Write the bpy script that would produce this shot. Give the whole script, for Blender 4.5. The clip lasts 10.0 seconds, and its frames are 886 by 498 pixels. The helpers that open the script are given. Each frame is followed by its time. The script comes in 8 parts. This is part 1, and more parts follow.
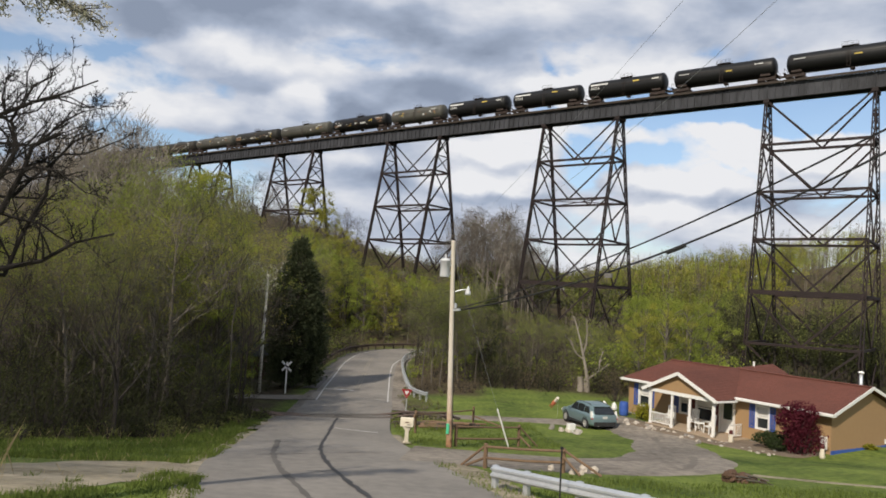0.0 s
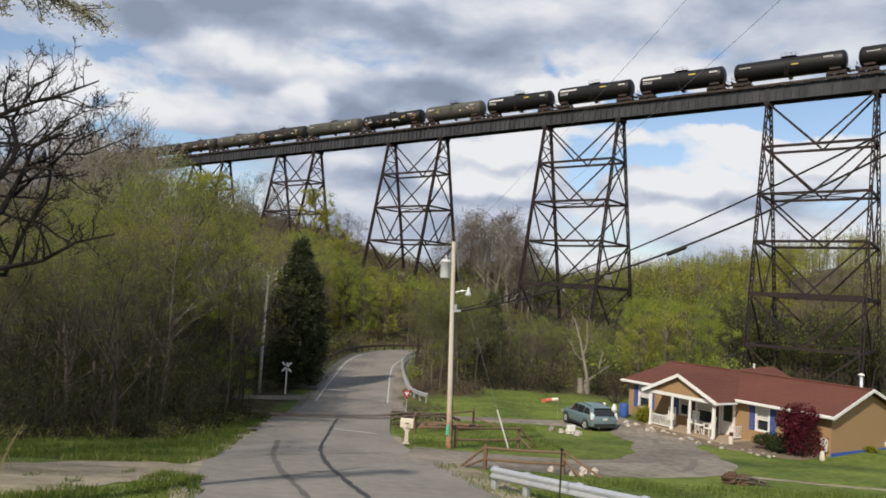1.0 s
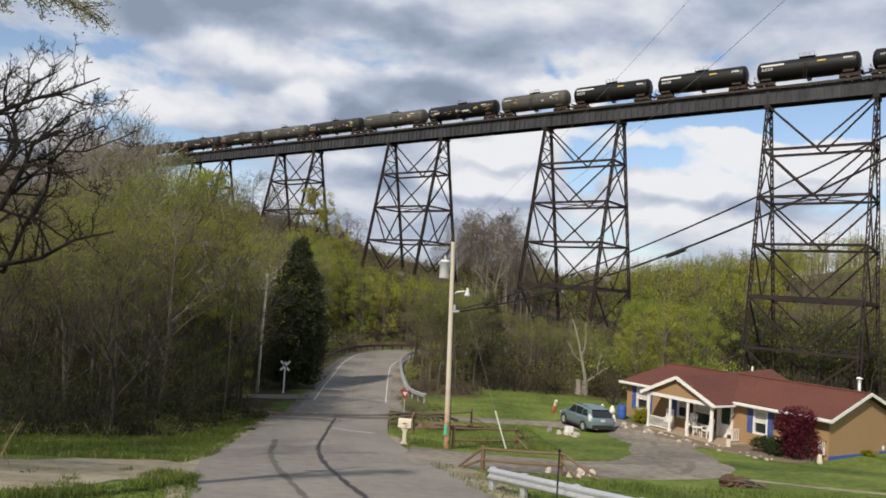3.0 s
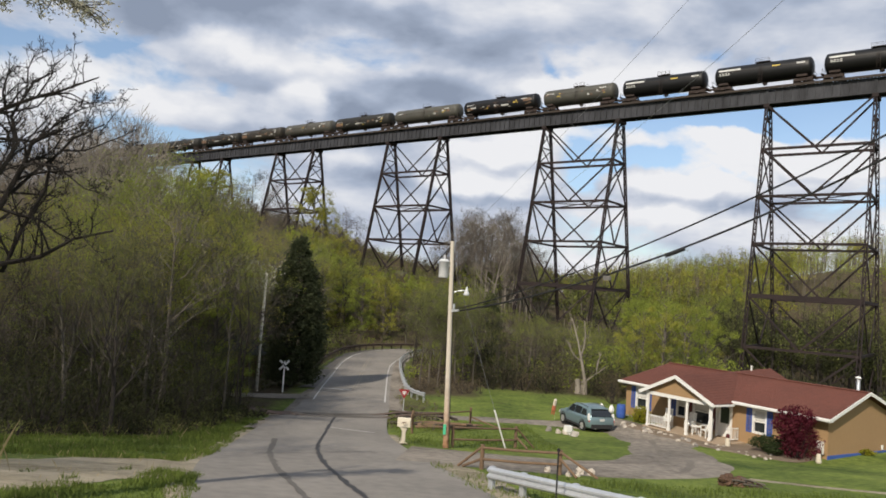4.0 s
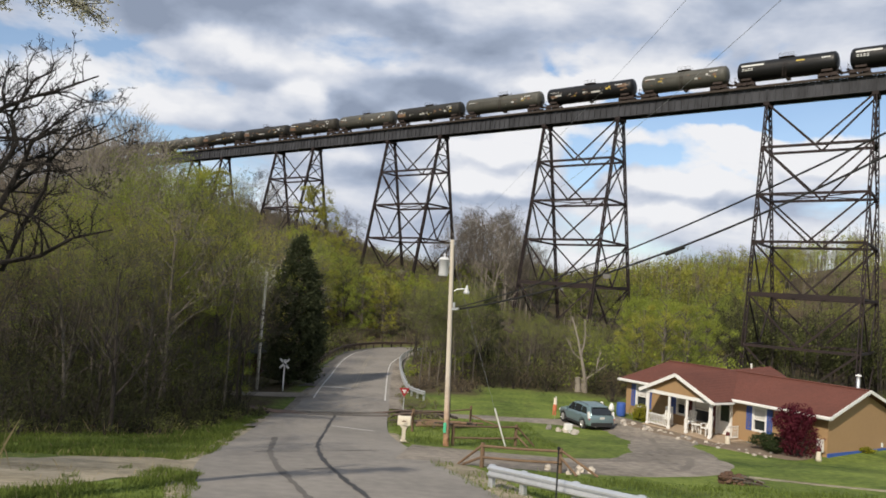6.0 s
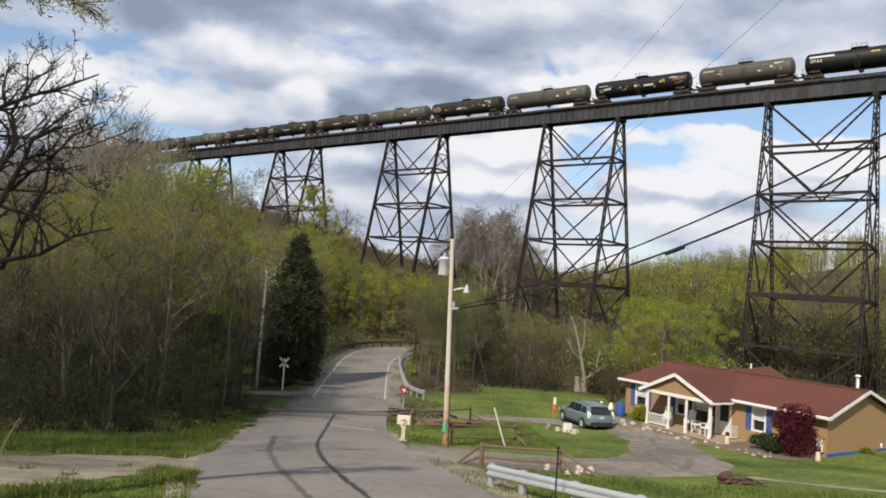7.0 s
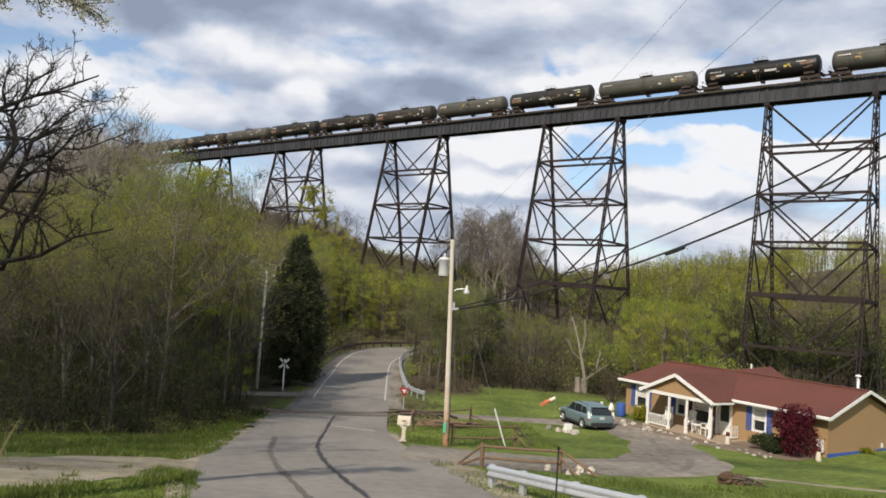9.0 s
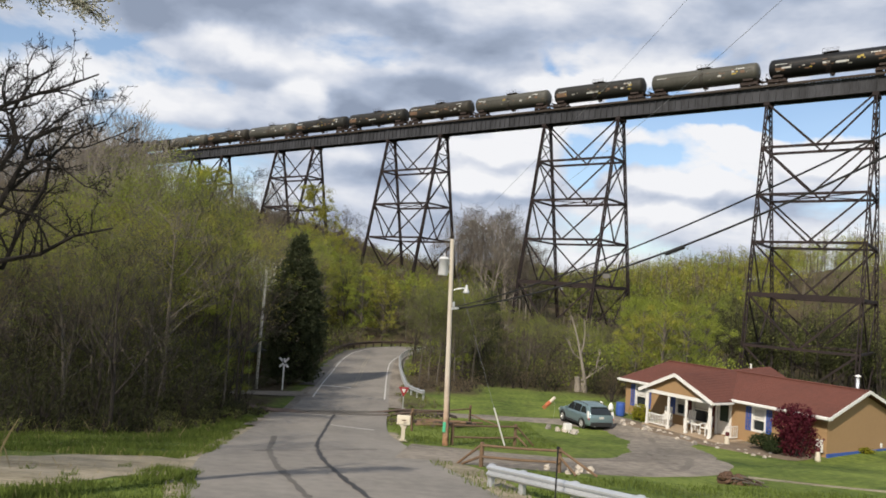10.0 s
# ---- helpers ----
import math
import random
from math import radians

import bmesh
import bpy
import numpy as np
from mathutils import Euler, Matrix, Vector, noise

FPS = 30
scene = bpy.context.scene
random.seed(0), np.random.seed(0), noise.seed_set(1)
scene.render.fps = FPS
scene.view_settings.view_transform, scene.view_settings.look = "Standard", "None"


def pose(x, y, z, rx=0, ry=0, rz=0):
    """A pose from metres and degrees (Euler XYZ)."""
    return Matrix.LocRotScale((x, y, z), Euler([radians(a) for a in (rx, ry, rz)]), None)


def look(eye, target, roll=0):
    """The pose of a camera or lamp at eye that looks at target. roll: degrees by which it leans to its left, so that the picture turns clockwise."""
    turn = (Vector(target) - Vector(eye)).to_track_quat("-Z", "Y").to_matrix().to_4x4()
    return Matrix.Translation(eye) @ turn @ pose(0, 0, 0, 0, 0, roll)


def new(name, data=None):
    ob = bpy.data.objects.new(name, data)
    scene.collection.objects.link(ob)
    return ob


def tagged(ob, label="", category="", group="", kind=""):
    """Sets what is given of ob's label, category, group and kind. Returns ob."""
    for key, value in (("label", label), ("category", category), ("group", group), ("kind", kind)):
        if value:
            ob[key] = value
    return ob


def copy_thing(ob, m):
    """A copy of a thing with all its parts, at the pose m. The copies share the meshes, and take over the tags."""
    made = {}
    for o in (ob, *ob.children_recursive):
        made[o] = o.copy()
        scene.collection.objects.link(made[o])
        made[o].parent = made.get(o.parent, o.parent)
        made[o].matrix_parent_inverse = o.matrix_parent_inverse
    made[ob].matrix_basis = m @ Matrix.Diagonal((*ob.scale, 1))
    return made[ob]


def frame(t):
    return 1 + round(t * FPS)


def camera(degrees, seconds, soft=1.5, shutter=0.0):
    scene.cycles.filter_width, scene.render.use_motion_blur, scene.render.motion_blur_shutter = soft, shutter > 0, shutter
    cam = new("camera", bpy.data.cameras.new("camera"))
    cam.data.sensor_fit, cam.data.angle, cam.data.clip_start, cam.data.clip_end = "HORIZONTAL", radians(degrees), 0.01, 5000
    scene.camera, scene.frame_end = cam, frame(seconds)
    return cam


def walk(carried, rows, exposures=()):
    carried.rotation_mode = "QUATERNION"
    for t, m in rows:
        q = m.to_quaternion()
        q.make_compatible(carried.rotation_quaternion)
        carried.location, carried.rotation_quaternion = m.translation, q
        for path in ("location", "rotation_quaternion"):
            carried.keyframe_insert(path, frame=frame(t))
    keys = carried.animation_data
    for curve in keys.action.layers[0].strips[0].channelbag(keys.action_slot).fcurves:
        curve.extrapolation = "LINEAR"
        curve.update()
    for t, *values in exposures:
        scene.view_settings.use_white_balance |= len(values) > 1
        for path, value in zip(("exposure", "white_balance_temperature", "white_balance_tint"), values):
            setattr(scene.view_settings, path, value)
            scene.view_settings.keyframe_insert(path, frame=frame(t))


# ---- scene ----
# The eye stands on a roadside bank, 8.6 m above the level crossing; x to the right, y ahead, z up.
cam = camera(63.0, 10.0, soft=1.75)
EYE = Vector((0.0, 0.0, 8.6))


def aim(yaw, pitch, roll):
    a, b = radians(yaw), radians(pitch)
    way = Vector((math.sin(a) * math.cos(b), math.cos(a) * math.cos(b), math.sin(b)))
    return look(EYE, EYE + way * 10, roll)


walk(cam, [
    (0.0, aim(-0.083, 3.403, 3.254)), (0.5, aim(-0.115, 3.459, 3.286)), (1.0, aim(-0.120, 3.481, 3.415)),
    (1.5, aim(-0.114, 3.501, 3.487)), (2.0, aim(-0.098, 3.520, 3.800)), (2.5, aim(-0.078, 3.518, 3.882)),
    (4.0, aim(-0.010, 3.456, 3.900)), (4.5, aim(0.028, 3.423, 4.000)), (5.0, aim(0.019, 3.406, 3.820)),
    (5.5, aim(0.000, 3.373, 3.787)), (7.0, aim(0.010, 3.277, 3.970)), (7.5, aim(0.000, 3.280, 3.960)),
    (8.0, aim(0.004, 3.299, 3.946)), (8.5, aim(0.010, 3.310, 3.935)), (9.0, aim(0.000, 3.324, 3.890)),
    (9.5, aim(0.000, 3.325, 3.915)), (10.0, aim(0.015, 3.280, 3.990))],
     exposures=[(0.0, 0.14), (2.5, 0.15), (5.0, 0.19), (7.5, 0.24), (10.0, 0.26)])

# ---- world, sun ----
SUN_WAY = Vector((-0.48 * math.cos(radians(40)), -0.877 * math.cos(radians(40)), math.sin(radians(40))))


def build_world():
    w = bpy.data.worlds.new("sky")
    scene.world = w
    w.use_nodes = True
    nt = w.node_tree
    nt.nodes.clear()
    N, L = nt.nodes.new, nt.links.new
    out = N("ShaderNodeOutputWorld")
    bg = N("ShaderNodeBackground")
    sky = N("ShaderNodeTexSky")
    sky.sky_type = "NISHITA"
    sky.sun_disc = False
    sky.sun_elevation = radians(40)
    sky.sun_rotation = math.atan2(SUN_WAY.x, SUN_WAY.y)
    sky.air_density, sky.dust_density, sky.ozone_density = 1.0, 1.5, 1.5
    skys = N("ShaderNodeVectorMath")
    skys.operation = "SCALE"
    skys.inputs["Scale"].default_value = 0.15
    L(sky.outputs["Color"], skys.inputs[0])
    tc = N("ShaderNodeTexCoord")
    sep = N("ShaderNodeSeparateXYZ")
    L(tc.outputs["Generated"], sep.inputs[0])
    # heaped clouds: noise over the directions, a little flattened
    dv = N("ShaderNodeVectorMath")
    dv.operation = "MULTIPLY"
    dv.inputs[1].default_value = (1.0, 1.0, 2.3)
    L(tc.outputs["Generated"], dv.inputs[0])

    def layer(scale, detail, rough, offset):
        mp = N("ShaderNodeMapping")
        mp.inputs["Location"].default_value = offset
        L(dv.outputs[0], mp.inputs[0])
        n = N("ShaderNodeTexNoise")
        n.inputs["Scale"].default_value = scale
        n.inputs["Detail"].default_value = detail
        n.inputs["Roughness"].default_value = rough
        n.inputs["Distortion"].default_value = 0.15
        L(mp.outputs[0], n.inputs["Vector"])
        return n.outputs["Fac"]

    def ramp(src, stops):
        r = N("ShaderNodeValToRGB")
        e = r.color_ramp.elements
        e[0].position, e[0].color = stops[0][0], (*stops[0][1], 1)
        e[1].position, e[1].color = stops[-1][0], (*stops[-1][1], 1)
        for p, c in stops[1:-1]:
            x = e.new(p)
            x.color = (*c, 1)
        L(src, r.inputs[0])
        return r.outputs[0]

    def calc(op, a, b, c=None):
        m = N("ShaderNodeMath")
        m.operation = op
        for k, v in enumerate((a, b, c)):
            if v is None:
                continue
            if isinstance(v, (int, float)):
                m.inputs[k].default_value = v
            else:
                L(v, m.inputs[k])
        return m.outputs[0]

    # the heaps, bases and gaps of this sky, each a soft spot about a direction (right and up per unit ahead)
    ahead = calc("MAXIMUM", sep.outputs["Y"], 0.05)
    flat = N("ShaderNodeCombineXYZ")
    L(calc("DIVIDE", sep.outputs["X"], ahead), flat.inputs[0])
    L(calc("DIVIDE", sep.outputs["Z"], ahead), flat.inputs[1])
    ragged = N("ShaderNodeTexNoise")
    ragged.inputs["Scale"].default_value, ragged.inputs["Detail"].default_value = 9.0, 6
    L(flat.outputs[0], ragged.inputs["Vector"])
    shift = N("ShaderNodeVectorMath")
    shift.operation = "MULTIPLY_ADD"
    shift.inputs[1].default_value, shift.inputs[2].default_value = (0.16, 0.09, 0.0), (-0.08, -0.045, 0.0)
    L(ragged.outputs["Color"], shift.inputs[0])
    bent = N("ShaderNodeVectorMath")
    L(flat.outputs[0], bent.inputs[0])
    L(shift.outputs[0], bent.inputs[1])
    thick, glow = None, None
    for u, v, ru, rv, more, light in DARK_HEAPS + BRIGHT_HEAPS + GAPS_OF_BLUE:
        mp = N("ShaderNodeMapping")
        mp.inputs["Location"].default_value = (-u / ru, -v / rv, 0)
        mp.inputs["Scale"].default_value = (1 / ru, 1 / rv, 0)
        L(bent.outputs[0], mp.inputs[0])
        ln = N("ShaderNodeVectorMath")
        ln.operation = "LENGTH"
        L(mp.outputs[0], ln.inputs[0])
        spot = N("ShaderNodeMapRange")
        spot.interpolation_type = "SMOOTHSTEP"
        for k, value in enumerate((0.25, 1.3, 1.0, 0.0)):
            spot.inputs[k + 1].default_value = value
        L(ln.outputs["Value"], spot.inputs[0])
        thick = calc("MULTIPLY_ADD", spot.outputs[0], more, 0.0 if thick is None else thick)
        if light:
            glow = calc("MULTIPLY_ADD", spot.outputs[0], light, 0.0 if glow is None else glow)

    # thickness of the cloud, and the thickness a little higher up: tops that thin out upwards shine, bases lie in shade
    here = layer(4.4, 11, 0.56, CLOUD_A)
    over = layer(4.4, 5, 0.5, (CLOUD_A[0], CLOUD_A[1], CLOUD_A[2] + 0.09))
    high = calc("MULTIPLY_ADD", sep.outputs["Z"], 0.46, -0.095)   # the heaps close up overhead
    cover = ramp(calc("ADD", calc("ADD", here, thick), calc("MULTIPLY_ADD", calc("MINIMUM", high, 0.12), 0.6, 0.035)), [(0.42, (0.05,) * 3), (0.475, (0.6,) * 3), (0.54, (1, 1, 1))])
    lit = calc("MULTIPLY_ADD", calc("SUBTRACT", here, over), 2.6, 0.60)
    lit = calc("MULTIPLY_ADD", calc("SUBTRACT", here, 0.5), -1.7, lit)
    lit = calc("MULTIPLY_ADD", sep.outputs["Z"], -0.75, calc("ADD", lit, 0.23))   # overhead we look at the bases
    lit = calc("ADD", calc("MULTIPLY_ADD", calc("SUBTRACT", lit, 0.5), 0.75, 0.5), glow)
    shade = ramp(lit, [(0.15, (0.26, 0.31, 0.41)), (0.40, (0.39, 0.45, 0.57)), (0.58, (0.58, 0.62, 0.71)), (0.82, (0.83, 0.835, 0.86))])
    mix = N("ShaderNodeMix")
    mix.data_type = "RGBA"
    L(cover, mix.inputs[0])
    L(skys.outputs[0], mix.inputs[6])
    L(shade, mix.inputs[7])
    L(mix.outputs[2], bg.inputs[0])
    bg.inputs[1].default_value = 0.91
    L(bg.outputs[0], out.inputs[0])


CLOUD_A = (2.35, 7.1, 0.0)
# right, up, half width, half height, thickness, brightness
DARK_HEAPS = [(-0.36, 0.372, 0.15, 0.045, 0.14, -0.40), (-0.18, 0.392, 0.20, 0.035, 0.14, -0.28), (-0.04, 0.272, 0.15, 0.042, 0.2, -0.50),
              (0.06, 0.325, 0.10, 0.045, 0.15, -0.24), (-0.13, 0.25, 0.05, 0.025, 0.2, -0.25), (0.02, 0.385, 0.2, 0.03, 0.1, -0.14),
              (0.46, 0.43, 0.25, 0.04, 0.1, -0.16), (0.06, 0.128, 0.09, 0.014, 0.12, -0.25), (0.34, 0.142, 0.12, 0.012, 0.1, -0.14),
              (-0.10, 0.150, 0.06, 0.02, 0.12, -0.28), (0.47, 0.205, 0.10, 0.012, 0.1, -0.16)]
BRIGHT_HEAPS = [(-0.33, 0.318, 0.12, 0.028, 0.16, 0.12), (-0.216, 0.262, 0.045, 0.028, 0.2, 0.26), (-0.53, 0.288, 0.10, 0.03, 0.16, 0.10),
                (-0.36, 0.238, 0.14, 0.026, 0.12, -0.04), (0.05, 0.200, 0.075, 0.017, 0.25, 0.36), (0.03, 0.157, 0.09, 0.025, 0.3, 0.38),
                (0.15, 0.302, 0.12, 0.026, 0.2, 0.32), (0.30, 0.335, 0.10, 0.045, 0.2, 0.22), (0.40, 0.237, 0.085, 0.020, 0.3, 0.36),
                (0.54, 0.232, 0.10, 0.026, 0.3, 0.36), (0.33, 0.166, 0.11, 0.018, 0.3, 0.26), (0.37, 0.120, 0.14, 0.018, 0.22, 0.22), (-0.15, 0.168, 0.045, 0.022, 0.2, 0.22)]
GAPS_OF_BLUE = [(0.30, 0.268, 0.15, 0.032, -0.26, 0), (0.47, 0.285, 0.15, 0.026, -0.24, 0), (0.19, 0.20, 0.05, 0.05, -0.22, 0), (0.25, 0.205, 0.07, 0.02, -0.24, 0),
                (0.42, 0.187, 0.05, 0.012, -0.16, 0), (0.135, 0.337, 0.022, 0.016, -0.15, 0), (0.36, 0.358, 0.05, 0.016, -0.14, 0), (-0.47, 0.247, 0.05, 0.012, -0.12, 0), (-0.27, 0.29, 0.12, 0.02, 0.06, -0.16), (-0.28, 0.205, 0.16, 0.02, 0.06, -0.16),
                (-0.40, 0.195, 0.12, 0.018, -0.16, 0), (-0.31, 0.275, 0.03, 0.012, -0.07, 0), (-0.19, 0.186, 0.06, 0.009, -0.16, 0), (-0.45, 0.333, 0.04, 0.012, -0.07, 0)]
build_world()
sun = new("sun", bpy.data.lights.new("sun", "SUN"))
sun.data.energy, sun.data.angle, sun.data.color = 4.1, radians(0.8), (1.0, 0.90, 0.76)
sun.matrix_world = look(SUN_WAY * 100, (0, 0, 0))


# ---- materials ----
def material(name, base, dark=None, scale=4.0, rough=0.8, metal=0.0, bump=0.0, bump_scale=30.0, spread=0.5, rand=0.0, fine=0.5,
             leafy=False, spec=0.3, coords="Object", stretch=(1, 1, 1)):
    """Two scales of noise between two colours, fine relief, and a little change from object to object."""
    m = bpy.data.materials.new(name)
    m.use_nodes = True
    nt = m.node_tree
    N, L = nt.nodes.new, nt.links.new
    bsdf = nt.nodes["Principled BSDF"]
    dark = dark or tuple(c * 0.6 for c in base)
    tc = N("ShaderNodeTexCoord")
    mp = N("ShaderNodeMapping")
    mp.inputs["Scale"].default_value = stretch
    L(tc.outputs[coords], mp.inputs[0])
    big, small = N("ShaderNodeTexNoise"), N("ShaderNodeTexNoise")
    big.inputs["Scale"].default_value, big.inputs["Detail"].default_value = scale * 0.25, 4
    small.inputs["Scale"].default_value, small.inputs["Detail"].default_value = scale * 3, 6
    for n in (big, small):
        L(mp.outputs[0], n.inputs["Vector"])
    mx = N("ShaderNodeMix")
    mx.inputs[0].default_value = fine
    L(big.outputs["Fac"], mx.inputs[2])
    L(small.outputs["Fac"], mx.inputs[3])
    rp = N("ShaderNodeValToRGB")
    rp.color_ramp.elements[0].position, rp.color_ramp.elements[1].position = 0.5 - spread / 2, 0.5 + spread / 2
    rp.color_ramp.elements[0].color, rp.color_ramp.elements[1].color = (*dark, 1), (*base, 1)
    L(mx.outputs[0], rp.inputs[0])
    col = rp.outputs[0]
    if rand:
        src = N("ShaderNodeNewGeometry").outputs["Random Per Island"] if leafy else N("ShaderNodeObjectInfo").outputs["Random"]
        mr = N("ShaderNodeMapRange")
        mr.inputs[3].default_value, mr.inputs[4].default_value = 1 - rand, 1 + rand
        L(src, mr.inputs[0])
        hv = N("ShaderNodeHueSaturation")
        L(mr.outputs[0], hv.inputs["Value"])
        L(col, hv.inputs["Color"])
        col = hv.outputs[0]
    L(col, bsdf.inputs["Base Color"])
    bsdf.inputs["Roughness"].default_value, bsdf.inputs["Metallic"].default_value = rough, metal
    bsdf.inputs["Specular IOR Level"].default_value = spec
    if bump:
        bn, bt = N("ShaderNodeBump"), N("ShaderNodeTexNoise")
        bt.inputs["Scale"].default_value, bt.inputs["Detail"].default_value = bump_scale, 5
        L(mp.outputs[0], bt.inputs["Vector"])
        L(bt.outputs["Fac"], bn.inputs["Height"])
        bn.inputs["Strength"].default_value, bn.inputs["Distance"].default_value = bump, 0.03
        L(bn.outputs[0], bsdf.inputs["Normal"])
    if leafy:
        bsdf.inputs["Specular IOR Level"].default_value = 0.2
        tr, ms = N("ShaderNodeBsdfTranslucent"), N("ShaderNodeMixShader")
        L(col, tr.inputs["Color"])
        ms.inputs[0].default_value = 0.45
        L(bsdf.outputs[0], ms.inputs[1])
        L(tr.outputs[0], ms.inputs[2])
        L(ms.outputs[0], nt.nodes["Material Output"].inputs[0])
    return m


M = {
    "steel": material("weathered_steel", (0.033, 0.0205, 0.0185), (0.011, 0.0085, 0.009), 1.2, 0.75, 0.0, 0.2, 20),
    "girder": material("girder_steel", (0.058, 0.060, 0.069), (0.013, 0.0135, 0.016), 2.2, 0.7, 0.0, 0.2, 12, spread=0.34, fine=0.4, stretch=(1, 1, 0.12)),
    "tie": material("creosoted_timber", (0.06, 0.048, 0.04), None, 3, 0.9),
    "concrete": material("concrete", (0.26, 0.25, 0.23), (0.16, 0.155, 0.14), 2, 0.9, bump=0.3),
    "asphalt": material("worn_asphalt", (0.265, 0.243, 0.214), (0.17, 0.157, 0.141), 0.9, 0.9, bump=0.35, bump_scale=60, spread=0.33),
    "tar": material("tar_seal", (0.055, 0.053, 0.052), (0.035, 0.034, 0.034), 3, 0.6),
    "tyre_mark": material("darkened_asphalt", (0.135, 0.124, 0.11), (0.10, 0.092, 0.083), 3, 0.85),
    "paint": material("road_paint", (0.62, 0.61, 0.58), (0.36, 0.35, 0.33), 6, 0.7, spread=0.35),
    "gravel": material("packed_gravel", (0.42, 0.365, 0.27), (0.13, 0.11, 0.068), 1.9, 0.95, bump=0.7, bump_scale=25, spread=0.32, stretch=(0.5, 2.2, 1)),
    "drive": material("driveway_gravel", (0.31, 0.27, 0.222), (0.10, 0.088, 0.074), 1.0, 0.95, bump=0.6, bump_scale=25, spread=0.3),
    "bark": material("grey_bark", (0.155, 0.135, 0.11), (0.07, 0.06, 0.05), 3, 0.95, bump=0.5, stretch=(1, 1, 0.3), rand=0.25),
    "bark_dark": material("dark_bark", (0.06, 0.05, 0.043), (0.026, 0.022, 0.02), 3, 0.95, bump=0.5, stretch=(1, 1, 0.3), rand=0.2),
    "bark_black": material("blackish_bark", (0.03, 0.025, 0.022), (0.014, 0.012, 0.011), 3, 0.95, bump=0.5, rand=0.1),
    "bark_pale": material("pale_bark", (0.32, 0.28, 0.235), (0.17, 0.15, 0.125), 3, 0.9, bump=0.4, rand=0.15),
    "leaf_yellow": material("spring_leaf_yellow", (0.44, 0.43, 0.07), (0.165, 0.165, 0.037), 0.9, 0.7, spread=0.28, fine=0.3, rand=0.15, leafy=True),
    "leaf_lime": material("spring_leaf_lime", (0.37, 0.43, 0.065), (0.12, 0.15, 0.032), 0.9, 0.7, spread=0.28, fine=0.3, rand=0.15, leafy=True),
    "leaf_olive": material("spring_leaf_olive", (0.25, 0.27, 0.075), (0.08, 0.09, 0.03), 0.9, 0.75, spread=0.28, fine=0.3, rand=0.15, leafy=True),
    "leaf_brown": material("bud_brown", (0.235, 0.185, 0.115), (0.085, 0.068, 0.043), 0.9, 0.8, spread=0.28, fine=0.35, rand=0.3, leafy=True),
    "leaf_tan": material("dry_leaf_tan", (0.36, 0.27, 0.165), (0.15, 0.11, 0.068), 0.9, 0.8, spread=0.28, fine=0.3, rand=0.2, leafy=True),
    # kept dark to carry the shade on undergrowth and the wood behind the tower
    "leaf_dark": material("dark_shaded_leaf", (0.092, 0.10, 0.037), (0.03, 0.034, 0.015), 0.9, 0.8, spread=0.28, fine=0.35, rand=0.25, leafy=True),
    "blossom": material("pale_blossom", (0.60, 0.57, 0.48), (0.36, 0.35, 0.26), 3, 0.7, rand=0.3, leafy=True),
    "needle": material("evergreen_needle", (0.078, 0.092, 0.044), (0.04, 0.05, 0.026), 1.5, 0.8, rand=0.16, leafy=True),
    "maple": material("maroon_leaf", (0.145, 0.021, 0.036), (0.07, 0.011, 0.02), 2, 0.75, rand=0.25, leafy=True),
    "shrub": material("shrub_leaf", (0.06, 0.085, 0.030), (0.028, 0.042, 0.016), 2, 0.75, rand=0.4, leafy=True),
    "forsythia": material("yellow_green_leaf", (0.36, 0.34, 0.03), (0.18, 0.19, 0.02), 2, 0.7, rand=0.35, leafy=True),
    "grass": material("grass_blade", (0.19, 0.24, 0.05), (0.085, 0.12, 0.028), 1, 0.8, rand=0.35, leafy=True),
    "straw": material("dry_grass", (0.45, 0.37, 0.20), (0.28, 0.22, 0.11), 2, 0.85, rand=0.3, leafy=True),
}


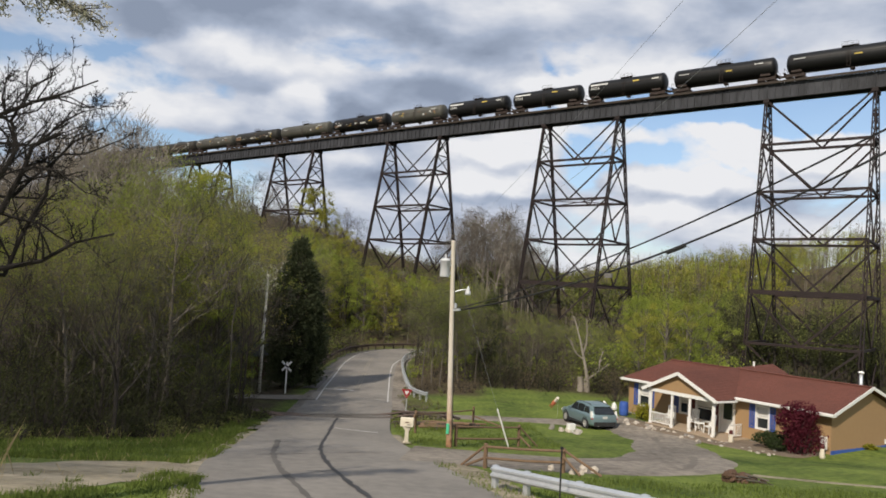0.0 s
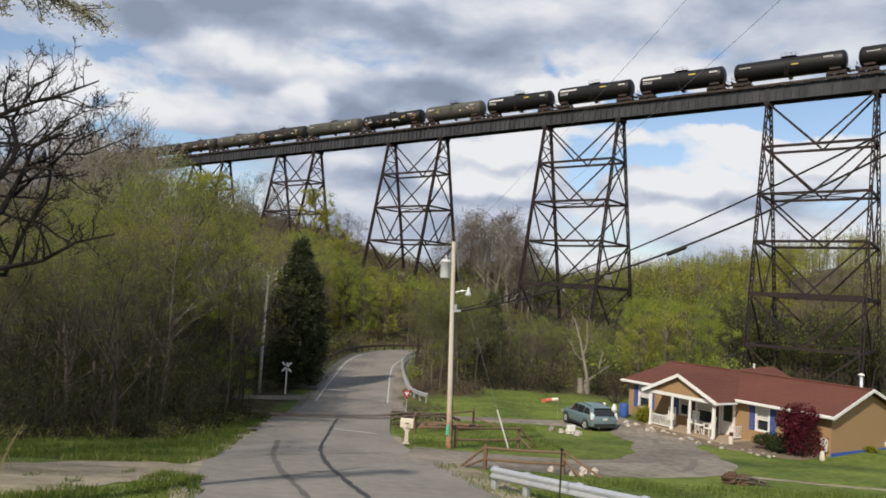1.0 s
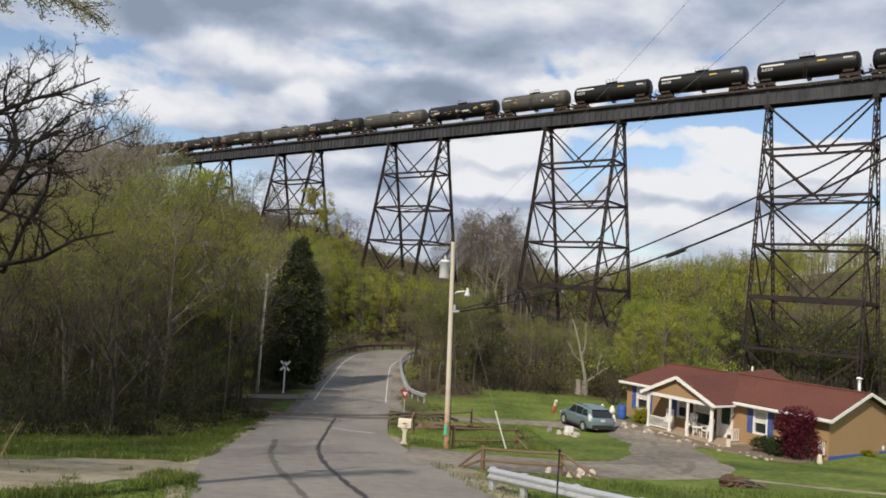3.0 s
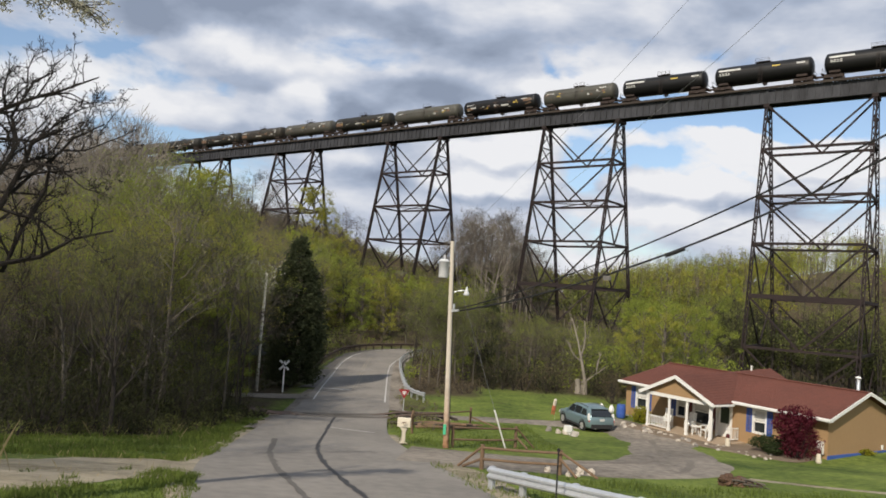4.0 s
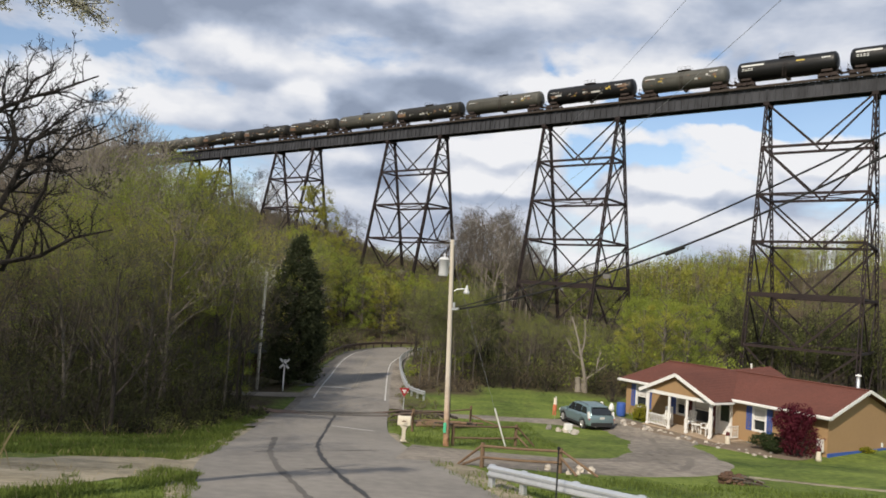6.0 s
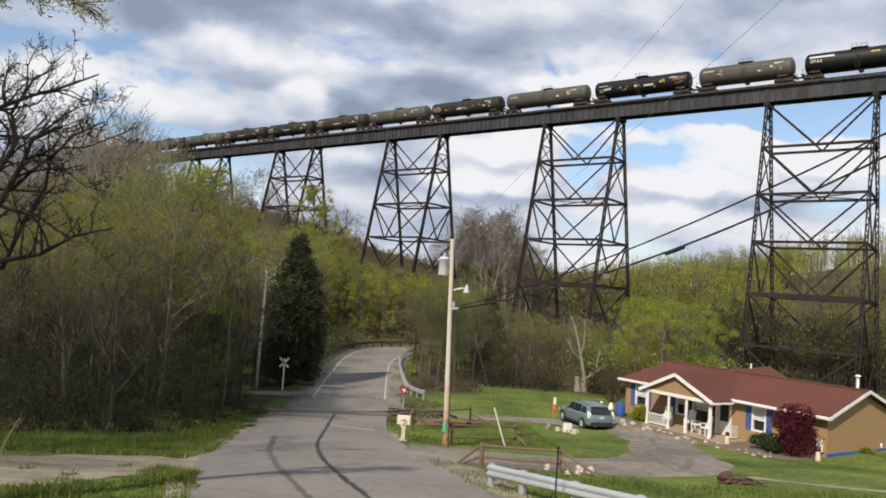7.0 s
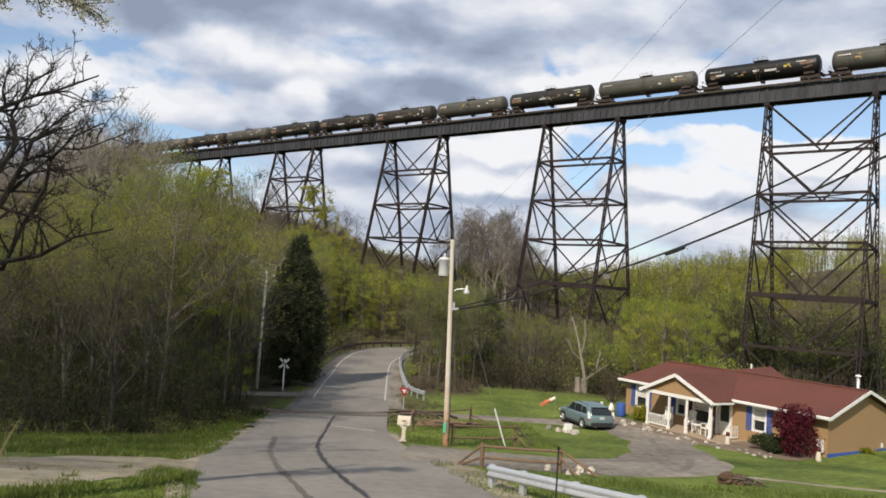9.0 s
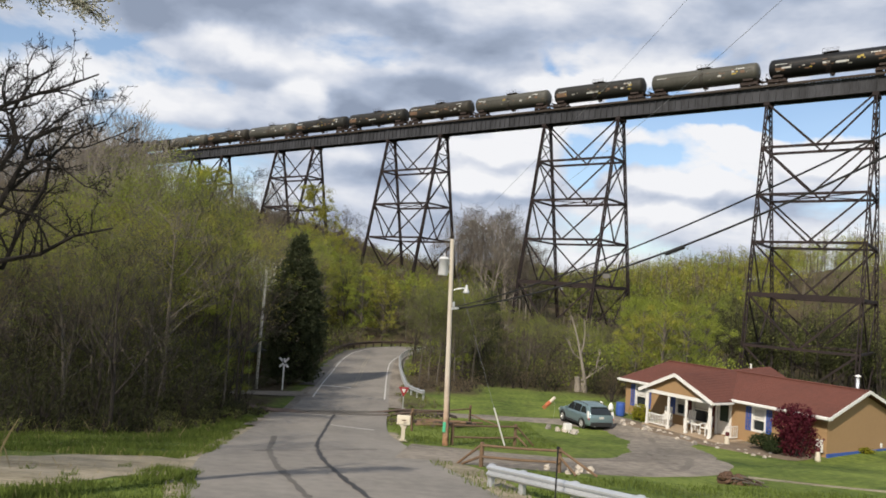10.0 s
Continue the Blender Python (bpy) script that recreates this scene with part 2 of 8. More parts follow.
def ground_material():
    """Lawn, meadow and leaf litter, told apart by the region stored on the sheet."""
    m = material("ground_cover", (0.18, 0.225, 0.05), (0.048, 0.076, 0.018), 1.1, 0.95, bump=0.8, bump_scale=9, spread=0.27)
    nt = m.node_tree
    N, L = nt.nodes.new, nt.links.new
    bsdf = nt.nodes["Principled BSDF"]
    bsdf.inputs["Specular IOR Level"].default_value = 0.1
    old = bsdf.inputs["Base Color"].links[0].from_socket
    at = N("ShaderNodeAttribute")
    at.attribute_name = "litter"
    tc = N("ShaderNodeTexCoord")
    n1, n2 = N("ShaderNodeTexNoise"), N("ShaderNodeTexNoise")
    n1.inputs["Scale"].default_value, n1.inputs["Detail"].default_value = 0.6, 6
    n2.inputs["Scale"].default_value, n2.inputs["Detail"].default_value = 2.5, 7
    L(tc.outputs["Object"], n1.inputs[0])
    L(tc.outputs["Object"], n2.inputs[0])
    rp = N("ShaderNodeValToRGB")
    rp.color_ramp.elements[0].position, rp.color_ramp.elements[0].color = 0.3, (0.036, 0.029, 0.019, 1)
    rp.color_ramp.elements[1].position, rp.color_ramp.elements[1].color = 0.7, (0.105, 0.08, 0.052, 1)
    L(n2.outputs["Fac"], rp.inputs[0])
    ad = N("ShaderNodeMath")
    ad.operation = "ADD"
    sb = N("ShaderNodeMath")
    sb.operation = "MULTIPLY_ADD"
    sb.inputs[1].default_value, sb.inputs[2].default_value = 1.2, -0.6
    L(n1.outputs["Fac"], sb.inputs[0])
    L(at.outputs["Fac"], ad.inputs[0])
    L(sb.outputs[0], ad.inputs[1])
    ad.use_clamp = True
    mx = N("ShaderNodeMix")
    mx.data_type = "RGBA"
    L(ad.outputs[0], mx.inputs[0])
    L(old, mx.inputs[6])
    L(rp.outputs[0], mx.inputs[7])
    L(mx.outputs[2], bsdf.inputs["Base Color"])
    return m


M["ground"] = ground_material()


# ---- mesh building ----
class Shape:
    """Gathers vertices and faces of one mesh."""

    def __init__(self):
        self.v, self.f = [], []

    def add(self, verts, faces):
        k = len(self.v)
        self.v.extend(tuple(p) for p in verts)
        self.f.extend(tuple(i + k for i in q) for q in faces)
        return self

    def box(self, c, s, m=None, bevel=0.0):
        """A box with its long edges taken off by bevel."""
        hx, hy, hz = s[0] / 2, s[1] / 2, s[2] / 2
        if bevel:
            b = min(bevel, hx * 0.9, hy * 0.9)
            ring = [(-hx + b, -hy), (hx - b, -hy), (hx, -hy + b), (hx, hy - b), (hx - b, hy), (-hx + b, hy), (-hx, hy - b), (-hx, -hy + b)]
        else:
            ring = [(-hx, -hy), (hx, -hy), (hx, hy), (-hx, hy)]
        n = len(ring)
        vs = [Vector((x, y, z)) for z in (-hz, hz) for x, y in ring]
        c = Vector(c)
        vs = [(m @ p if m else p) + c for p in vs]
        fs = [tuple(range(n - 1, -1, -1)), tuple(range(n, 2 * n))] + [(i, (i + 1) % n, n + (i + 1) % n, n + i) for i in range(n)]
        return self.add(vs, fs)

    def beam(self, p, q, w, h, up=(0, 0, 1)):
        p, q = Vector(p), Vector(q)
        d = (q - p).normalized()
        u = Vector(up)
        if abs(d.dot(u)) > 0.98:
            u = Vector((1, 0, 0))
        s = d.cross(u).normalized()
        u = s.cross(d)
        vs = [e + s * a * w / 2 + u * b * h / 2 for e in (p, q) for a, b in ((-1, -1), (1, -1), (1, 1), (-1, 1))]
        return self.add(vs, [(3, 2, 1, 0), (4, 5, 6, 7), (0, 1, 5, 4), (1, 2, 6, 5), (2, 3, 7, 6), (3, 0, 4, 7)])

    def tube(self, pts, radii, n=6, cap=True):
        pts = [Vector(p) for p in pts]
        if not hasattr(radii, "__len__"):
            radii = [radii] * len(pts)
        vs, side = [], None
        for i, p in enumerate(pts):
            d = pts[min(i + 1, len(pts) - 1)] - pts[max(i - 1, 0)]
            d = d.normalized() if d.length > 1e-9 else Vector((0, 0, 1))
            if side is None:
                side = d.cross(Vector((0.3, 0.9, 0.1)) if abs(d.z) > 0.9 else Vector((0, 0, 1))).normalized()
            side = (side - d * side.dot(d)).normalized()
            up = d.cross(side)
            for k in range(n):
                a = 2 * math.pi * k / n
                vs.append(p + (side * math.cos(a) + up * math.sin(a)) * radii[i])
        fs = [(i * n + k, i * n + (k + 1) % n, (i + 1) * n + (k + 1) % n, (i + 1) * n + k) for i in range(len(pts) - 1) for k in range(n)]
        if cap:
            fs += [tuple(range(n - 1, -1, -1)), tuple((len(pts) - 1) * n + k for k in range(n))]
        return self.add(vs, fs)

    def revolve(self, profile, n=16, m=None):
        """Profile of (radius, height) about z, closed at both ends."""
        m = m or Matrix()
        vs = [m @ Vector((r * math.cos(2 * math.pi * k / n), r * math.sin(2 * math.pi * k / n), z)) for r, z in profile for k in range(n)]
        fs = [(i * n + k, i * n + (k + 1) % n, (i + 1) * n + (k + 1) % n, (i + 1) * n + k) for i in range(len(profile) - 1) for k in range(n)]
        fs += [tuple(range(n - 1, -1, -1)), tuple((len(profile) - 1) * n + k for k in range(n))]
        return self.add(vs, fs)

    def prism(self, outline, d0, d1, m=None):
        """An outline in x, z pushed from y = d0 to d1."""
        n = len(outline)
        vs = [Vector((x, d, z)) for d in (d0, d1) for x, z in outline]
        if m:
            vs = [m @ p for p in vs]
        return self.add(vs, [tuple(range(n)), tuple(range(2 * n - 1, n - 1, -1))] + [(i, n + i, n + (i + 1) % n, (i + 1) % n) for i in range(n)])

    def rock(self, c, s, rng, n=7):
        rings = [(-1, 0.75), (-0.35, 1.0), (0.35, 0.85), (0.9, 0.45)]
        vs = []
        for z, r in rings:
            for k in range(n):
                a = 2 * math.pi * k / n + z
                j = rng.uniform(0.75, 1.2)
                vs.append((c[0] + s[0] * r * j * math.cos(a), c[1] + s[1] * r * j * math.sin(a), c[2] + s[2] * (z + rng.uniform(-0.1, 0.1))))
        fs = [(i * n + k, i * n + (k + 1) % n, (i + 1) * n + (k + 1) % n, (i + 1) * n + k) for i in range(3) for k in range(n)]
        fs += [tuple(range(n - 1, -1, -1)), tuple(3 * n + k for k in range(n))]
        return self.add(vs, fs)

    def mesh(self, name, mat, smooth=False):
        me = bpy.data.meshes.new(name)
        me.from_pydata(self.v, [], self.f)
        if mat:
            me.materials.append(mat)
        if smooth:
            me.polygons.foreach_set("use_smooth", [True] * len(me.polygons))
        me.update()
        return me


def part(name, shape, mat, parent=None, label="", smooth=False, at=None):
    """Links a shape as one mesh object, under a thing or a part when a parent is given."""
    ob = new(name, shape.mesh(name, mat, smooth) if isinstance(shape, Shape) else shape)
    if parent:
        ob.parent = parent
    if at:
        ob.matrix_basis = at
    return tagged(ob, label)


def thing(name, label, category, m=None, group="", kind=""):
    ob = new(name)
    if m:
        ob.matrix_basis = m
    return tagged(ob, label, category, group, kind)


# ---- ground ----
YS = np.linspace(-700, 2600, 6601)
_prof = np.interp(YS, [-700, -50, 0, 15, 24, 35, 45, 60, 100, 2600], [14, 8, 5.6, 4.1, 3.0, 1.6, 0.6, 0.0, 0.0, 0.0])
_prof = np.convolve(np.pad(_prof, 6, "edge"), np.ones(13) / 13, "valid")
B_D = np.array([-0.79012, 0.61295])   # along the viaduct, away to the hillside
B_N = np.array([0.61295, 0.79012])    # across it, away from the eye
B_DIST = 116.0
ROAD_Y = [(12, -20), (7, -8), (4.0, 0), (1.2, 8), (-1.3, 15), (-2.3, 19), (-3.2, 22.5), (-4.45, 30), (-5.2, 36), (-5.6, 42), (-6.0, 50), (-6.7, 61),
          (-7.3, 72), (-7.7, 84), (-7.4, 93), (-5.0, 101), (0.5, 106.0), (7, 108)]
ROAD_W = 3.05


def smooth_line(pts, step=1.0):
    """A curve through the points, even in length."""
    p = np.array(pts, float)
    d = np.r_[0, np.cumsum(np.linalg.norm(np.diff(p, axis=0), axis=1))]
    s = np.arange(0, d[-1], step)
    q = np.stack([np.interp(s, d, p[:, k]) for k in range(p.shape[1])], 1)
    k = max(3, int(5 / step) | 1)
    pad = k // 2
    qq = np.concatenate([np.repeat(q[:1], pad, 0), q, np.repeat(q[-1:], pad, 0)])
    return np.stack([np.convolve(qq[:, c], np.ones(k) / k, "valid") for c in range(p.shape[1])], 1)


ROAD = smooth_line(ROAD_Y, 1.0)


def sstep(a, b, x):
    t = np.clip((x - a) / (b - a), 0, 1)
    return t * t * (3 - 2 * t)


def rough_height(x, y):
    x, y = np.asarray(x, float), np.asarray(y, float)
    z = np.interp(y, YS, _prof)
    z = z + 1.45 * np.exp(-((x + 1.6) ** 2 / 14 + (y + 0.5) ** 2 / 8))
    s, p = x * B_D[0] + y * B_D[1], x * B_N[0] + y * B_N[1]
    hill = np.interp(s, [-400, -80, 0, 29, 63, 99, 135, 165, 215, 400], [30, 3, -4, -3.6, 1.5, 11.0, 15.5, 21.5, 33, 44])
    z = z + (hill - z) * sstep(62, 112, p)
    az = np.degrees(np.arctan2(x, np.maximum(y, 1)))
    far = np.interp(az, [-40, -12, -2, 4, 14, 30, 50], [50, 24, 9, 9, 11, 26, 28])
    z = z + (far - z) * sstep(150, 270, p)
    rise = np.clip((-x - 26) / 60, 0, 1.5)
    z = z + rise ** 2 * 6 * sstep(10, 60, y) * (1 - sstep(62, 112, p))
    hx, hy = (x - 13.4) * 0.5144 - (y - 50.7) * 0.8575, (x - 13.4) * 0.8575 + (y - 50.7) * 0.5144
    out = np.hypot(np.maximum(np.maximum(-1 - hx, hx - 14.5), 0), np.maximum(np.maximum(-2.7 - hy, hy - 9), 0))
    z = z + (1.0 + 0.3 * sstep(8, 14, hx) - z) * (1 - sstep(0, 2.0, out))   # levelled house plot
    z = z + 0.10 * np.sin(x * 0.37 + 1.3) * np.sin(y * 0.29) * sstep(9, 16, np.abs(x - 6) + 4)
    return z


def road_gap(x, y):
    x, y = np.asarray(x, float), np.asarray(y, float)
    best = np.full(x.shape, 1e9)
    for c in ROAD[::2]:
        best = np.minimum(best, (x - c[0]) ** 2 + (y - c[1]) ** 2)
    return np.sqrt(best)


def road_z(x, y):
    return float(rough_height(x, np.minimum(y, 70.0))) if y < 75 else float(np.interp(y, [75, 110], [rough_height(-7.5, 70.0), 0.15]))


def height(x, y):
    """The ground, cut level for the road."""
    x, y = np.asarray(x, float), np.asarray(y, float)
    z = rough_height(x, y)
    g = road_gap(x, y)
    flat = np.where(y < 75, np.minimum(z, rough_height(x, np.minimum(y, 70.0))), 0.05)
    k = 1 - sstep(ROAD_W + 1.2, ROAD_W + 7, g)
    return z + (flat - z) * k * sstep(60, 80, y)


def H(x, y):
    return float(height(np.array([x]), np.array([y]))[0])


def build_ground():
    def axis(lo, hi, c0, c1, fine, grow):
        a = list(np.arange(c0, c1, fine))
        st = fine
        while a[-1] < hi:
            st *= grow
            a.append(a[-1] + st)
        st = fine
        while a[0] > lo:
            st *= grow
            a.insert(0, a[0] - st)
        return np.array(a)
    xs, ys = axis(-2600, 2600, -26, 36, 0.75, 1.07), axis(-600, 3200, 8, 76, 0.75, 1.06)
    X, Y = np.meshgrid(xs, ys)
    Z = height(X.ravel(), Y.ravel()).reshape(X.shape)
    g = road_gap(X.ravel(), Y.ravel()).reshape(X.shape)
    Z = Z - 0.10 * (1 - sstep(ROAD_W - 0.2, ROAD_W + 0.5, g))
    n = len(xs)
    v = np.stack([X.ravel(), Y.ravel(), Z.ravel()], 1)
    i = np.arange((len(ys) - 1) * (n - 1))
    a = i // (n - 1) * n + i % (n - 1)
    f = np.stack([a, a + 1, a + n + 1, a + n], 1)
    me = bpy.data.meshes.new("ground")
    me.from_pydata(v.tolist(), [], f.tolist())
    me.materials.append(M["ground"])
    me.polygons.foreach_set("use_smooth", [True] * len(me.polygons))
    lit = woods(X.ravel(), Y.ravel())
    at = me.attributes.new("litter", "FLOAT", "POINT")
    at.data.foreach_set("value", lit.astype(np.float32))
    tagged(new("ground", me), "green lawn running into brown leaf-littered woodland floor", "ground", kind="structure")


def wood_edge(y):
    """How far to the left the near wood begins."""
    return np.interp(y, [18, 22.7, 24.9, 27.8, 33.2, 41, 42], [-16.5, -13.3, -11.7, -9.9, -9.3, -9.3, -10.5])


def woods(x, y):
    """1 under the trees, 0 on lawns and verges."""
    left = np.maximum(sstep(10.0, 12.5, -x) * sstep(25, 28.5, y), sstep(-0.4, 1.2, wood_edge(y) - x) * sstep(20, 23, y))
    back = sstep(66, 72, y + 0.15 * x)
    right = sstep(27, 31, x) * sstep(46, 54, y)
    mid = sstep(8.0, 10.0, -x) * sstep(38, 42, y) * 0.75
    left = np.maximum(left, sstep(-4.2, -2.5, x) * sstep(-4.8, -2.8, -x) * sstep(59, 63, y))
    bare = 0.7 * np.exp(-((x + 1.9) ** 2 / 2.6 + (y - 53) ** 2 / 110))
    left = left * (1 - 0.95 * np.exp(-((x + 22) ** 2 / 90 + (y - 56) ** 2 / 22)))   # a sunny clearing beyond the lane
    return np.clip(np.clip(left + back + right + mid, 0, 1) * 0.95 * sstep(3.4, 5.5, road_gap(x, y)) + bare, 0, 1)


build_ground()


def ribbon(name, line, half, lift, mat, label="", category="", kind="structure", parent=None, cols=6, widen=None, ragged=0.0):
    """A strip that follows the ground along a line."""
    line = np.asarray(line)
    d = np.gradient(line, axis=0)
    d /= np.linalg.norm(d, axis=1)[:, None] + 1e-9
    nrm = np.stack([d[:, 1], -d[:, 0]], 1)
    w = np.full(len(line), half) if widen is None else widen
    if ragged:
        rr = np.random.RandomState(7)
        w = w + np.convolve(rr.normal(0, ragged, len(line) + 2), np.ones(3) / 3, "valid")
    P = np.stack([line + nrm * (w * k)[:, None] for k in np.linspace(-1, 1, cols + 1)], 1)
    z = height(P[..., 0].ravel(), P[..., 1].ravel()).reshape(P.shape[:2]) + lift
    if ragged:
        z[:, 0] -= lift * 1.2
        z[:, -1] -= lift * 1.2
    sh = Shape()
    c = cols + 1
    sh.v = [(float(P[i, k, 0]), float(P[i, k, 1]), float(z[i, k])) for i in range(len(line)) for k in range(c)]
    sh.f = [(i * c + k, i * c + k + 1, (i + 1) * c + k + 1, (i + 1) * c + k) for i in range(len(line) - 1) for k in range(cols)]
    ob = part(name, sh, mat, parent, smooth=True)
    return tagged(ob, label, category, "", kind) if category else ob


def sheet(name, outline, lift, mat, label, category, kind="structure", wobble=0.12, seed=1):
    """A patch of ground inside an outline that can be seen whole from its middle."""
    rng = random.Random(seed)
    o = np.array(outline + outline[:1], float)
    d = np.r_[0, np.cumsum(np.linalg.norm(np.diff(o, axis=0), axis=1))]
    s = np.linspace(0, d[-1], 97)[:-1]
    b = np.stack([np.interp(s, d, o[:, k]) for k in (0, 1)], 1)
    for _ in range(2):
        b = (np.roll(b, 1, 0) + 2 * b + np.roll(b, -1, 0)) / 4
    c = b.mean(0)
    wave = np.array([rng.uniform(-1, 1) for _ in b])
    for _ in range(2):
        wave = (np.roll(wave, 1) + wave + np.roll(wave, -1)) / 2.2
    b += (b - c) / np.linalg.norm(b - c, axis=1)[:, None] * (wave * wobble)[:, None]
    sh = Shape()
    rings = 16
    for k in range(1, rings + 1):
        q = c + (b - c) * k / rings
        z = height(q[:, 0], q[:, 1]) + lift * (1 if k < rings else 0.2)
        sh.v += [(float(x), float(y), float(h)) for (x, y), h in zip(q, z)]
    n = len(b)
    sh.v.append((float(c[0]), float(c[1]), H(*c) + lift))
    sh.f = [(k * n + i, k * n + (i + 1) % n, (k + 1) * n + (i + 1) % n, (k + 1) * n + i) for k in range(rings - 1) for i in range(n)]
    sh.f += [(i, rings * n, (i + 1) % n) for i in range(n)]
    return tagged(part(name, sh, mat, smooth=True), label, category, "", kind)


_w = ROAD_W + 0.55 * np.exp(-((ROAD[:, 1] - 20) / 9) ** 2)
road = ribbon("road", ROAD, ROAD_W, 0.03, M["asphalt"], "worn grey asphalt country road with faded white lines", "road", widen=_w)
_dl = smooth_line([(-1.5, 27.0), (1.5, 26.8), (4.5, 26.0), (7.6, 26.6), (10.0, 29.5), (11.4, 34), (12.4, 39), (13.2, 43), (12.4, 47), (9.6, 48.6), (5.5, 48.3), (1.5, 48.0), (-2.5, 47.6)], 0.7)
_dd = np.r_[0, np.cumsum(np.linalg.norm(np.diff(_dl, axis=0), axis=1))]
_dw = np.interp(_dd, [0, 4, 9, 12, 17, 23, 28, 36, 45], [3.4, 2.8, 2.7, 2.3, 2.2, 1.9, 2.2, 1.2, 1.1])
ribbon("driveway", _dl, 2.0, 0.05, M["drive"], "grey gravel driveway curving up to the house", "driveway", widen=_dw, cols=8, ragged=0.22)
sheet("gravel_track", [(-14.5, 14.6), (-10.5, 17.9), (-8.9, 19.6), (-7.2, 20.1), (-6.3, 19.4), (-6.0, 17.2), (-7.2, 14.9), (-10, 12.6)], 0.05, M["gravel"], "pale gravel turnout beside the road", "gravel", wobble=0.42)


def shoulder(name, side, y0, y1, half, seed, label, mat="gravel"):
    """A ragged strip of bare gravel along an edge of the road."""
    d = np.gradient(ROAD, axis=0)
    d /= np.linalg.norm(d, axis=1)[:, None]
    edge = ROAD + np.stack([d[:, 1], -d[:, 0]], 1) * (side * (_w + half * 0.55))[:, None]
    edge = edge[(ROAD[:, 1] > y0) & (ROAD[:, 1] < y1)]
    r = np.random.RandomState(seed)
    w = half * np.convolve(r.uniform(0.35, 1.6, len(edge) + 2), np.ones(3) / 3, "valid")
    ribbon(name, edge, half, 0.028, M[mat], label, "road shoulder", widen=w, cols=4, ragged=0.05)


shoulder("road_shoulder", -1, 9, 34, 0.42, 3, "ragged gravel shoulder beside the road")
shoulder("road_shoulder", 1, 9, 23.5, 0.75, 4, "ragged bare shoulder beside the road")
shoulder("road_shoulder", 1, 30, 36, 0.3, 5, "ragged gravel shoulder beside the road")
shoulder("road_shoulder", 1, 49, 97, 0.75, 6, "worn grey shoulder between the road and the guard rail", "drive")
# dark asphalt colour stands in for the shaded band under the far rail
shoulder("road_shoulder", -1, 60, 104, 0.8, 8, "dark shoulder strip painting the shade below the guard rail", "tyre_mark")
shoulder("road_shoulder", -1, 34, 60, 0.4, 7, "ragged grey shoulder beside the crossing", "drive")


# ---- viaduct ----
Z_GIRDER = EYE.z + 31.74            # underside of the girders
GIRDER = 2.45                       # their depth
BATTER, TOP_HALF = 0.2, 1.09
LEVELS = [0.0, 7.05, 14.37, 21.5, 29.16, 36.4, 43.8]
BENTS = [(14.41, 28.75), (52.86, 67.36), (91.71, 106.23), (130.0, 143.6), (166.0, 180.0), (204.0, 217.0)]
RAIL_TOP = Z_GIRDER + GIRDER + 0.45


def on_bridge(s, across, z):
    q = B_N * (B_DIST + across) + B_D * s
    return Vector((q[0], q[1], z))


def bridge_pose(s, z):
    """Local x runs along the track towards the near end, y away from the eye."""
    m = Matrix.Identity(4)
    m.col[0][:3] = (-B_D[0], -B_D[1], 0)
    m.col[1][:3] = (B_N[0], B_N[1], 0)
    m.col[2][:3] = (0, 0, 1)
    m.translation = on_bridge(s, 0, z)
    return m


def leg_at(s, side, drop):
    return on_bridge(s, side * (TOP_HALF + BATTER * drop), Z_GIRDER - drop)


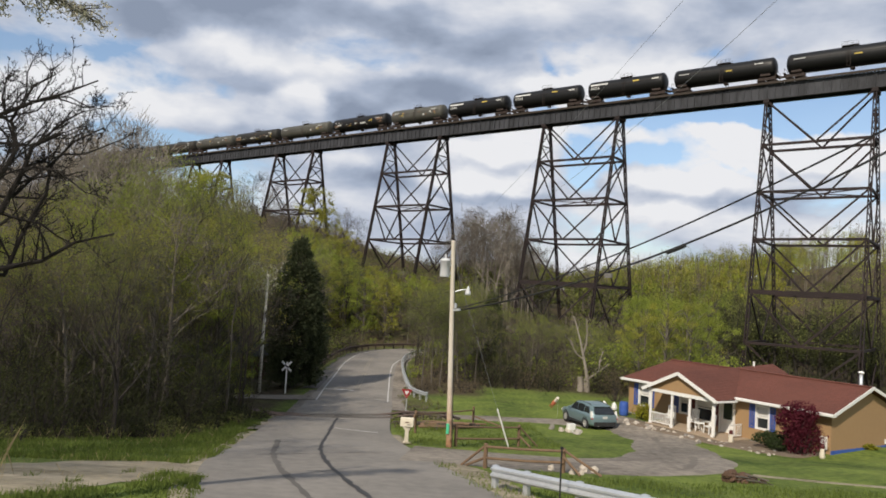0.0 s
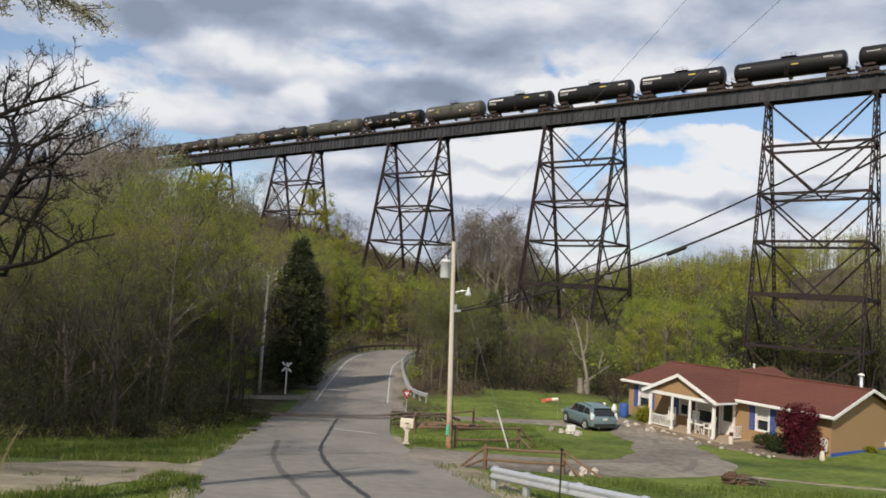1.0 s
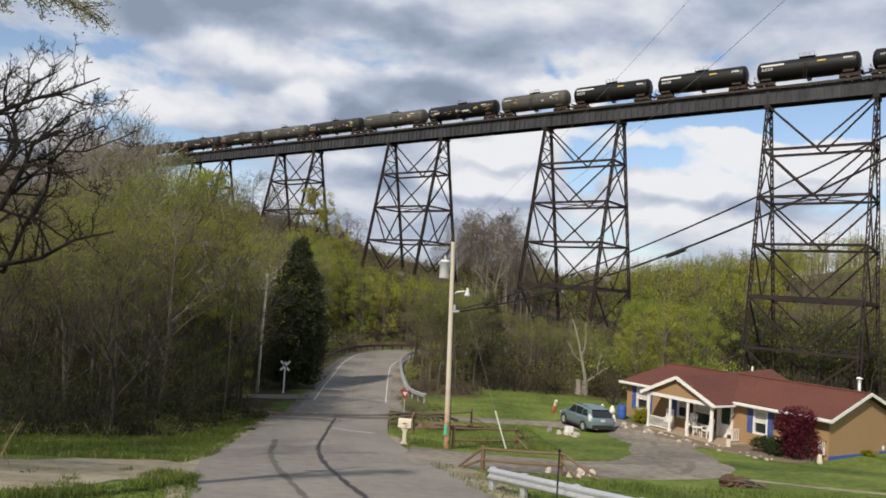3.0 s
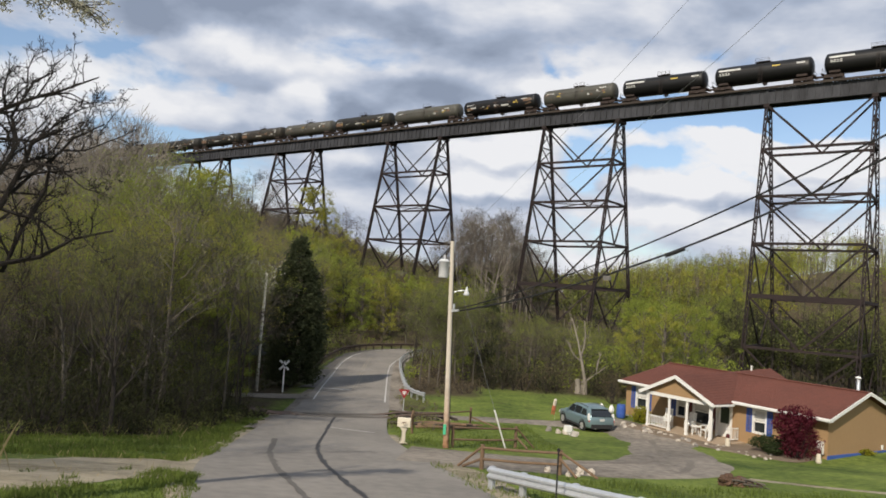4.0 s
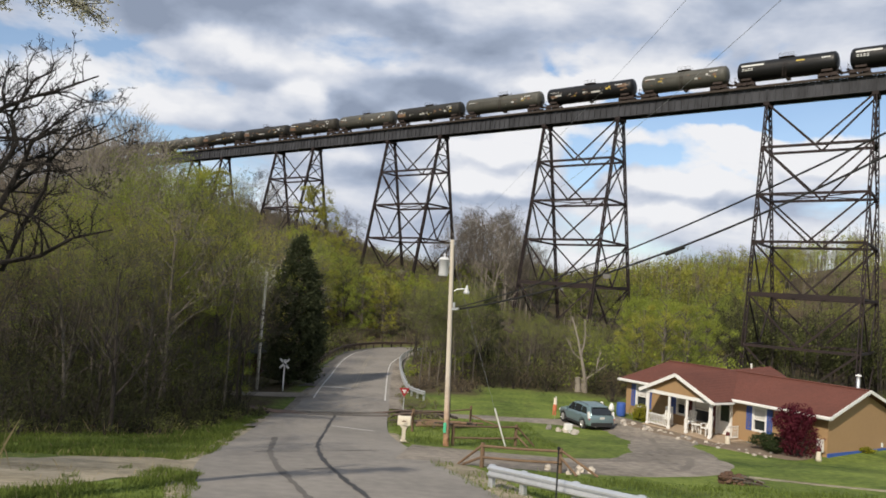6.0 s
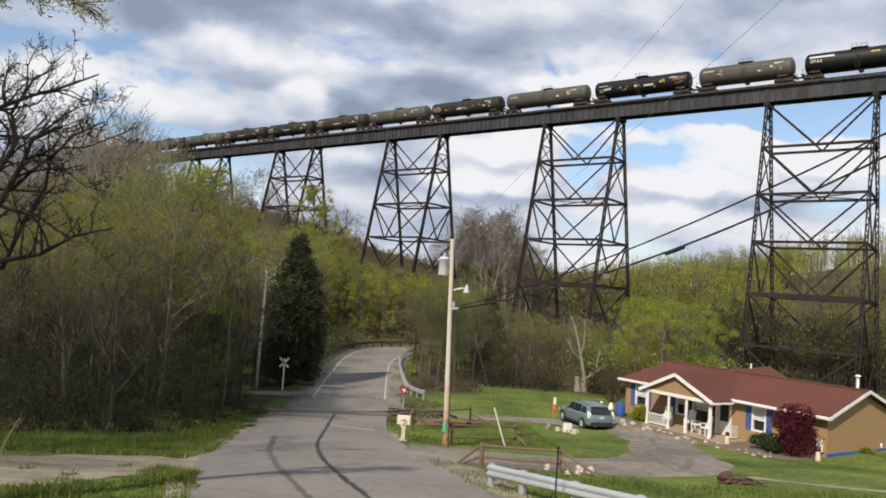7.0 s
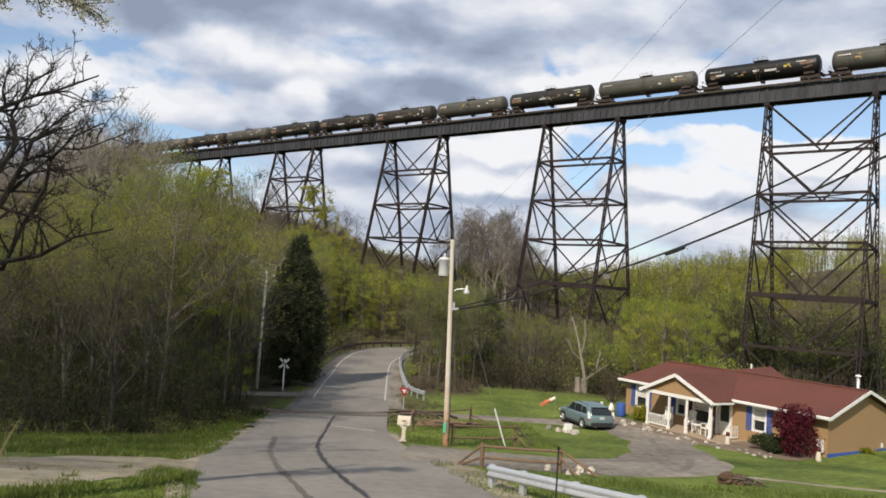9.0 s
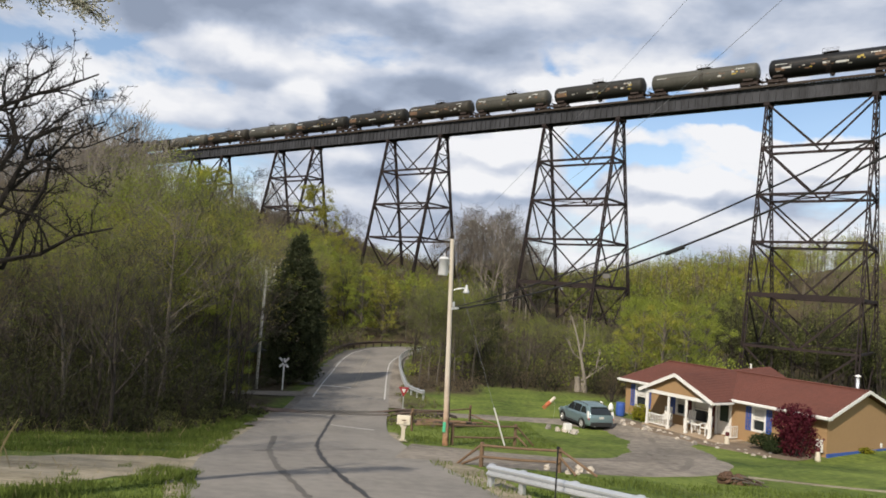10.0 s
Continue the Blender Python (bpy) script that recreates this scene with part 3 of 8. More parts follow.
def build_tower(s0, s1):
    t = thing("trestle_tower", "tall rust-brown riveted steel trestle tower on concrete footings", "trestle tower", group="viaduct towers")
    feet = {}
    for s in (s0, s1):
        for side in (-1, 1):
            drop = 20.0
            for _ in range(12):
                p = leg_at(s, side, drop)
                drop += (p.z - (H(p.x, p.y) + 0.7)) * 0.9
            drop = max(drop, 3.0)
            feet[s, side] = drop
            a, b = leg_at(s, side, -0.05), leg_at(s, side, drop)
            sh = Shape()
            ax = Vector((-B_D[0], -B_D[1], 0))
            for k in (-1, 1):   # two channels with lacing bars between them
                sh.beam(a + ax * k * 0.17, b + ax * k * 0.21, 0.12, 0.42, up=(B_N[0], B_N[1], 0))
            n = int((a - b).length / 0.9)
            for i in range(n):
                p, q = a.lerp(b, i / n), a.lerp(b, (i + 1) / n)
                k = 1 if i % 2 else -1
                for off in (-0.17, 0.17):
                    o = Vector((B_N[0], B_N[1], 0)) * off
                    sh.beam(p + ax * k * 0.16 + o, q - ax * k * 0.16 + o, 0.12, 0.05)
            part("leg", sh, M["steel"], t)
            f = Shape().box(b + Vector((0, 0, -0.7)), (1.7, 1.7, 1.6), Matrix.Rotation(math.atan2(B_D[1], B_D[0]), 3, "Z"), 0.12)
            part("footing", f, M["concrete"], t, "pale concrete footing")
    low = min(feet.values())
    lv = [x for x in LEVELS if x < low - 1.0]
    for i, d in enumerate(lv):
        if i:
            w = 0.62 if i == 4 else 0.36
            for side in (-1, 1):
                part("strut", Shape().beam(leg_at(s0, side, d), leg_at(s1, side, d), 0.34, w), M["steel"], t)
            for s in (s0, s1):
                part("strut", Shape().beam(leg_at(s, -1, d), leg_at(s, 1, d), 0.30, 0.34), M["steel"], t)
        else:
            for s in (s0, s1):
                part("cap_beam", Shape().beam(leg_at(s, -1, 0.05) + on_bridge(0, -0.35, 0) - on_bridge(0, 0, 0), leg_at(s, 1, 0.05) + on_bridge(0, 0.35, 0) - on_bridge(0, 0, 0), 0.8, 0.55), M["steel"], t)
        e = LEVELS[i + 1] if LEVELS[i + 1] < low - 1 else low - 0.3
        if e - d < 1.5:
            continue
        for side in (-1, 1):
            foot = leg_at(s0, side, e).lerp(leg_at(s1, side, e), 0.5)
            for s in (s0, s1):
                part("brace", Shape().beam(leg_at(s, side, d + (0.0 if d else -0.1)), foot, 0.14, 0.26), M["steel"], t)
        for s in (s0, s1):
            if i == 0:
                h = (d + e) / 2 + 0.3
                part("lattice", Shape().beam(leg_at(s, -1, h), leg_at(s, 1, h), 0.12, 0.2).beam(leg_at(s, -1, d + 0.6), leg_at(s, 1, h), 0.1, 0.2)
                     .beam(leg_at(s, 1, d + 0.6), leg_at(s, -1, h), 0.1, 0.2).beam(leg_at(s, -1, h), leg_at(s, 1, e), 0.1, 0.2).beam(leg_at(s, 1, h), leg_at(s, -1, e), 0.1, 0.2), M["steel"], t)
            elif i == 1:
                part("brace", Shape().beam(leg_at(s, -1, d), leg_at(s, 1, e), 0.14, 0.24), M["steel"], t)
                part("brace", Shape().beam(leg_at(s, 1, d), leg_at(s, -1, e), 0.14, 0.24), M["steel"], t)
            else:
                mp = leg_at(s, -1, e).lerp(leg_at(s, 1, e), 0.5)
                for side in (-1, 1):
                    part("brace", Shape().beam(leg_at(s, side, d), mp, 0.16, 0.28), M["steel"], t)
        if i == 2:
            part("brace", Shape().beam(leg_at(s0, -1, d), leg_at(s1, 1, d), 0.14, 0.14), M["steel"], t)
            part("brace", Shape().beam(leg_at(s0, 1, d), leg_at(s1, -1, d), 0.14, 0.14), M["steel"], t)
    return t


def build_deck():
    t = thing("viaduct_deck", "long dark steel plate-girder railway deck", "bridge deck")
    ends = [-60.0, -24.0, -9.6] + [s for pair in BENTS for s in pair] + [262.0]
    rot = math.atan2(-B_D[1], -B_D[0])
    for a, b in zip(ends, ends[1:]):
        for side in (-1, 1):
            sh = Shape()
            z0, z1 = Z_GIRDER + 0.2, Z_GIRDER + GIRDER
            a0, b0 = a + 0.06, b - 0.06
            sh.beam(on_bridge(a0, side * 1.09, (z0 + z1) / 2), on_bridge(b0, side * 1.09, (z0 + z1) / 2), 0.04, z1 - z0)
            for z in (z0 + 0.05, z1 - 0.05):
                sh.beam(on_bridge(a0, side * 1.09, z), on_bridge(b0, side * 1.09, z), 0.46, 0.09)
            for z in (z0 + 0.2, z1 - 0.2):
                sh.beam(on_bridge(a0, side * 1.11, z), on_bridge(b0, side * 1.11, z), 0.07, 0.22)
            n = max(2, round((b - a) / 1.12))
            for i in range(n + 1):
                s = a0 + (b0 - a0) * i / n
                wide = 0.22 if i in (0, n) else 0.10
                for k in (-1, 1):
                    c = on_bridge(s, side * 1.09 + k * 0.11, (z0 + z1) / 2)
                    sh.box(c, (wide, 0.2, z1 - z0 - 0.16), Matrix.Rotation(rot, 3, "Z"))
            part("girder", sh, M["girder"], t)
    sh = Shape()
    s = -60.0
    rng = random.Random(4)
    while s < 262:
        sh.box(on_bridge(s, rng.uniform(-0.05, 0.05), Z_GIRDER + GIRDER + 0.12), (0.24, 3.0, 0.24), Matrix.Rotation(rot, 3, "Z"))
        s += 0.46
    tagged(part("tie", sh, M["tie"], t), "dark timber bridge ties", "", "", "stuff")
    for k in (-1, 1):
        part("guard_timber", Shape().beam(on_bridge(-60, k * 1.58, Z_GIRDER + GIRDER + 0.20), on_bridge(262, k * 1.58, Z_GIRDER + GIRDER + 0.20), 0.14, 0.34), M["tie"], t)
        part("rail", Shape().beam(on_bridge(-60, k * 0.75, RAIL_TOP - 0.09), on_bridge(262, k * 0.75, RAIL_TOP - 0.09), 0.075, 0.17), M["rail"], t)


M["rail"] = material("rail_steel", (0.16, 0.12, 0.10), (0.08, 0.055, 0.045), 3, 0.55, 0.4)
for _a, _b in BENTS:
    build_tower(_a, _b)
build_tower(-24.0, -9.6)
build_deck()

# ---- tank train ----
M["tank_black"] = material("black_tank_paint", (0.013, 0.013, 0.014), (0.007, 0.007, 0.007), 0.7, 0.45, bump=0.1, bump_scale=4)
M["tank_grey"] = material("grey_tank_paint", (0.095, 0.092, 0.078), (0.048, 0.047, 0.040), 0.7, 0.55, stretch=(1, 1, 0.3))
M["tank_dull"] = material("dulled_dark_tank_paint", (0.030, 0.029, 0.025), (0.013, 0.013, 0.012), 0.7, 0.6, stretch=(1, 1, 0.3))
M["tank_brown"] = material("road_grimed_tank_paint", (0.045, 0.040, 0.031), (0.02, 0.018, 0.016), 0.7, 0.6, stretch=(1, 1, 0.3))
M["truck"] = material("rusty_truck_steel", (0.055, 0.038, 0.032), (0.025, 0.02, 0.018), 2, 0.8)
M["mark_white"] = material("white_stencil", (0.62, 0.62, 0.60), (0.42, 0.42, 0.40), 3, 0.6)
M["mark_yellow"] = material("yellow_stencil", (0.52, 0.39, 0.08), (0.34, 0.25, 0.05), 3, 0.6)
M["mark_pale"] = material("faded_stencil", (0.34, 0.33, 0.30), (0.22, 0.21, 0.19), 3, 0.7)
M["mark_rust"] = material("rust_scrawl", (0.20, 0.125, 0.08), (0.12, 0.075, 0.05), 3, 0.7)


def tank_patch(sh, r, x0, x1, a0, a1, lift=0.012):
    """A curved patch on the eye's side of the shell; angles from the horizontal, up."""
    n = 5
    vs = []
    for i in range(n + 1):
        a = radians(a0 + (a1 - a0) * i / n)
        for x in (x0, x1):
            vs.append((x, -(r + lift) * math.cos(a), (r + lift) * math.sin(a)))
    return sh.add(vs, [(2 * i, 2 * i + 1, 2 * i + 3, 2 * i + 2) for i in range(n)])


def build_tank_car(length, radius, paint, style, seed, label):
    """A tank car about its middle, at rail height; length over the couplers."""
    rng = random.Random(seed)
    t = thing("tank_car", label, "tank car", group="tank cars of the train")
    L, r, zc = length - 1.35, radius, 1.05 + radius + 0.02
    half = L / 2
    prof = []
    for k in range(7):
        a = math.pi / 2 * k / 6
        prof.append((max(0.02, r * math.sin(a)), -half + 0.62 * (1 - math.cos(a))))
    prof += [(r, -half + 0.62 + (L - 1.24) * k / 6) for k in range(1, 6)]
    for k in range(6, -1, -1):
        a = math.pi / 2 * k / 6
        prof.append((max(0.02, r * math.sin(a)), half - 0.62 * (1 - math.cos(a))))
    turn = Matrix.Translation((0, 0, zc)) @ Matrix.Rotation(radians(90), 4, "Y")
    tank = part("tank", Shape().revolve(prof, 24, turn), paint, t, smooth=True)
    for x in ([-half * 0.62, 0.0, half * 0.62] if style != "panel" else [-half * 0.78, half * 0.78]):
        part("seam_band", Shape().revolve([(r + 0.015, -0.05), (r + 0.015, 0.05)], 24, Matrix.Translation((x, 0, zc)) @ Matrix.Rotation(radians(90), 4, "Y")), paint, t)
    dome = Shape().revolve([(0.42, 0), (0.42, 0.26), (0.35, 0.33), (0.05, 0.36)], 14, Matrix.Translation((0, 0, zc + r - 0.06)))
    part("manway_dome", dome, paint, t, smooth=False)
    plat = Shape().box((0, 0, zc + r + 0.05), (2.2, 1.5, 0.05))
    part("platform", plat, M["truck"], t)
    for k in (-1, 1):
        rail = Shape()
        y = k * 0.74
        for x in (-1.05, -0.35, 0.35, 1.05):
            rail.tube([(x, y, zc + r + 0.05), (x, y, zc + r + 0.6)], 0.018, 5)
        for z in (0.35, 0.6):
            rail.tube([(-1.05, y, zc + r + z), (1.05, y, zc + r + z)], 0.018, 5)
        part("railing", rail, M["truck"], t)
        lad = Shape()
        for x in (-0.22, 0.22):
            lad.tube([(x, k * (r + 0.12), 0.75), (x, k * (r + 0.12), zc + 0.3), (x, k * r * 0.75, zc + r * 0.75)], 0.025, 5)
        for i in range(8):
            lad.tube([(-0.22, k * (r + 0.12), 0.85 + i * 0.3), (0.22, k * (r + 0.12), 0.85 + i * 0.3)], 0.018, 4)
        part("ladder", lad, M["truck"], t)
        grab = Shape()
        grab.tube([(-half + 0.9, k * (r + 0.07), zc + 0.25), (half - 0.9, k * (r + 0.07), zc + 0.25)], 0.02, 4)
        part("grab_rail", grab, M["truck"], t)
    for k in (-1, 1):
        x = k * (half - 1.35)
        body = Shape()
        for y in (-1.0, 1.0):
            body.beam((x - 1.2, y, 0.5), (x + 1.2, y, 0.5), 0.14, 0.22)
            body.beam((x - 0.9, y, 0.58), (x - 0.2, y, 0.82), 0.14, 0.12)
            body.beam((x + 0.9, y, 0.58), (x + 0.2, y, 0.82), 0.14, 0.12)
            body.box((x, y, 0.52), (0.5, 0.2, 0.42), None, 0.05)
        body.beam((x, -1.0, 0.62), (x, 1.0, 0.62), 0.4, 0.3)
        truck = part("truck", body, M["truck"], t, "rusty cast truck")
        for dx in (-0.88, 0.88):
            for y in (-0.75, 0.75):
                w = Shape().revolve([(0.1, -0.07), (0.44, -0.07), (0.46, 0.05), (0.50, 0.06), (0.50, 0.09), (0.1, 0.09)], 16,
                                    Matrix.Translation((x + dx, y, 0.46)) @ Matrix.Rotation(radians(90 if y < 0 else -90), 4, "X"))
                part("wheel", w, M["truck"], truck)
        sill = Shape().beam((k * (half - 2.6), 0, 0.98), (k * (half + 0.28), 0, 0.98), 0.55, 0.34)
        sill.box((k * (half - 1.5), 0, 1.22), (1.5, 2.3, 0.3), None, 0.1)
        part("stub_sill", sill, M["truck"], t)
        cp = Shape().beam((k * (half + 0.2), 0, 0.86), (k * (half + 0.66), 0, 0.86), 0.24, 0.26)
        part("coupler", cp, M["truck"], t)
        st = Shape()
        xe = k * (half + 0.1)
        st.beam((xe, -1.25, 1.02), (xe, 1.25, 1.02), 0.4, 0.06)
        for y in (-1.25, 1.25):
            st.tube([(xe, y, 0.55), (xe, y, 1.75)], 0.03, 5)
        st.tube([(xe, -1.25, 1.75), (xe, 1.25, 1.75)], 0.03, 5)
        part("end_platform", st, M["truck"], t)
    gear = Shape().box((0.3, 0, 0.95), (0.6, 0.7, 0.35), None, 0.08)
    gear.tube([(0.3, 0, 0.8), (0.3, 0, 0.6)], 0.12, 8)
    part("outlet_valve", gear, M["truck"], t)
    # markings: reporting marks as plain bars, placards, scrawls
    turn = Matrix.Translation((0, 0, zc))

    def mark(name, mat, pieces):
        for x0, x1, a0, a1 in pieces:
            part(name, tank_patch(Shape(), r, x0, x1, a0, a1), mat, tank, "", at=turn)
    if style == "panel":
        mark("marking", M["mark_white"], [(-half * 0.88, -half * 0.42, 18, 30)])
        mark("marking", M["mark_white"], [(-half * 0.86 + i * 0.42, -half * 0.86 + i * 0.42 + 0.3, 2 - 9 * j, 7 - 9 * j) for j in range(2) for i in range(4)])
        mark("placard", M["mark_yellow"], [(half * 0.22, half * 0.38, 14, 23)])
        mark("marking", M["mark_white"], [(half * 0.70 + i * 0.3, half * 0.70 + i * 0.3 + 0.24, 12, 22) for i in range(4)])
    else:
        z0 = rng.uniform(4, 14)
        mark("marking", M["mark_white"], [(-half * 0.86 + i * 0.34, -half * 0.86 + i * 0.34 + 0.24, z0, z0 + 7) for i in range(5)])
        mark("marking", M["mark_white"], [(half * 0.62 + i * 0.34, half * 0.62 + i * 0.34 + 0.24, z0 + 6, z0 + 13) for i in range(4)])
        if style in ("dull", "grey", "scrawled"):
            for k in range(12 if style == "grey" else 20):
                x, a = rng.uniform(-0.9, 0.88) * half, rng.uniform(-32, 14)
                mark("scrawl", M[rng.choice(["mark_rust", "mark_rust", "mark_pale", "mark_pale", "mark_yellow"]) if k % 3 else "mark_rust"], [(x, x + rng.uniform(0.15, 0.75), a, a + rng.uniform(2, 9))])
        if style == "plain_black":
            mark("placard", M["mark_yellow"], [(half * 0.08, half * 0.2, -6, 2)])
        if style == "scrawled":
            mark("scrawl", M["mark_yellow"], [(half * 0.42 + i * 0.5, half * 0.42 + i * 0.5 + rng.uniform(0.3, 0.6), rng.uniform(-8, 2), rng.uniform(4, 14)) for i in range(2)])
            mark("scrawl", M["mark_rust"], [(half * 0.68, half * 0.86, -4, 18), (-half * 0.86, -half * 0.7, -25, -8)])
            mark("scrawl", M["mark_white"], [(-half * 0.75, -half * 0.6, -16, -6), (half * 0.1, half * 0.3, -20, -8), (-half * 0.1, 0.1, -14, -4)])
        if style == "dull":
            mark("scrawl", M["mark_rust"], [(-half * 0.9, -half * 0.66, -25, 2), (half * 0.25, half * 0.32, -12, 0)])
            mark("scrawl", M["mark_white"], [(half * 0.55, half * 0.62, -20, -10), (-half * 0.2, half * 0.06, -22, -14), (half * 0.72, half * 0.76, -5, 8)])
        if style == "grey":
            mark("scrawl", M["mark_white"], [(half * 0.3, half * 0.36, -18, -8), (half * 0.55, half * 0.6, -2, 10)])
            mark("scrawl", M["mark_rust"], [(half * 0.7, half * 0.78, -10, 6)])
    return t


# middle of each gap between cars along the viaduct at the start, and each car's look
GAPS = [8.3, 26.6, 43.8, 59.3, 75.0, 90.6, 106.2, 124.5, 143.0, 161.5, 179.2, 196.6, 214.6, 232.8, 251.0, 269.2, 287.4, 305.6, 323.4, 341.0, 358.8]
LOOKS = [("plain_black", "tank_black"), ("plain_black", "tank_black"), ("panel", "tank_black"), ("panel", "tank_black"), ("panel", "tank_black"),
         ("grey", "tank_grey"), ("scrawled", "tank_black"), ("grey", "tank_grey"), ("dull", "tank_dull"), ("grey", "tank_grey"), ("dull", "tank_brown"),
         ("dull", "tank_dull"), ("dull", "tank_dull"), ("grey", "tank_grey"), ("dull", "tank_brown"), ("grey", "tank_grey"), ("dull", "tank_dull"),
         ("grey", "tank_grey"), ("dull", "tank_brown"), ("dull", "tank_dull")]
SAY = {"plain_black": "long black tank car with small yellow and white stencils", "panel": "short black tank car with a white lettered panel",
       "grey": "weathered grey tank car with rust streaks", "scrawled": "black tank car covered with yellow and white graffiti",
       "dull": "dull grimy dark tank car with faded scrawls"}
SPEED = 9.52
TRAIN = []
for _i, (_g0, _g1) in enumerate(zip(GAPS, GAPS[1:])):
    _st, _p = LOOKS[_i]
    TRAIN.append((build_tank_car(_g1 - _g0, 1.5 if _g1 - _g0 > 17 else 1.55, M[_p], _st, 10 + _i, SAY[_st]), (_g0 + _g1) / 2))


SWING = [(0, 25, 45), (0.5, 45, 20), (1.0, 80, 0), (1.5, 35, 40), (2.0, 55, 10), (2.5, 5, 30), (3.2, 4, 30), (4.0, 3, 25), (4.5, 2, 5), (5.0, 0, 0), (5.5, 0, 0),
         (6.2, 2, 0), (7.0, 0, 0), (7.5, 3, 0), (8.0, 25, 0), (8.5, 45, 0), (9.0, 62, 0), (9.5, 72, 0), (10.0, 40, 20)]


def motions():
    walk(SOCK, [(t, Matrix.Translation(SOCK_AT) @ pose(0, 0, 0, b, a, 0)) for t, a, b in SWING])
    for car, s in TRAIN:
        walk(car, [(0.5 * k, bridge_pose(s + 0.28 - SPEED * 0.5 * k + 0.4 * math.sin(math.pi * k / 20), RAIL_TOP)) for k in range(21)])


# ---- trees ----
def grow(seed, tall, spread=0.32, levels=4, kids=(9, 6, 5), clear=0.35, lean=0.05, upward=0.35, thick=0.014, twist=0.22, min_r=0.012):
    """A tapered trunk with limbs, branches and twigs; gives the wood and the twig tips."""
    rng = random.Random(seed)
    stem, wood, tips = Shape(), Shape(), []

    def limb(p, d, length, r, level):
        n = (5, 3, 2, 1)[min(level, 3)]
        pts, rad = [p.copy()], [r]
        dd = d.copy()
        for i in range(n):
            dd = (dd + Vector((rng.uniform(-1, 1), rng.uniform(-1, 1), rng.uniform(-0.6, 1) * (0.4 if level else 0.1))) * (twist if level else lean)).normalized()
            pts.append(pts[-1] + dd * length / n)
            rad.append(max(min_r * 0.6, r * (1 - 0.85 * (i + 1) / n)))
        (wood if level else stem).tube(pts, rad, (7, 5, 3, 3)[min(level, 3)], cap=False)
        if level >= levels - 1:
            tips.append((pts[-1], dd))
            tips.append((pts[len(pts) // 2], dd))
            return
        for k in range(kids[min(level, len(kids) - 1)]):
            f = clear + (1 - clear) * (k + rng.random()) / kids[min(level, len(kids) - 1)] if level == 0 else rng.uniform(0.25, 1.0)
            f = min(f, 0.985)
            x = f * n
            i = min(int(x), n - 1)
            base = pts[i].lerp(pts[i + 1], x - i)
            axis = (pts[i + 1] - pts[i]).normalized()
            a = rng.uniform(0, 2 * math.pi)
            side = axis.orthogonal().normalized()
            side = Matrix.Rotation(a, 3, axis) @ side
            nd = (side * (1 - upward) + axis * upward + Vector((0, 0, 0.25))).normalized()
            ln = length * (spread * (1.15 - 0.6 * f) * 1.5 if level == 0 else rng.uniform(0.38, 0.6))
            limb(base, nd, ln, max(min_r, r * (1 - 0.8 * f) * (0.55 if level == 0 else 0.6)), level + 1)
    limb(Vector((0, 0, -0.3)), Vector((0, 0, 1)), tall + 0.3, tall * thick, 0)
    return stem, wood, tips


def leaves(tips, per, size, seed, spread=0.6, keep=1.0):
    """Small folded leaf clumps about the twig tips."""
    rng = random.Random(seed)
    sh = Shape()
    for p, d in tips:
        if rng.random() > keep:
            continue
        for _ in range(per):
            c = p + Vector((rng.gauss(0, 1), rng.gauss(0, 1), rng.gauss(0, 0.8))) * spread
            s = size * rng.uniform(0.6, 1.4)
            a, b = Vector((rng.uniform(-1, 1), rng.uniform(-1, 1), rng.uniform(-1, 1))).normalized(), None
            b = a.orthogonal().normalized()
            b = Matrix.Rotation(rng.uniform(0, 6.3), 3, a) @ b
            e = a.cross(b)
            sh.add([c - b * s, c + e * s * 0.75 + a * s * 0.2, c + b * s], [(0, 1, 2)])
    return sh


TREES = {}


def tree_kind(key, bark, leaf, label, seed, tall, per, size, puff=0.6, keep=1.0, **kw):
    bush = key in ("brush", "briar")
    t = thing("bush" if bush else "tree", label, "bush" if bush else "tree", pose(0, 0, -400), group="undergrowth" if bush else "trees of the valley")
    stem, wood, tips = grow(seed, tall, **kw)
    part("trunk", stem, M[bark], t)
    part("branchwork", wood, M[bark], t)
    if per:
        part("crown", leaves(tips, per, size, seed, puff, keep), M[leaf], t)
    TREES.setdefault(key, []).append((t, sorted(p.z for p, d in tips)[int(len(tips) * 0.985)]))


for _k in range(3):
    tree_kind("bare", "bark", "leaf_brown", "tall bare grey tree just coming into bud", 100 + _k, 17, 1, 0.05, 0.3, 0.6, levels=4, kids=(15, 7, 5), clear=0.28, spread=0.26, twist=0.3, min_r=0.022)
    tree_kind("russet", "bark", "leaf_tan", "bare tree hazed with brown buds", 150 + _k, 15, 7, 0.045, 0.22, levels=4, kids=(13, 6, 4), clear=0.25, spread=0.3)
    tree_kind("lime", "bark", "leaf_lime", "slender tree in fresh lime-green spring leaf", 200 + _k, 15, 14, 0.062, 0.30, levels=4, kids=(13, 6, 4), clear=0.2, spread=0.36, upward=0.5)
    tree_kind("yellow", "bark", "leaf_yellow", "tree in yellow-green spring leaf", 300 + _k, 14, 11, 0.062, 0.28, levels=4, kids=(13, 6, 4), clear=0.22, spread=0.36, upward=0.45)
    tree_kind("olive", "bark_dark", "leaf_olive", "thin dark tree with sparse olive young leaves", 400 + _k, 15, 9, 0.055, 0.28, levels=4, kids=(14, 6, 4), clear=0.2, spread=0.28, upward=0.5)
    tree_kind("thin", "bark", "leaf_brown", "thin bare grey sapling", 600 + _k, 12, 1, 0.05, 0.25, 0.4, levels=3, kids=(16, 7), clear=0.25, spread=0.17, thick=0.0085, upward=0.5)
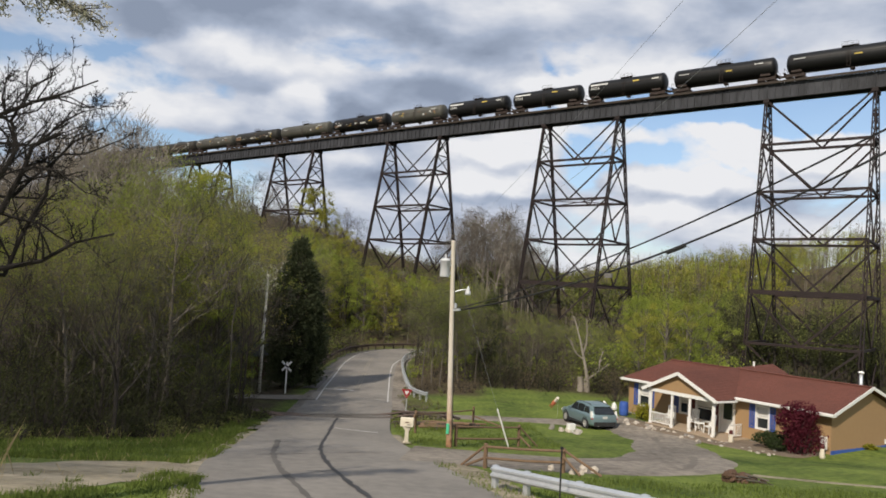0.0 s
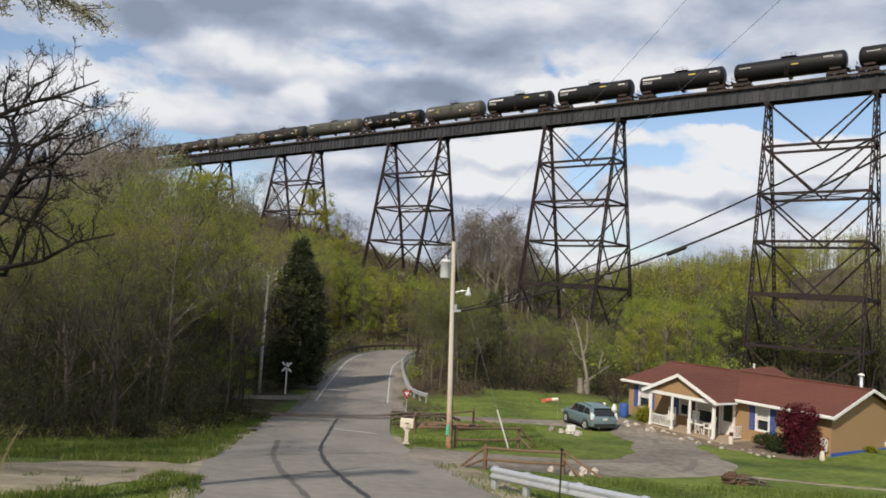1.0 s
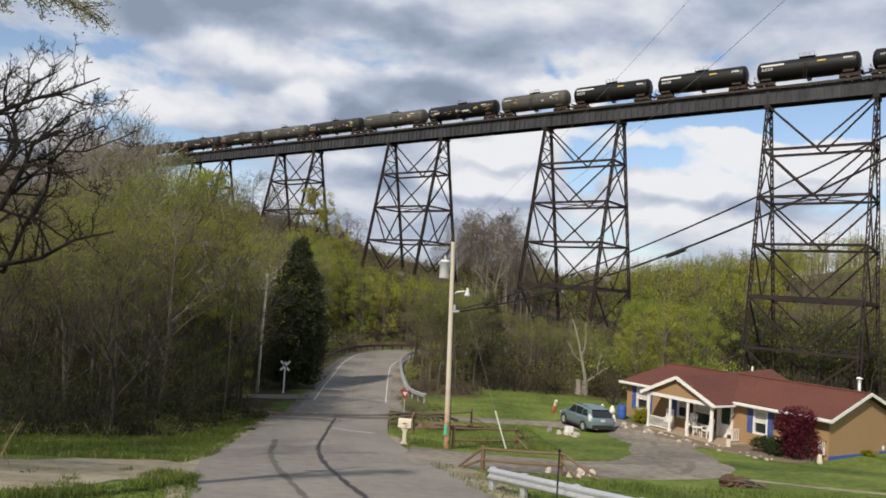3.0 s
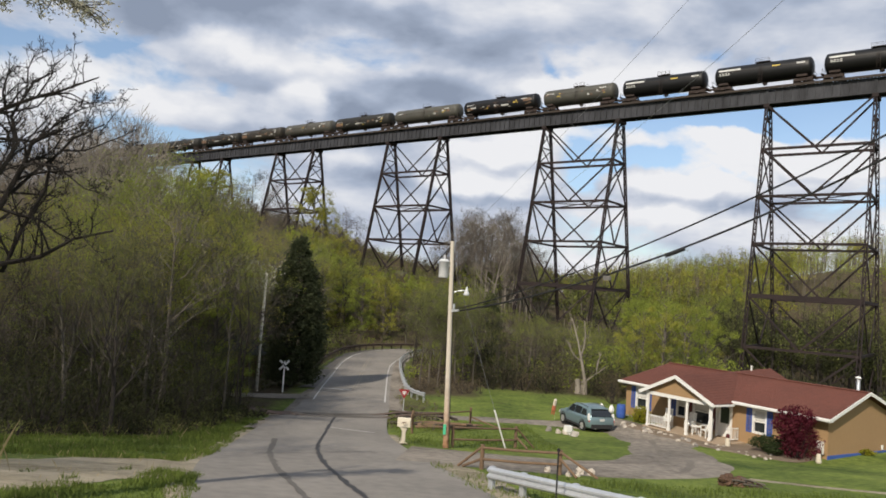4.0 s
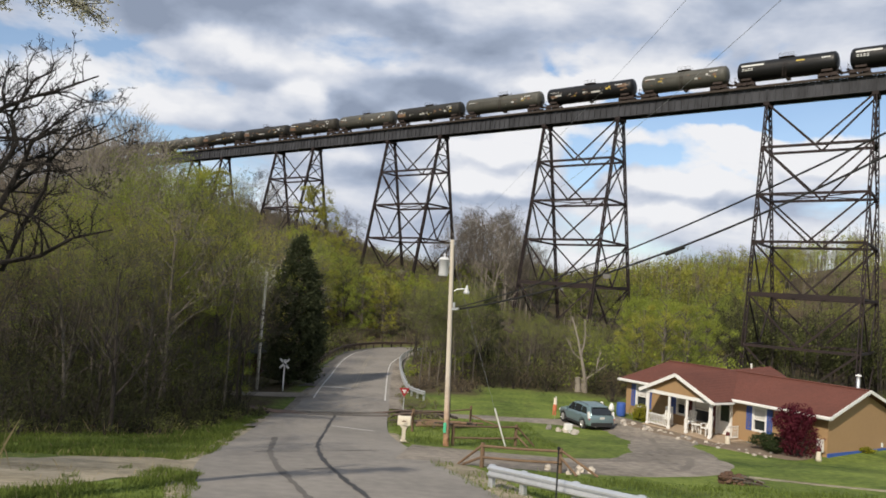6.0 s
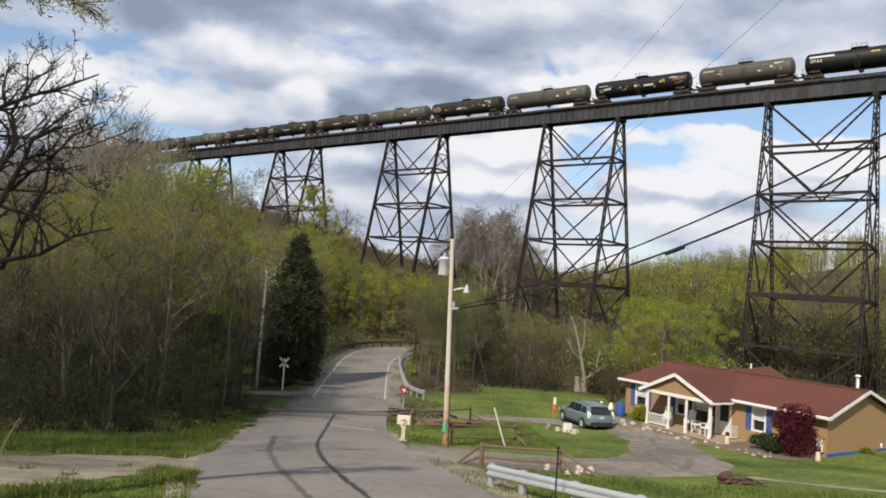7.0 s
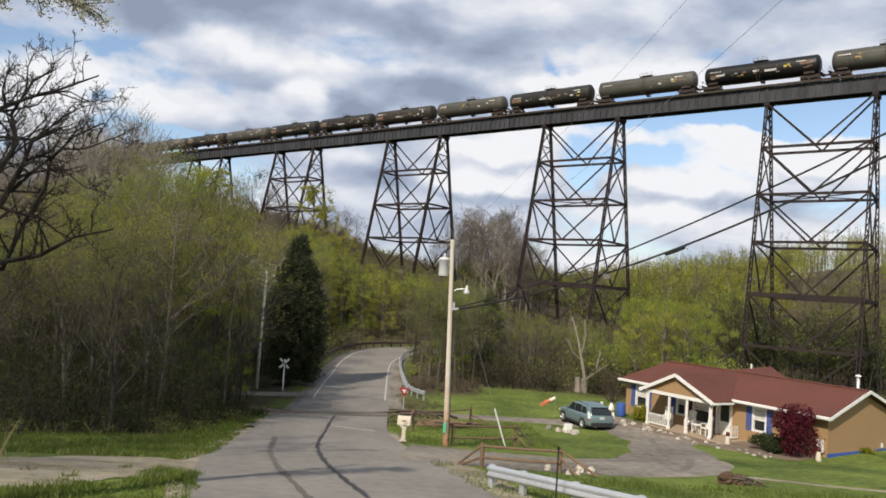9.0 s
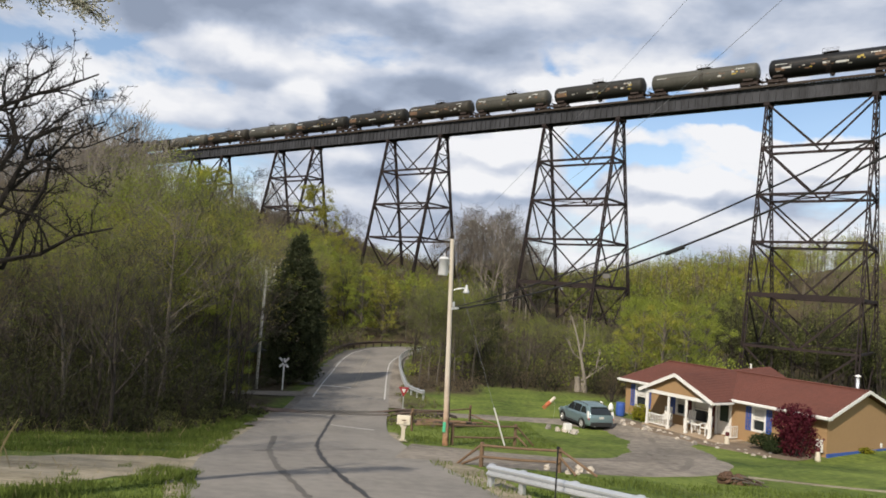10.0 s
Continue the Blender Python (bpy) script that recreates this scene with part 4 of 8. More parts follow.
for _k in range(2):
    tree_kind("grey", "bark_pale", "leaf_brown", "bare pale grey tree with a fine twiggy crown", 680 + _k, 16, 0, 0.05, levels=4, kids=(16, 8, 6), clear=0.3, spread=0.25, min_r=0.017, upward=0.5, twist=0.3)
    tree_kind("dark_stem", "bark_dark", "leaf_brown", "slim dark bare tree with a crooked stem", 650 + _k, 13, 1, 0.05, 0.25, 0.3, levels=4, kids=(10, 5, 4), clear=0.3, spread=0.24, thick=0.0095, lean=0.14, upward=0.5)
    tree_kind("pale_stem", "bark", "leaf_brown", "slim grey-barked bare tree", 670 + _k, 12, 1, 0.05, 0.25, 0.2, levels=3, kids=(9, 6), clear=0.35, spread=0.2, thick=0.0085, lean=0.09, upward=0.5)
    tree_kind("briar", "bark_dark", "leaf_olive", "loose dark bush in young olive leaf", 520 + _k, 4.0, 12, 0.045, 0.4, levels=3, kids=(10, 6), clear=0.03, spread=0.55, thick=0.012, lean=0.2)
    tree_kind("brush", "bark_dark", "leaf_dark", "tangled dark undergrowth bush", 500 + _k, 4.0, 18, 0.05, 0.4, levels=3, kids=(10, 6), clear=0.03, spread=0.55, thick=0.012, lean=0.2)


# how high the tree tops reach against the view ahead: distance to the right, and rise per metre of distance
TOPS = [(-0.66, 0.12), (-0.574, 0.115), (-0.521, 0.135), (-0.475, 0.15), (-0.42, 0.152), (-0.364, 0.140), (-0.321, 0.112), (-0.272, 0.090), (-0.232, 0.084), (-0.194, 0.086), (-0.169, 0.076), (-0.144, 0.056),
        (-0.112, 0.034), (-0.064, 0.028), (0.02, 0.03), (0.05, 0.02), (0.10, -0.01), (0.25, -0.02), (0.27, 0.06), (0.39, 0.07), (0.41, -0.05), (0.62, -0.05)]


def room_above(x, y):
    k = np.interp(x / y, [q[0] for q in TOPS], [q[1] for q in TOPS])
    return EYE.z + k * y - H(x, y)


HILLSIDE = thing("hillside_trees", "mixed bare and young-leaved trees on the far hillside", "woodland", kind="stuff")


def plant(key, x, y, scale=1.0, rng=None, free=False, high=0.0):
    """Sets a tree; far ones join the one woodland of the hillside."""
    rng = rng or random
    src, tall = rng.choice(TREES[key])
    k = high / tall if high else scale if free else min(scale, max(0.12, room_above(x, y) / tall * rng.uniform(0.72, 1.0)))
    w = max(k, 0.45) if key not in ("brush", "briar") else k
    m = Matrix.Translation((x, y, H(x, y) - 0.1)) @ Matrix.Rotation(rng.uniform(0, 6.28), 4, "Z") @ Matrix.Rotation(rng.uniform(-0.05, 0.05), 4, "X") @ Matrix.Diagonal((w * rng.uniform(0.9, 1.15), w * rng.uniform(0.9, 1.15), k, 1))
    if y < 88:
        copy_thing(src, Matrix()).matrix_basis = m
        return
    for o in src.children:
        c = o.copy()
        scene.collection.objects.link(c)
        c.parent, c.matrix_basis = HILLSIDE, m
        tagged(c, "", "", "", "stuff")


def scatter(n, box, keys, lo, hi, seed, ok=lambda x, y: True, gap=2.0):
    rng = random.Random(seed)
    put, tries = [], 0
    while len(put) < n and tries < n * 40:
        tries += 1
        x, y = rng.uniform(box[0], box[1]), rng.uniform(box[2], box[3])
        if not ok(x, y) or any((x - a) ** 2 + (y - b) ** 2 < gap * gap for a, b in put):
            continue
        put.append((x, y))
        plant(rng.choice(keys), x, y, rng.uniform(lo, hi), rng)


def road_free(x, y):
    return float(road_gap(np.array([x]), np.array([y]))[0]) > 6.0


def bridge_p(x, y):
    return x * B_N[0] + y * B_N[1]


def round_kind(key, leaf, label, seed, tall, n, size=(0.045, 0.095), boughs=46):
    """A broad young tree: boughs that carry lumps of leaf, lit above and dark beneath, with gaps between."""
    rng = random.Random(seed)
    t = thing("tree", label, "tree", pose(0, 0, -400), group="trees of the valley")
    stem, wood, sh = Shape(), Shape(), Shape()
    stem.tube([(0, 0, -0.3), (0.1, 0, tall * 0.3), (0, 0.1, tall * 0.62), (0, 0, tall * 0.9)], [tall * 0.013, tall * 0.011, tall * 0.007, 0.02], 7, cap=False)
    lumps = []
    for k in range(boughs):
        f = rng.uniform(0.16, 1.0)
        a = rng.uniform(0, 6.28)
        w = tall * 0.30 * math.sin(math.pi * (0.18 + 0.66 * f)) ** 0.7 * rng.uniform(0.35, 1.05)
        c = Vector((math.cos(a) * w, math.sin(a) * w, tall * f * 0.96))
        b = Vector((0, 0, max(tall * 0.08, c.z - w * 0.8)))
        wood.tube([b, b.lerp(c, 0.5) + Vector((0, 0, 0.2)), c], [0.05, 0.03, 0.01], 4, cap=False)
        lumps.append((c, rng.uniform(0.5, 1.1) * tall / 13))
    while len(sh.f) < n:
        c, r = rng.choice(lumps)
        d = Vector((rng.gauss(0, 1), rng.gauss(0, 1), rng.gauss(0, 1))).normalized() * r * rng.uniform(0.35, 1.05)
        d.z *= 0.7
        q = c + d
        s = rng.uniform(*size)
        u = (d.normalized() + Vector((rng.gauss(0, 0.5), rng.gauss(0, 0.5), rng.gauss(0.3, 0.5)))).normalized()
        w = Matrix.Rotation(rng.uniform(0, 6.3), 3, u) @ u.orthogonal().normalized()
        v = u.cross(w)
        sh.add([q - w * s, q + v * s * 0.9, q + w * s], [(0, 1, 2)])
    part("trunk", stem, M["bark"], t)
    part("branchwork", wood, M["bark"], t)
    part("crown", sh, M[leaf], t)
    TREES.setdefault(key, []).append((t, tall))


for _k in range(3):
    round_kind("round", "leaf_lime", "broad young tree in lime-green leaf", 700 + _k, 13, 8000)
for _k in range(2):
    round_kind("gold", "leaf_yellow", "broad young tree in yellow-green leaf", 720 + _k, 13, 8000)


for _k in range(2):
    round_kind("far_gold", "leaf_yellow", "young tree in yellow-green leaf", 760 + _k, 13, 5600, (0.08, 0.15), 80)
    round_kind("far_lime", "leaf_lime", "young tree in lime-green leaf", 770 + _k, 13, 5600, (0.08, 0.15), 80)
    round_kind("moss", "leaf_olive", "broad young tree in olive-green leaf", 740 + _k, 12, 7000)


def px_of(x, y):
    """How far right a spot lies in the view, 0 to 1568."""
    return 784 + 1279 * x / y


# near wood, left of the road
scatter(96, (-42, -12.5, 29.5, 60), ["olive", "bare", "russet", "lime", "thin", "dark_stem", "lime", "pale_stem", "yellow"], 0.55, 0.95, 1, lambda x, y: x < -13 - abs(y - 33) * 0.06 and x > -0.72 * y and not -0.278 < x / y < -0.235 and not (-27 < x < -14 and abs(y - 54.6 - (x + 8.6) * 0.36) < 2.2), 1.4)
scatter(80, (-75, -15, 58, 104), ["lime", "russet", "bare", "bare", "yellow", "olive", "russet", "round"], 0.75, 1.05, 2, lambda x, y: road_free(x, y) and x > -0.72 * y and not (-20 < x < -13 and y < 72), 2.3)
# brown budding wood on the rise to the left
scatter(34, (-75, -30, 58, 100), ["russet", "russet", "bare"], 0.9, 1.2, 17, lambda x, y: -0.66 < x / y < -0.44, 2.6)
# slim stems at its edge
scatter(13, (-24, -10.5, 24.5, 44), ["dark_stem", "olive", "dark_stem", "pale_stem"], 0.5, 0.8, 16, lambda x, y: wood_edge(y) - 6 < x < wood_edge(y) - 0.8 and x > -0.66 * y, 1.2)
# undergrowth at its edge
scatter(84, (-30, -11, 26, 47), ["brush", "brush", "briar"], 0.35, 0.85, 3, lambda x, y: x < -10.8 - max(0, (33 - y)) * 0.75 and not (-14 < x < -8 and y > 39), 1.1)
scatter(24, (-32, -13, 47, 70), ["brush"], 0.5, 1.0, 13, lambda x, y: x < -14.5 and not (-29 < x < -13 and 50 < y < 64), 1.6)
# behind the crossing, the lawn and the house
scatter(46, (-34, 0, 106, 135), ["far_lime", "russet", "moss", "moss", "far_lime", "olive", "far_gold"], 0.7, 0.95, 4, lambda x, y: road_free(x, y) and bridge_p(x, y) < 107, 2.8)
scatter(56, (0, 30, 72, 106), ["moss", "russet", "olive", "moss", "thin", "olive", "lime"], 0.4, 0.75, 5, lambda x, y: road_free(x, y) and bridge_p(x, y) < 106 and px_of(x, y) < 1110, 1.9)
scatter(34, (18, 60, 66, 108), ["round", "gold", "round", "round"], 0.6, 0.95, 6, lambda x, y: bridge_p(x, y) < 106 and 1110 < px_of(x, y) < 1265, 2.2)
scatter(50, (0, 62, 70, 100), ["brush", "briar"], 0.5, 0.9, 7, lambda x, y: (x > 5 or y > 80) and road_free(x, y) and bridge_p(x, y) < 104, 1.8)
scatter(20, (-1, 3, 62, 96), ["moss", "thin", "lime", "moss"], 0.35, 0.6, 8, lambda x, y: y > 78 and road_free(x, y) and x > -1.5 + (y - 62) * 0.02, 1.4)
scatter(26, (-3.4, 1.5, 64, 100), ["brush", "brush", "thin", "olive", "lime"], 0.3, 0.55, 15, lambda x, y: y > 77 and float(road_gap(np.array([x]), np.array([y]))[0]) > 4.7, 1.1)
# unseen trees, added beside and behind the eye to shade the left verge
for _x, _y, _s in ((-18, 8, 0.95), (-23, 12, 1.0), (-28, 14, 1.0), (-21, 2, 1.1)):
    plant("lime", _x, _y, _s, random.Random(int(_x * 7 + _y)), True)
# trees that shade the crossing
for _k, _x, _y, _h in (("olive", -13.2, 45.5, 9.5), ("lime", -15.0, 49.5, 11.0), ("round", -12.6, 41.5, 8.6), ("round", -16.8, 57.5, 12.5), ("olive", -17.2, 46.5, 12.0), ("lime", -14.4, 38.5, 10.5),
                       ("round", -13.2, 40.0, 7.6), ("round", -15.1, 42.0, 8.2), ("gold", -13.2, 44.0, 8.0), ("moss", -15.2, 38.0, 7.0), ("round", -17.0, 40.0, 7.4), ("gold", -16.6, 50.0, 9.0)):
    plant(_k, _x, _y, 1.0, random.Random(int(_x * 5 + _y)), True, _h)
for _x, _y, _s in ((-12.4, 44.0, 0.6), (-13.2, 47.5, 0.7), (-12.6, 49.5, 0.5), (-14.0, 51.5, 0.7), (-11.6, 42.0, 0.45), (-13.8, 44.5, 0.7), (-15.2, 53.0, 0.8)):
    plant("brush", _x, _y, _s, random.Random(int(_x * 5 + _y)), True)


def stand(key, u, y, top, seed):
    """One tree placed by its bearing, its distance ahead and the rise of its top per metre of distance."""
    plant(key, u * y, y, 1.0, random.Random(seed), True, EYE.z + top * y - H(u * y, y))


# taller bare crowns over the left wood
for _i, (_u, _y, _v) in enumerate(((-0.545, 50, 0.200), (-0.505, 47, 0.215), (-0.478, 54, 0.212), (-0.455, 49, 0.195), (-0.430, 56, 0.180), (-0.60, 52, 0.17), (-0.47, 62, 0.19), (-0.41, 60, 0.165), (-0.457, 60, 0.222), (-0.440, 62, 0.212), (-0.424, 59, 0.198), (-0.408, 61, 0.184), (-0.49, 58, 0.228), (-0.52, 57, 0.222))):
    stand("grey" if _i > 5 or _i % 2 else "bare", _u, _y, _v, 810 + _i)
for _i in range(16):
    stand("russet" if _i % 3 else "bare", -0.68 + 0.014 * _i, 74 + 7 * (_i % 5), 0.135 + 0.035 * (_i % 4) / 3, 790 + _i)
for _i, (_u, _y, _v) in enumerate(((-0.615, 42, 0.10), (-0.585, 46, 0.12), (-0.555, 43, 0.09), (-0.53, 47, 0.11), (-0.60, 39, 0.05), (-0.56, 38, 0.04), (-0.505, 44, 0.08))):
    stand("russet", _u, _y, _v, 780 + _i)
# lime crowns before the end of the viaduct
for _i, (_u, _y, _v) in enumerate(((-0.455, 43, 0.152), (-0.428, 46, 0.158), (-0.402, 44, 0.157), (-0.374, 46, 0.150), (-0.348, 50, 0.128), (-0.318, 48, 0.106), (-0.39, 44, 0.12))):
    stand("lime", _u, _y, _v, 830 + _i)
for _i, (_k, _u, _y, _v) in enumerate((("yellow", -0.285, 56, 0.076), ("yellow", -0.300, 59, 0.088), ("lime", -0.27, 62, 0.055), ("russet", -0.255, 66, 0.085), ("russet", -0.235, 70, 0.08), ("olive", -0.29, 45, 0.03), ("lime", -0.31, 42, 0.02))):
    stand(_k, _u, _y, _v, 840 + _i)
# crowns on the ridge, before and behind the far towers
for _i, (_k, _u, _y, _v) in enumerate((("far_gold", -0.352, 168, 0.150), ("far_gold", -0.328, 172, 0.152), ("yellow", -0.303, 166, 0.142), ("far_gold", -0.180, 150, 0.136), ("far_gold", -0.168, 147, 0.108), ("far_gold", -0.139, 145, 0.082), ("far_lime", -0.205, 140, 0.075), ("far_gold", -0.155, 138, 0.066),
                                       ("far_lime", -0.150, 140, 0.066), ("far_gold", -0.128, 140, 0.060), ("far_lime", -0.160, 118, 0.055), ("far_lime", -0.140, 122, 0.046), ("far_lime", -0.185, 115, 0.06), ("far_lime", -0.125, 116, 0.03), ("far_lime", -0.105, 120, 0.015))):
    stand(_k, _u, _y, _v, 850 + _i)
for _i, (_u, _y, _v) in enumerate(((-0.285, 190, 0.150), (-0.268, 196, 0.155), (-0.252, 188, 0.148), (-0.236, 186, 0.128), (-0.218, 180, 0.118), (-0.205, 176, 0.112), (-0.150, 172, 0.104), (-0.136, 170, 0.110), (-0.122, 174, 0.10),
                                   (-0.31, 150, 0.122), (-0.262, 150, 0.105), (-0.225, 146, 0.096), (-0.01, 150, 0.07), (0.008, 148, 0.084))):
    stand("bare", _u, _y, _v, 870 + _i)
# the close stand of bare grey trees right of the utility pole
_r = random.Random(33)
for _i in range(24):
    _u = 0.018 + 0.112 * _i / 23
    stand("bare" if _i % 3 else "grey", _u, _r.uniform(136, 165), np.interp(_u, [0.018, 0.04, 0.085, 0.13], [0.105, 0.124, 0.128, 0.075]) * _r.uniform(0.86, 1.0), 900 + _i)
# fresh green tree behind the utility pole
stand("round", 0.022, 76, 0.004, 940)


def thicket(name, label, n, ok, seed, leaf, box, tall=(1.0, 2.6), per=70, size=0.11, bark="bark"):
    """Low tangled growth, as one mass of stems and leaves."""
    rng = random.Random(seed)
    wood, crown = Shape(), Shape()
    xs = []
    while len(xs) < n:
        q = (rng.uniform(box[0], box[1]), rng.uniform(box[2], box[3]))
        if ok(*q):
            xs.append(q)
    zs = height(np.array([q[0] for q in xs]), np.array([q[1] for q in xs]))
    for (x, y), z in zip(xs, zs):
        h = rng.uniform(*tall)
        r = h * rng.uniform(0.4, 0.7)
        b = Vector((x, y, z - 0.1))
        for _ in range(7):
            e = b + Vector((rng.gauss(0, r * 0.6), rng.gauss(0, r * 0.6), h * rng.uniform(0.6, 1.25)))
            wood.add([b + Vector((0.02, 0, 0)), b - Vector((0.02, 0, 0)), e], [(0, 1, 2)])
        for _ in range(per):
            c = b + Vector((rng.gauss(0, r * 0.55), rng.gauss(0, r * 0.55), h * rng.uniform(0.05, 1.0)))
            s = size * rng.uniform(0.6, 1.5)
            u = Vector((rng.gauss(0, 1), rng.gauss(0, 1), rng.gauss(0, 1))).normalized()
            w = u.orthogonal().normalized()
            v = u.cross(w)
            crown.add([c - w * s, c + v * s * 0.9, c + w * s], [(0, 1, 2)])
    t = thing(name, label, "undergrowth", kind="stuff")
    tagged(part("stems", wood, M[bark], t), "", "", "", "stuff")
    tagged(part("foliage", crown, M[leaf], t), "", "", "", "stuff")


def wild(x, y):
    return float(woods(np.array([x]), np.array([y]))[0]) > 0.8 and float(road_gap(np.array([x]), np.array([y]))[0]) > 4.6


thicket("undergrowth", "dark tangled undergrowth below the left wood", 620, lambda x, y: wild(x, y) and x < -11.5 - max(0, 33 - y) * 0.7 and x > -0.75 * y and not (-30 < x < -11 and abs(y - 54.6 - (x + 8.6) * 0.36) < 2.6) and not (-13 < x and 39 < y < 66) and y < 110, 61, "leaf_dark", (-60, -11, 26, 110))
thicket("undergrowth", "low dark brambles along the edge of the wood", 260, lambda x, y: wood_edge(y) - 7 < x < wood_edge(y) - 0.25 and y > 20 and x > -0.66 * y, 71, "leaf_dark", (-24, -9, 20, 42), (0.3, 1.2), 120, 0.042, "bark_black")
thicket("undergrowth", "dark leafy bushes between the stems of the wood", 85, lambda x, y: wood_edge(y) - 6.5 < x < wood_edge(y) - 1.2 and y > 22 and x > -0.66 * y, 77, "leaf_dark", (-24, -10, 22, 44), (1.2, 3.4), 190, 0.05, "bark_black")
thicket("undergrowth", "low green weeds along the edge of the wood", 90, lambda x, y: wood_edge(y) - 2.5 < x < wood_edge(y) + 0.1 and y > 20 and x > -0.66 * y, 72, "leaf_olive", (-20, -9, 20, 42), (0.25, 0.7), 80, 0.045, "bark_dark")
thicket("undergrowth", "rough weeds beside the yield sign", 60, lambda x, y: -2.9 + abs(y - 52) * 0.02 < x < 0.6 and not 46.6 < y < 50, 73, "leaf_olive", (-3, 1, 39, 64), (0.2, 0.6), 60, 0.045)
thicket("undergrowth", "low brown brush below the saplings", 90, lambda x, y: float(road_gap(np.array([x]), np.array([y]))[0]) > 4.4, 76, "leaf_brown", (-2.4, 4.6, 62.5, 77), (0.4, 1.3), 80, 0.05, "bark_dark")
thicket("undergrowth", "dark bushes along the back of the lawn", 120, lambda x, y: not 1000 < px_of(x, y) < 1062, 74, "leaf_dark", (4.2, 23, 67, 73), (1.4, 3.4), 190, 0.065, "bark_black")
thicket("undergrowth", "brown bushes along the back of the lawn", 60, lambda x, y: not 1000 < px_of(x, y) < 1062, 75, "leaf_brown", (4.2, 24, 67.5, 73), (1.2, 3.0), 170, 0.065, "bark_dark")
thicket("undergrowth", "olive undergrowth on the slope behind the road", 620, lambda x, y: wild(x, y) and x > -45 and y > 72 and bridge_p(x, y) < 125, 62, "leaf_olive", (-45, 75, 70, 180), (0.9, 2.4), 60, 0.13)
thicket("undergrowth", "fresh green undergrowth on the slope behind the road", 460, lambda x, y: wild(x, y) and y > 70 and bridge_p(x, y) < 125, 63, "leaf_lime", (-45, 75, 70, 180), (0.8, 2.2), 60, 0.13)
thicket("undergrowth", "brown scrub on the ridge behind the viaduct", 520, lambda x, y: 104 < bridge_p(x, y) < 175 and -0.33 < x / y < 0.03, 65, "leaf_brown", (-75, 10, 110, 260), (1.2, 3.4), 60, 0.16)
thicket("undergrowth", "olive scrub on the ridge behind the viaduct", 380, lambda x, y: 104 < bridge_p(x, y) < 170 and -0.33 < x / y < 0.03, 66, "leaf_olive", (-75, 10, 110, 260), (1.2, 3.0), 60, 0.16)
thicket("undergrowth", "lime-green thicket filling the valley edge", 300, lambda x, y: wild(x, y) and 1060 < px_of(x, y) < 1300 and 64 < y < 95 and bridge_p(x, y) < 110, 67, "leaf_lime", (14, 45, 64, 95), (2.0, 5.0), 110, 0.13)
# dark leaf colour here imitates the shade at the tower's foot
thicket("undergrowth", "thicket darkened for shade below the viaduct tower", 260, lambda x, y: px_of(x, y) > 1270 and 90 < bridge_p(x, y) < 125, 68, "leaf_dark", (20, 75, 50, 125), (1.5, 3.2), 90, 0.14)
thicket("undergrowth", "brown leafless undergrowth on the slope behind the road", 380, lambda x, y: wild(x, y) and y > 68 and bridge_p(x, y) < 125, 64, "leaf_brown", (-45, 75, 66, 180), (0.8, 2.4), 40, 0.10)


# the same for what stands beyond the viaduct: leafy crowns, and bare ones that overtop them
FAR_LEAFY = [(-0.66, 0.11), (-0.36, 0.13), (-0.30, 0.10), (-0.25, 0.08), (-0.18, 0.075), (-0.14, 0.055), (-0.11, 0.04), (0.014, 0.034), (0.036, 0.05), (0.115, 0.055), (0.17, 0.04), (0.217, 0.05), (0.263, 0.073), (0.325, 0.084), (0.43, 0.10), (0.505, 0.12), (0.62, 0.147)]
FAR_BARE = [(-0.66, 0.15), (-0.36, 0.15), (-0.30, 0.13), (-0.25, 0.11), (-0.2, 0.092), (-0.15, 0.085), (-0.12, 0.07), (-0.1, 0.042), (-0.03, 0.045), (0.01, 0.065), (0.03, 0.10), (0.10, 0.10), (0.13, 0.07), (0.17, 0.05), (0.26, 0.076), (0.325, 0.09), (0.43, 0.108), (0.505, 0.13), (0.62, 0.158)]


def room_beyond(x, y, z, tops):
    return EYE.z + float(np.interp(x / y, [q[0] for q in tops], [q[1] for q in tops])) * y - z


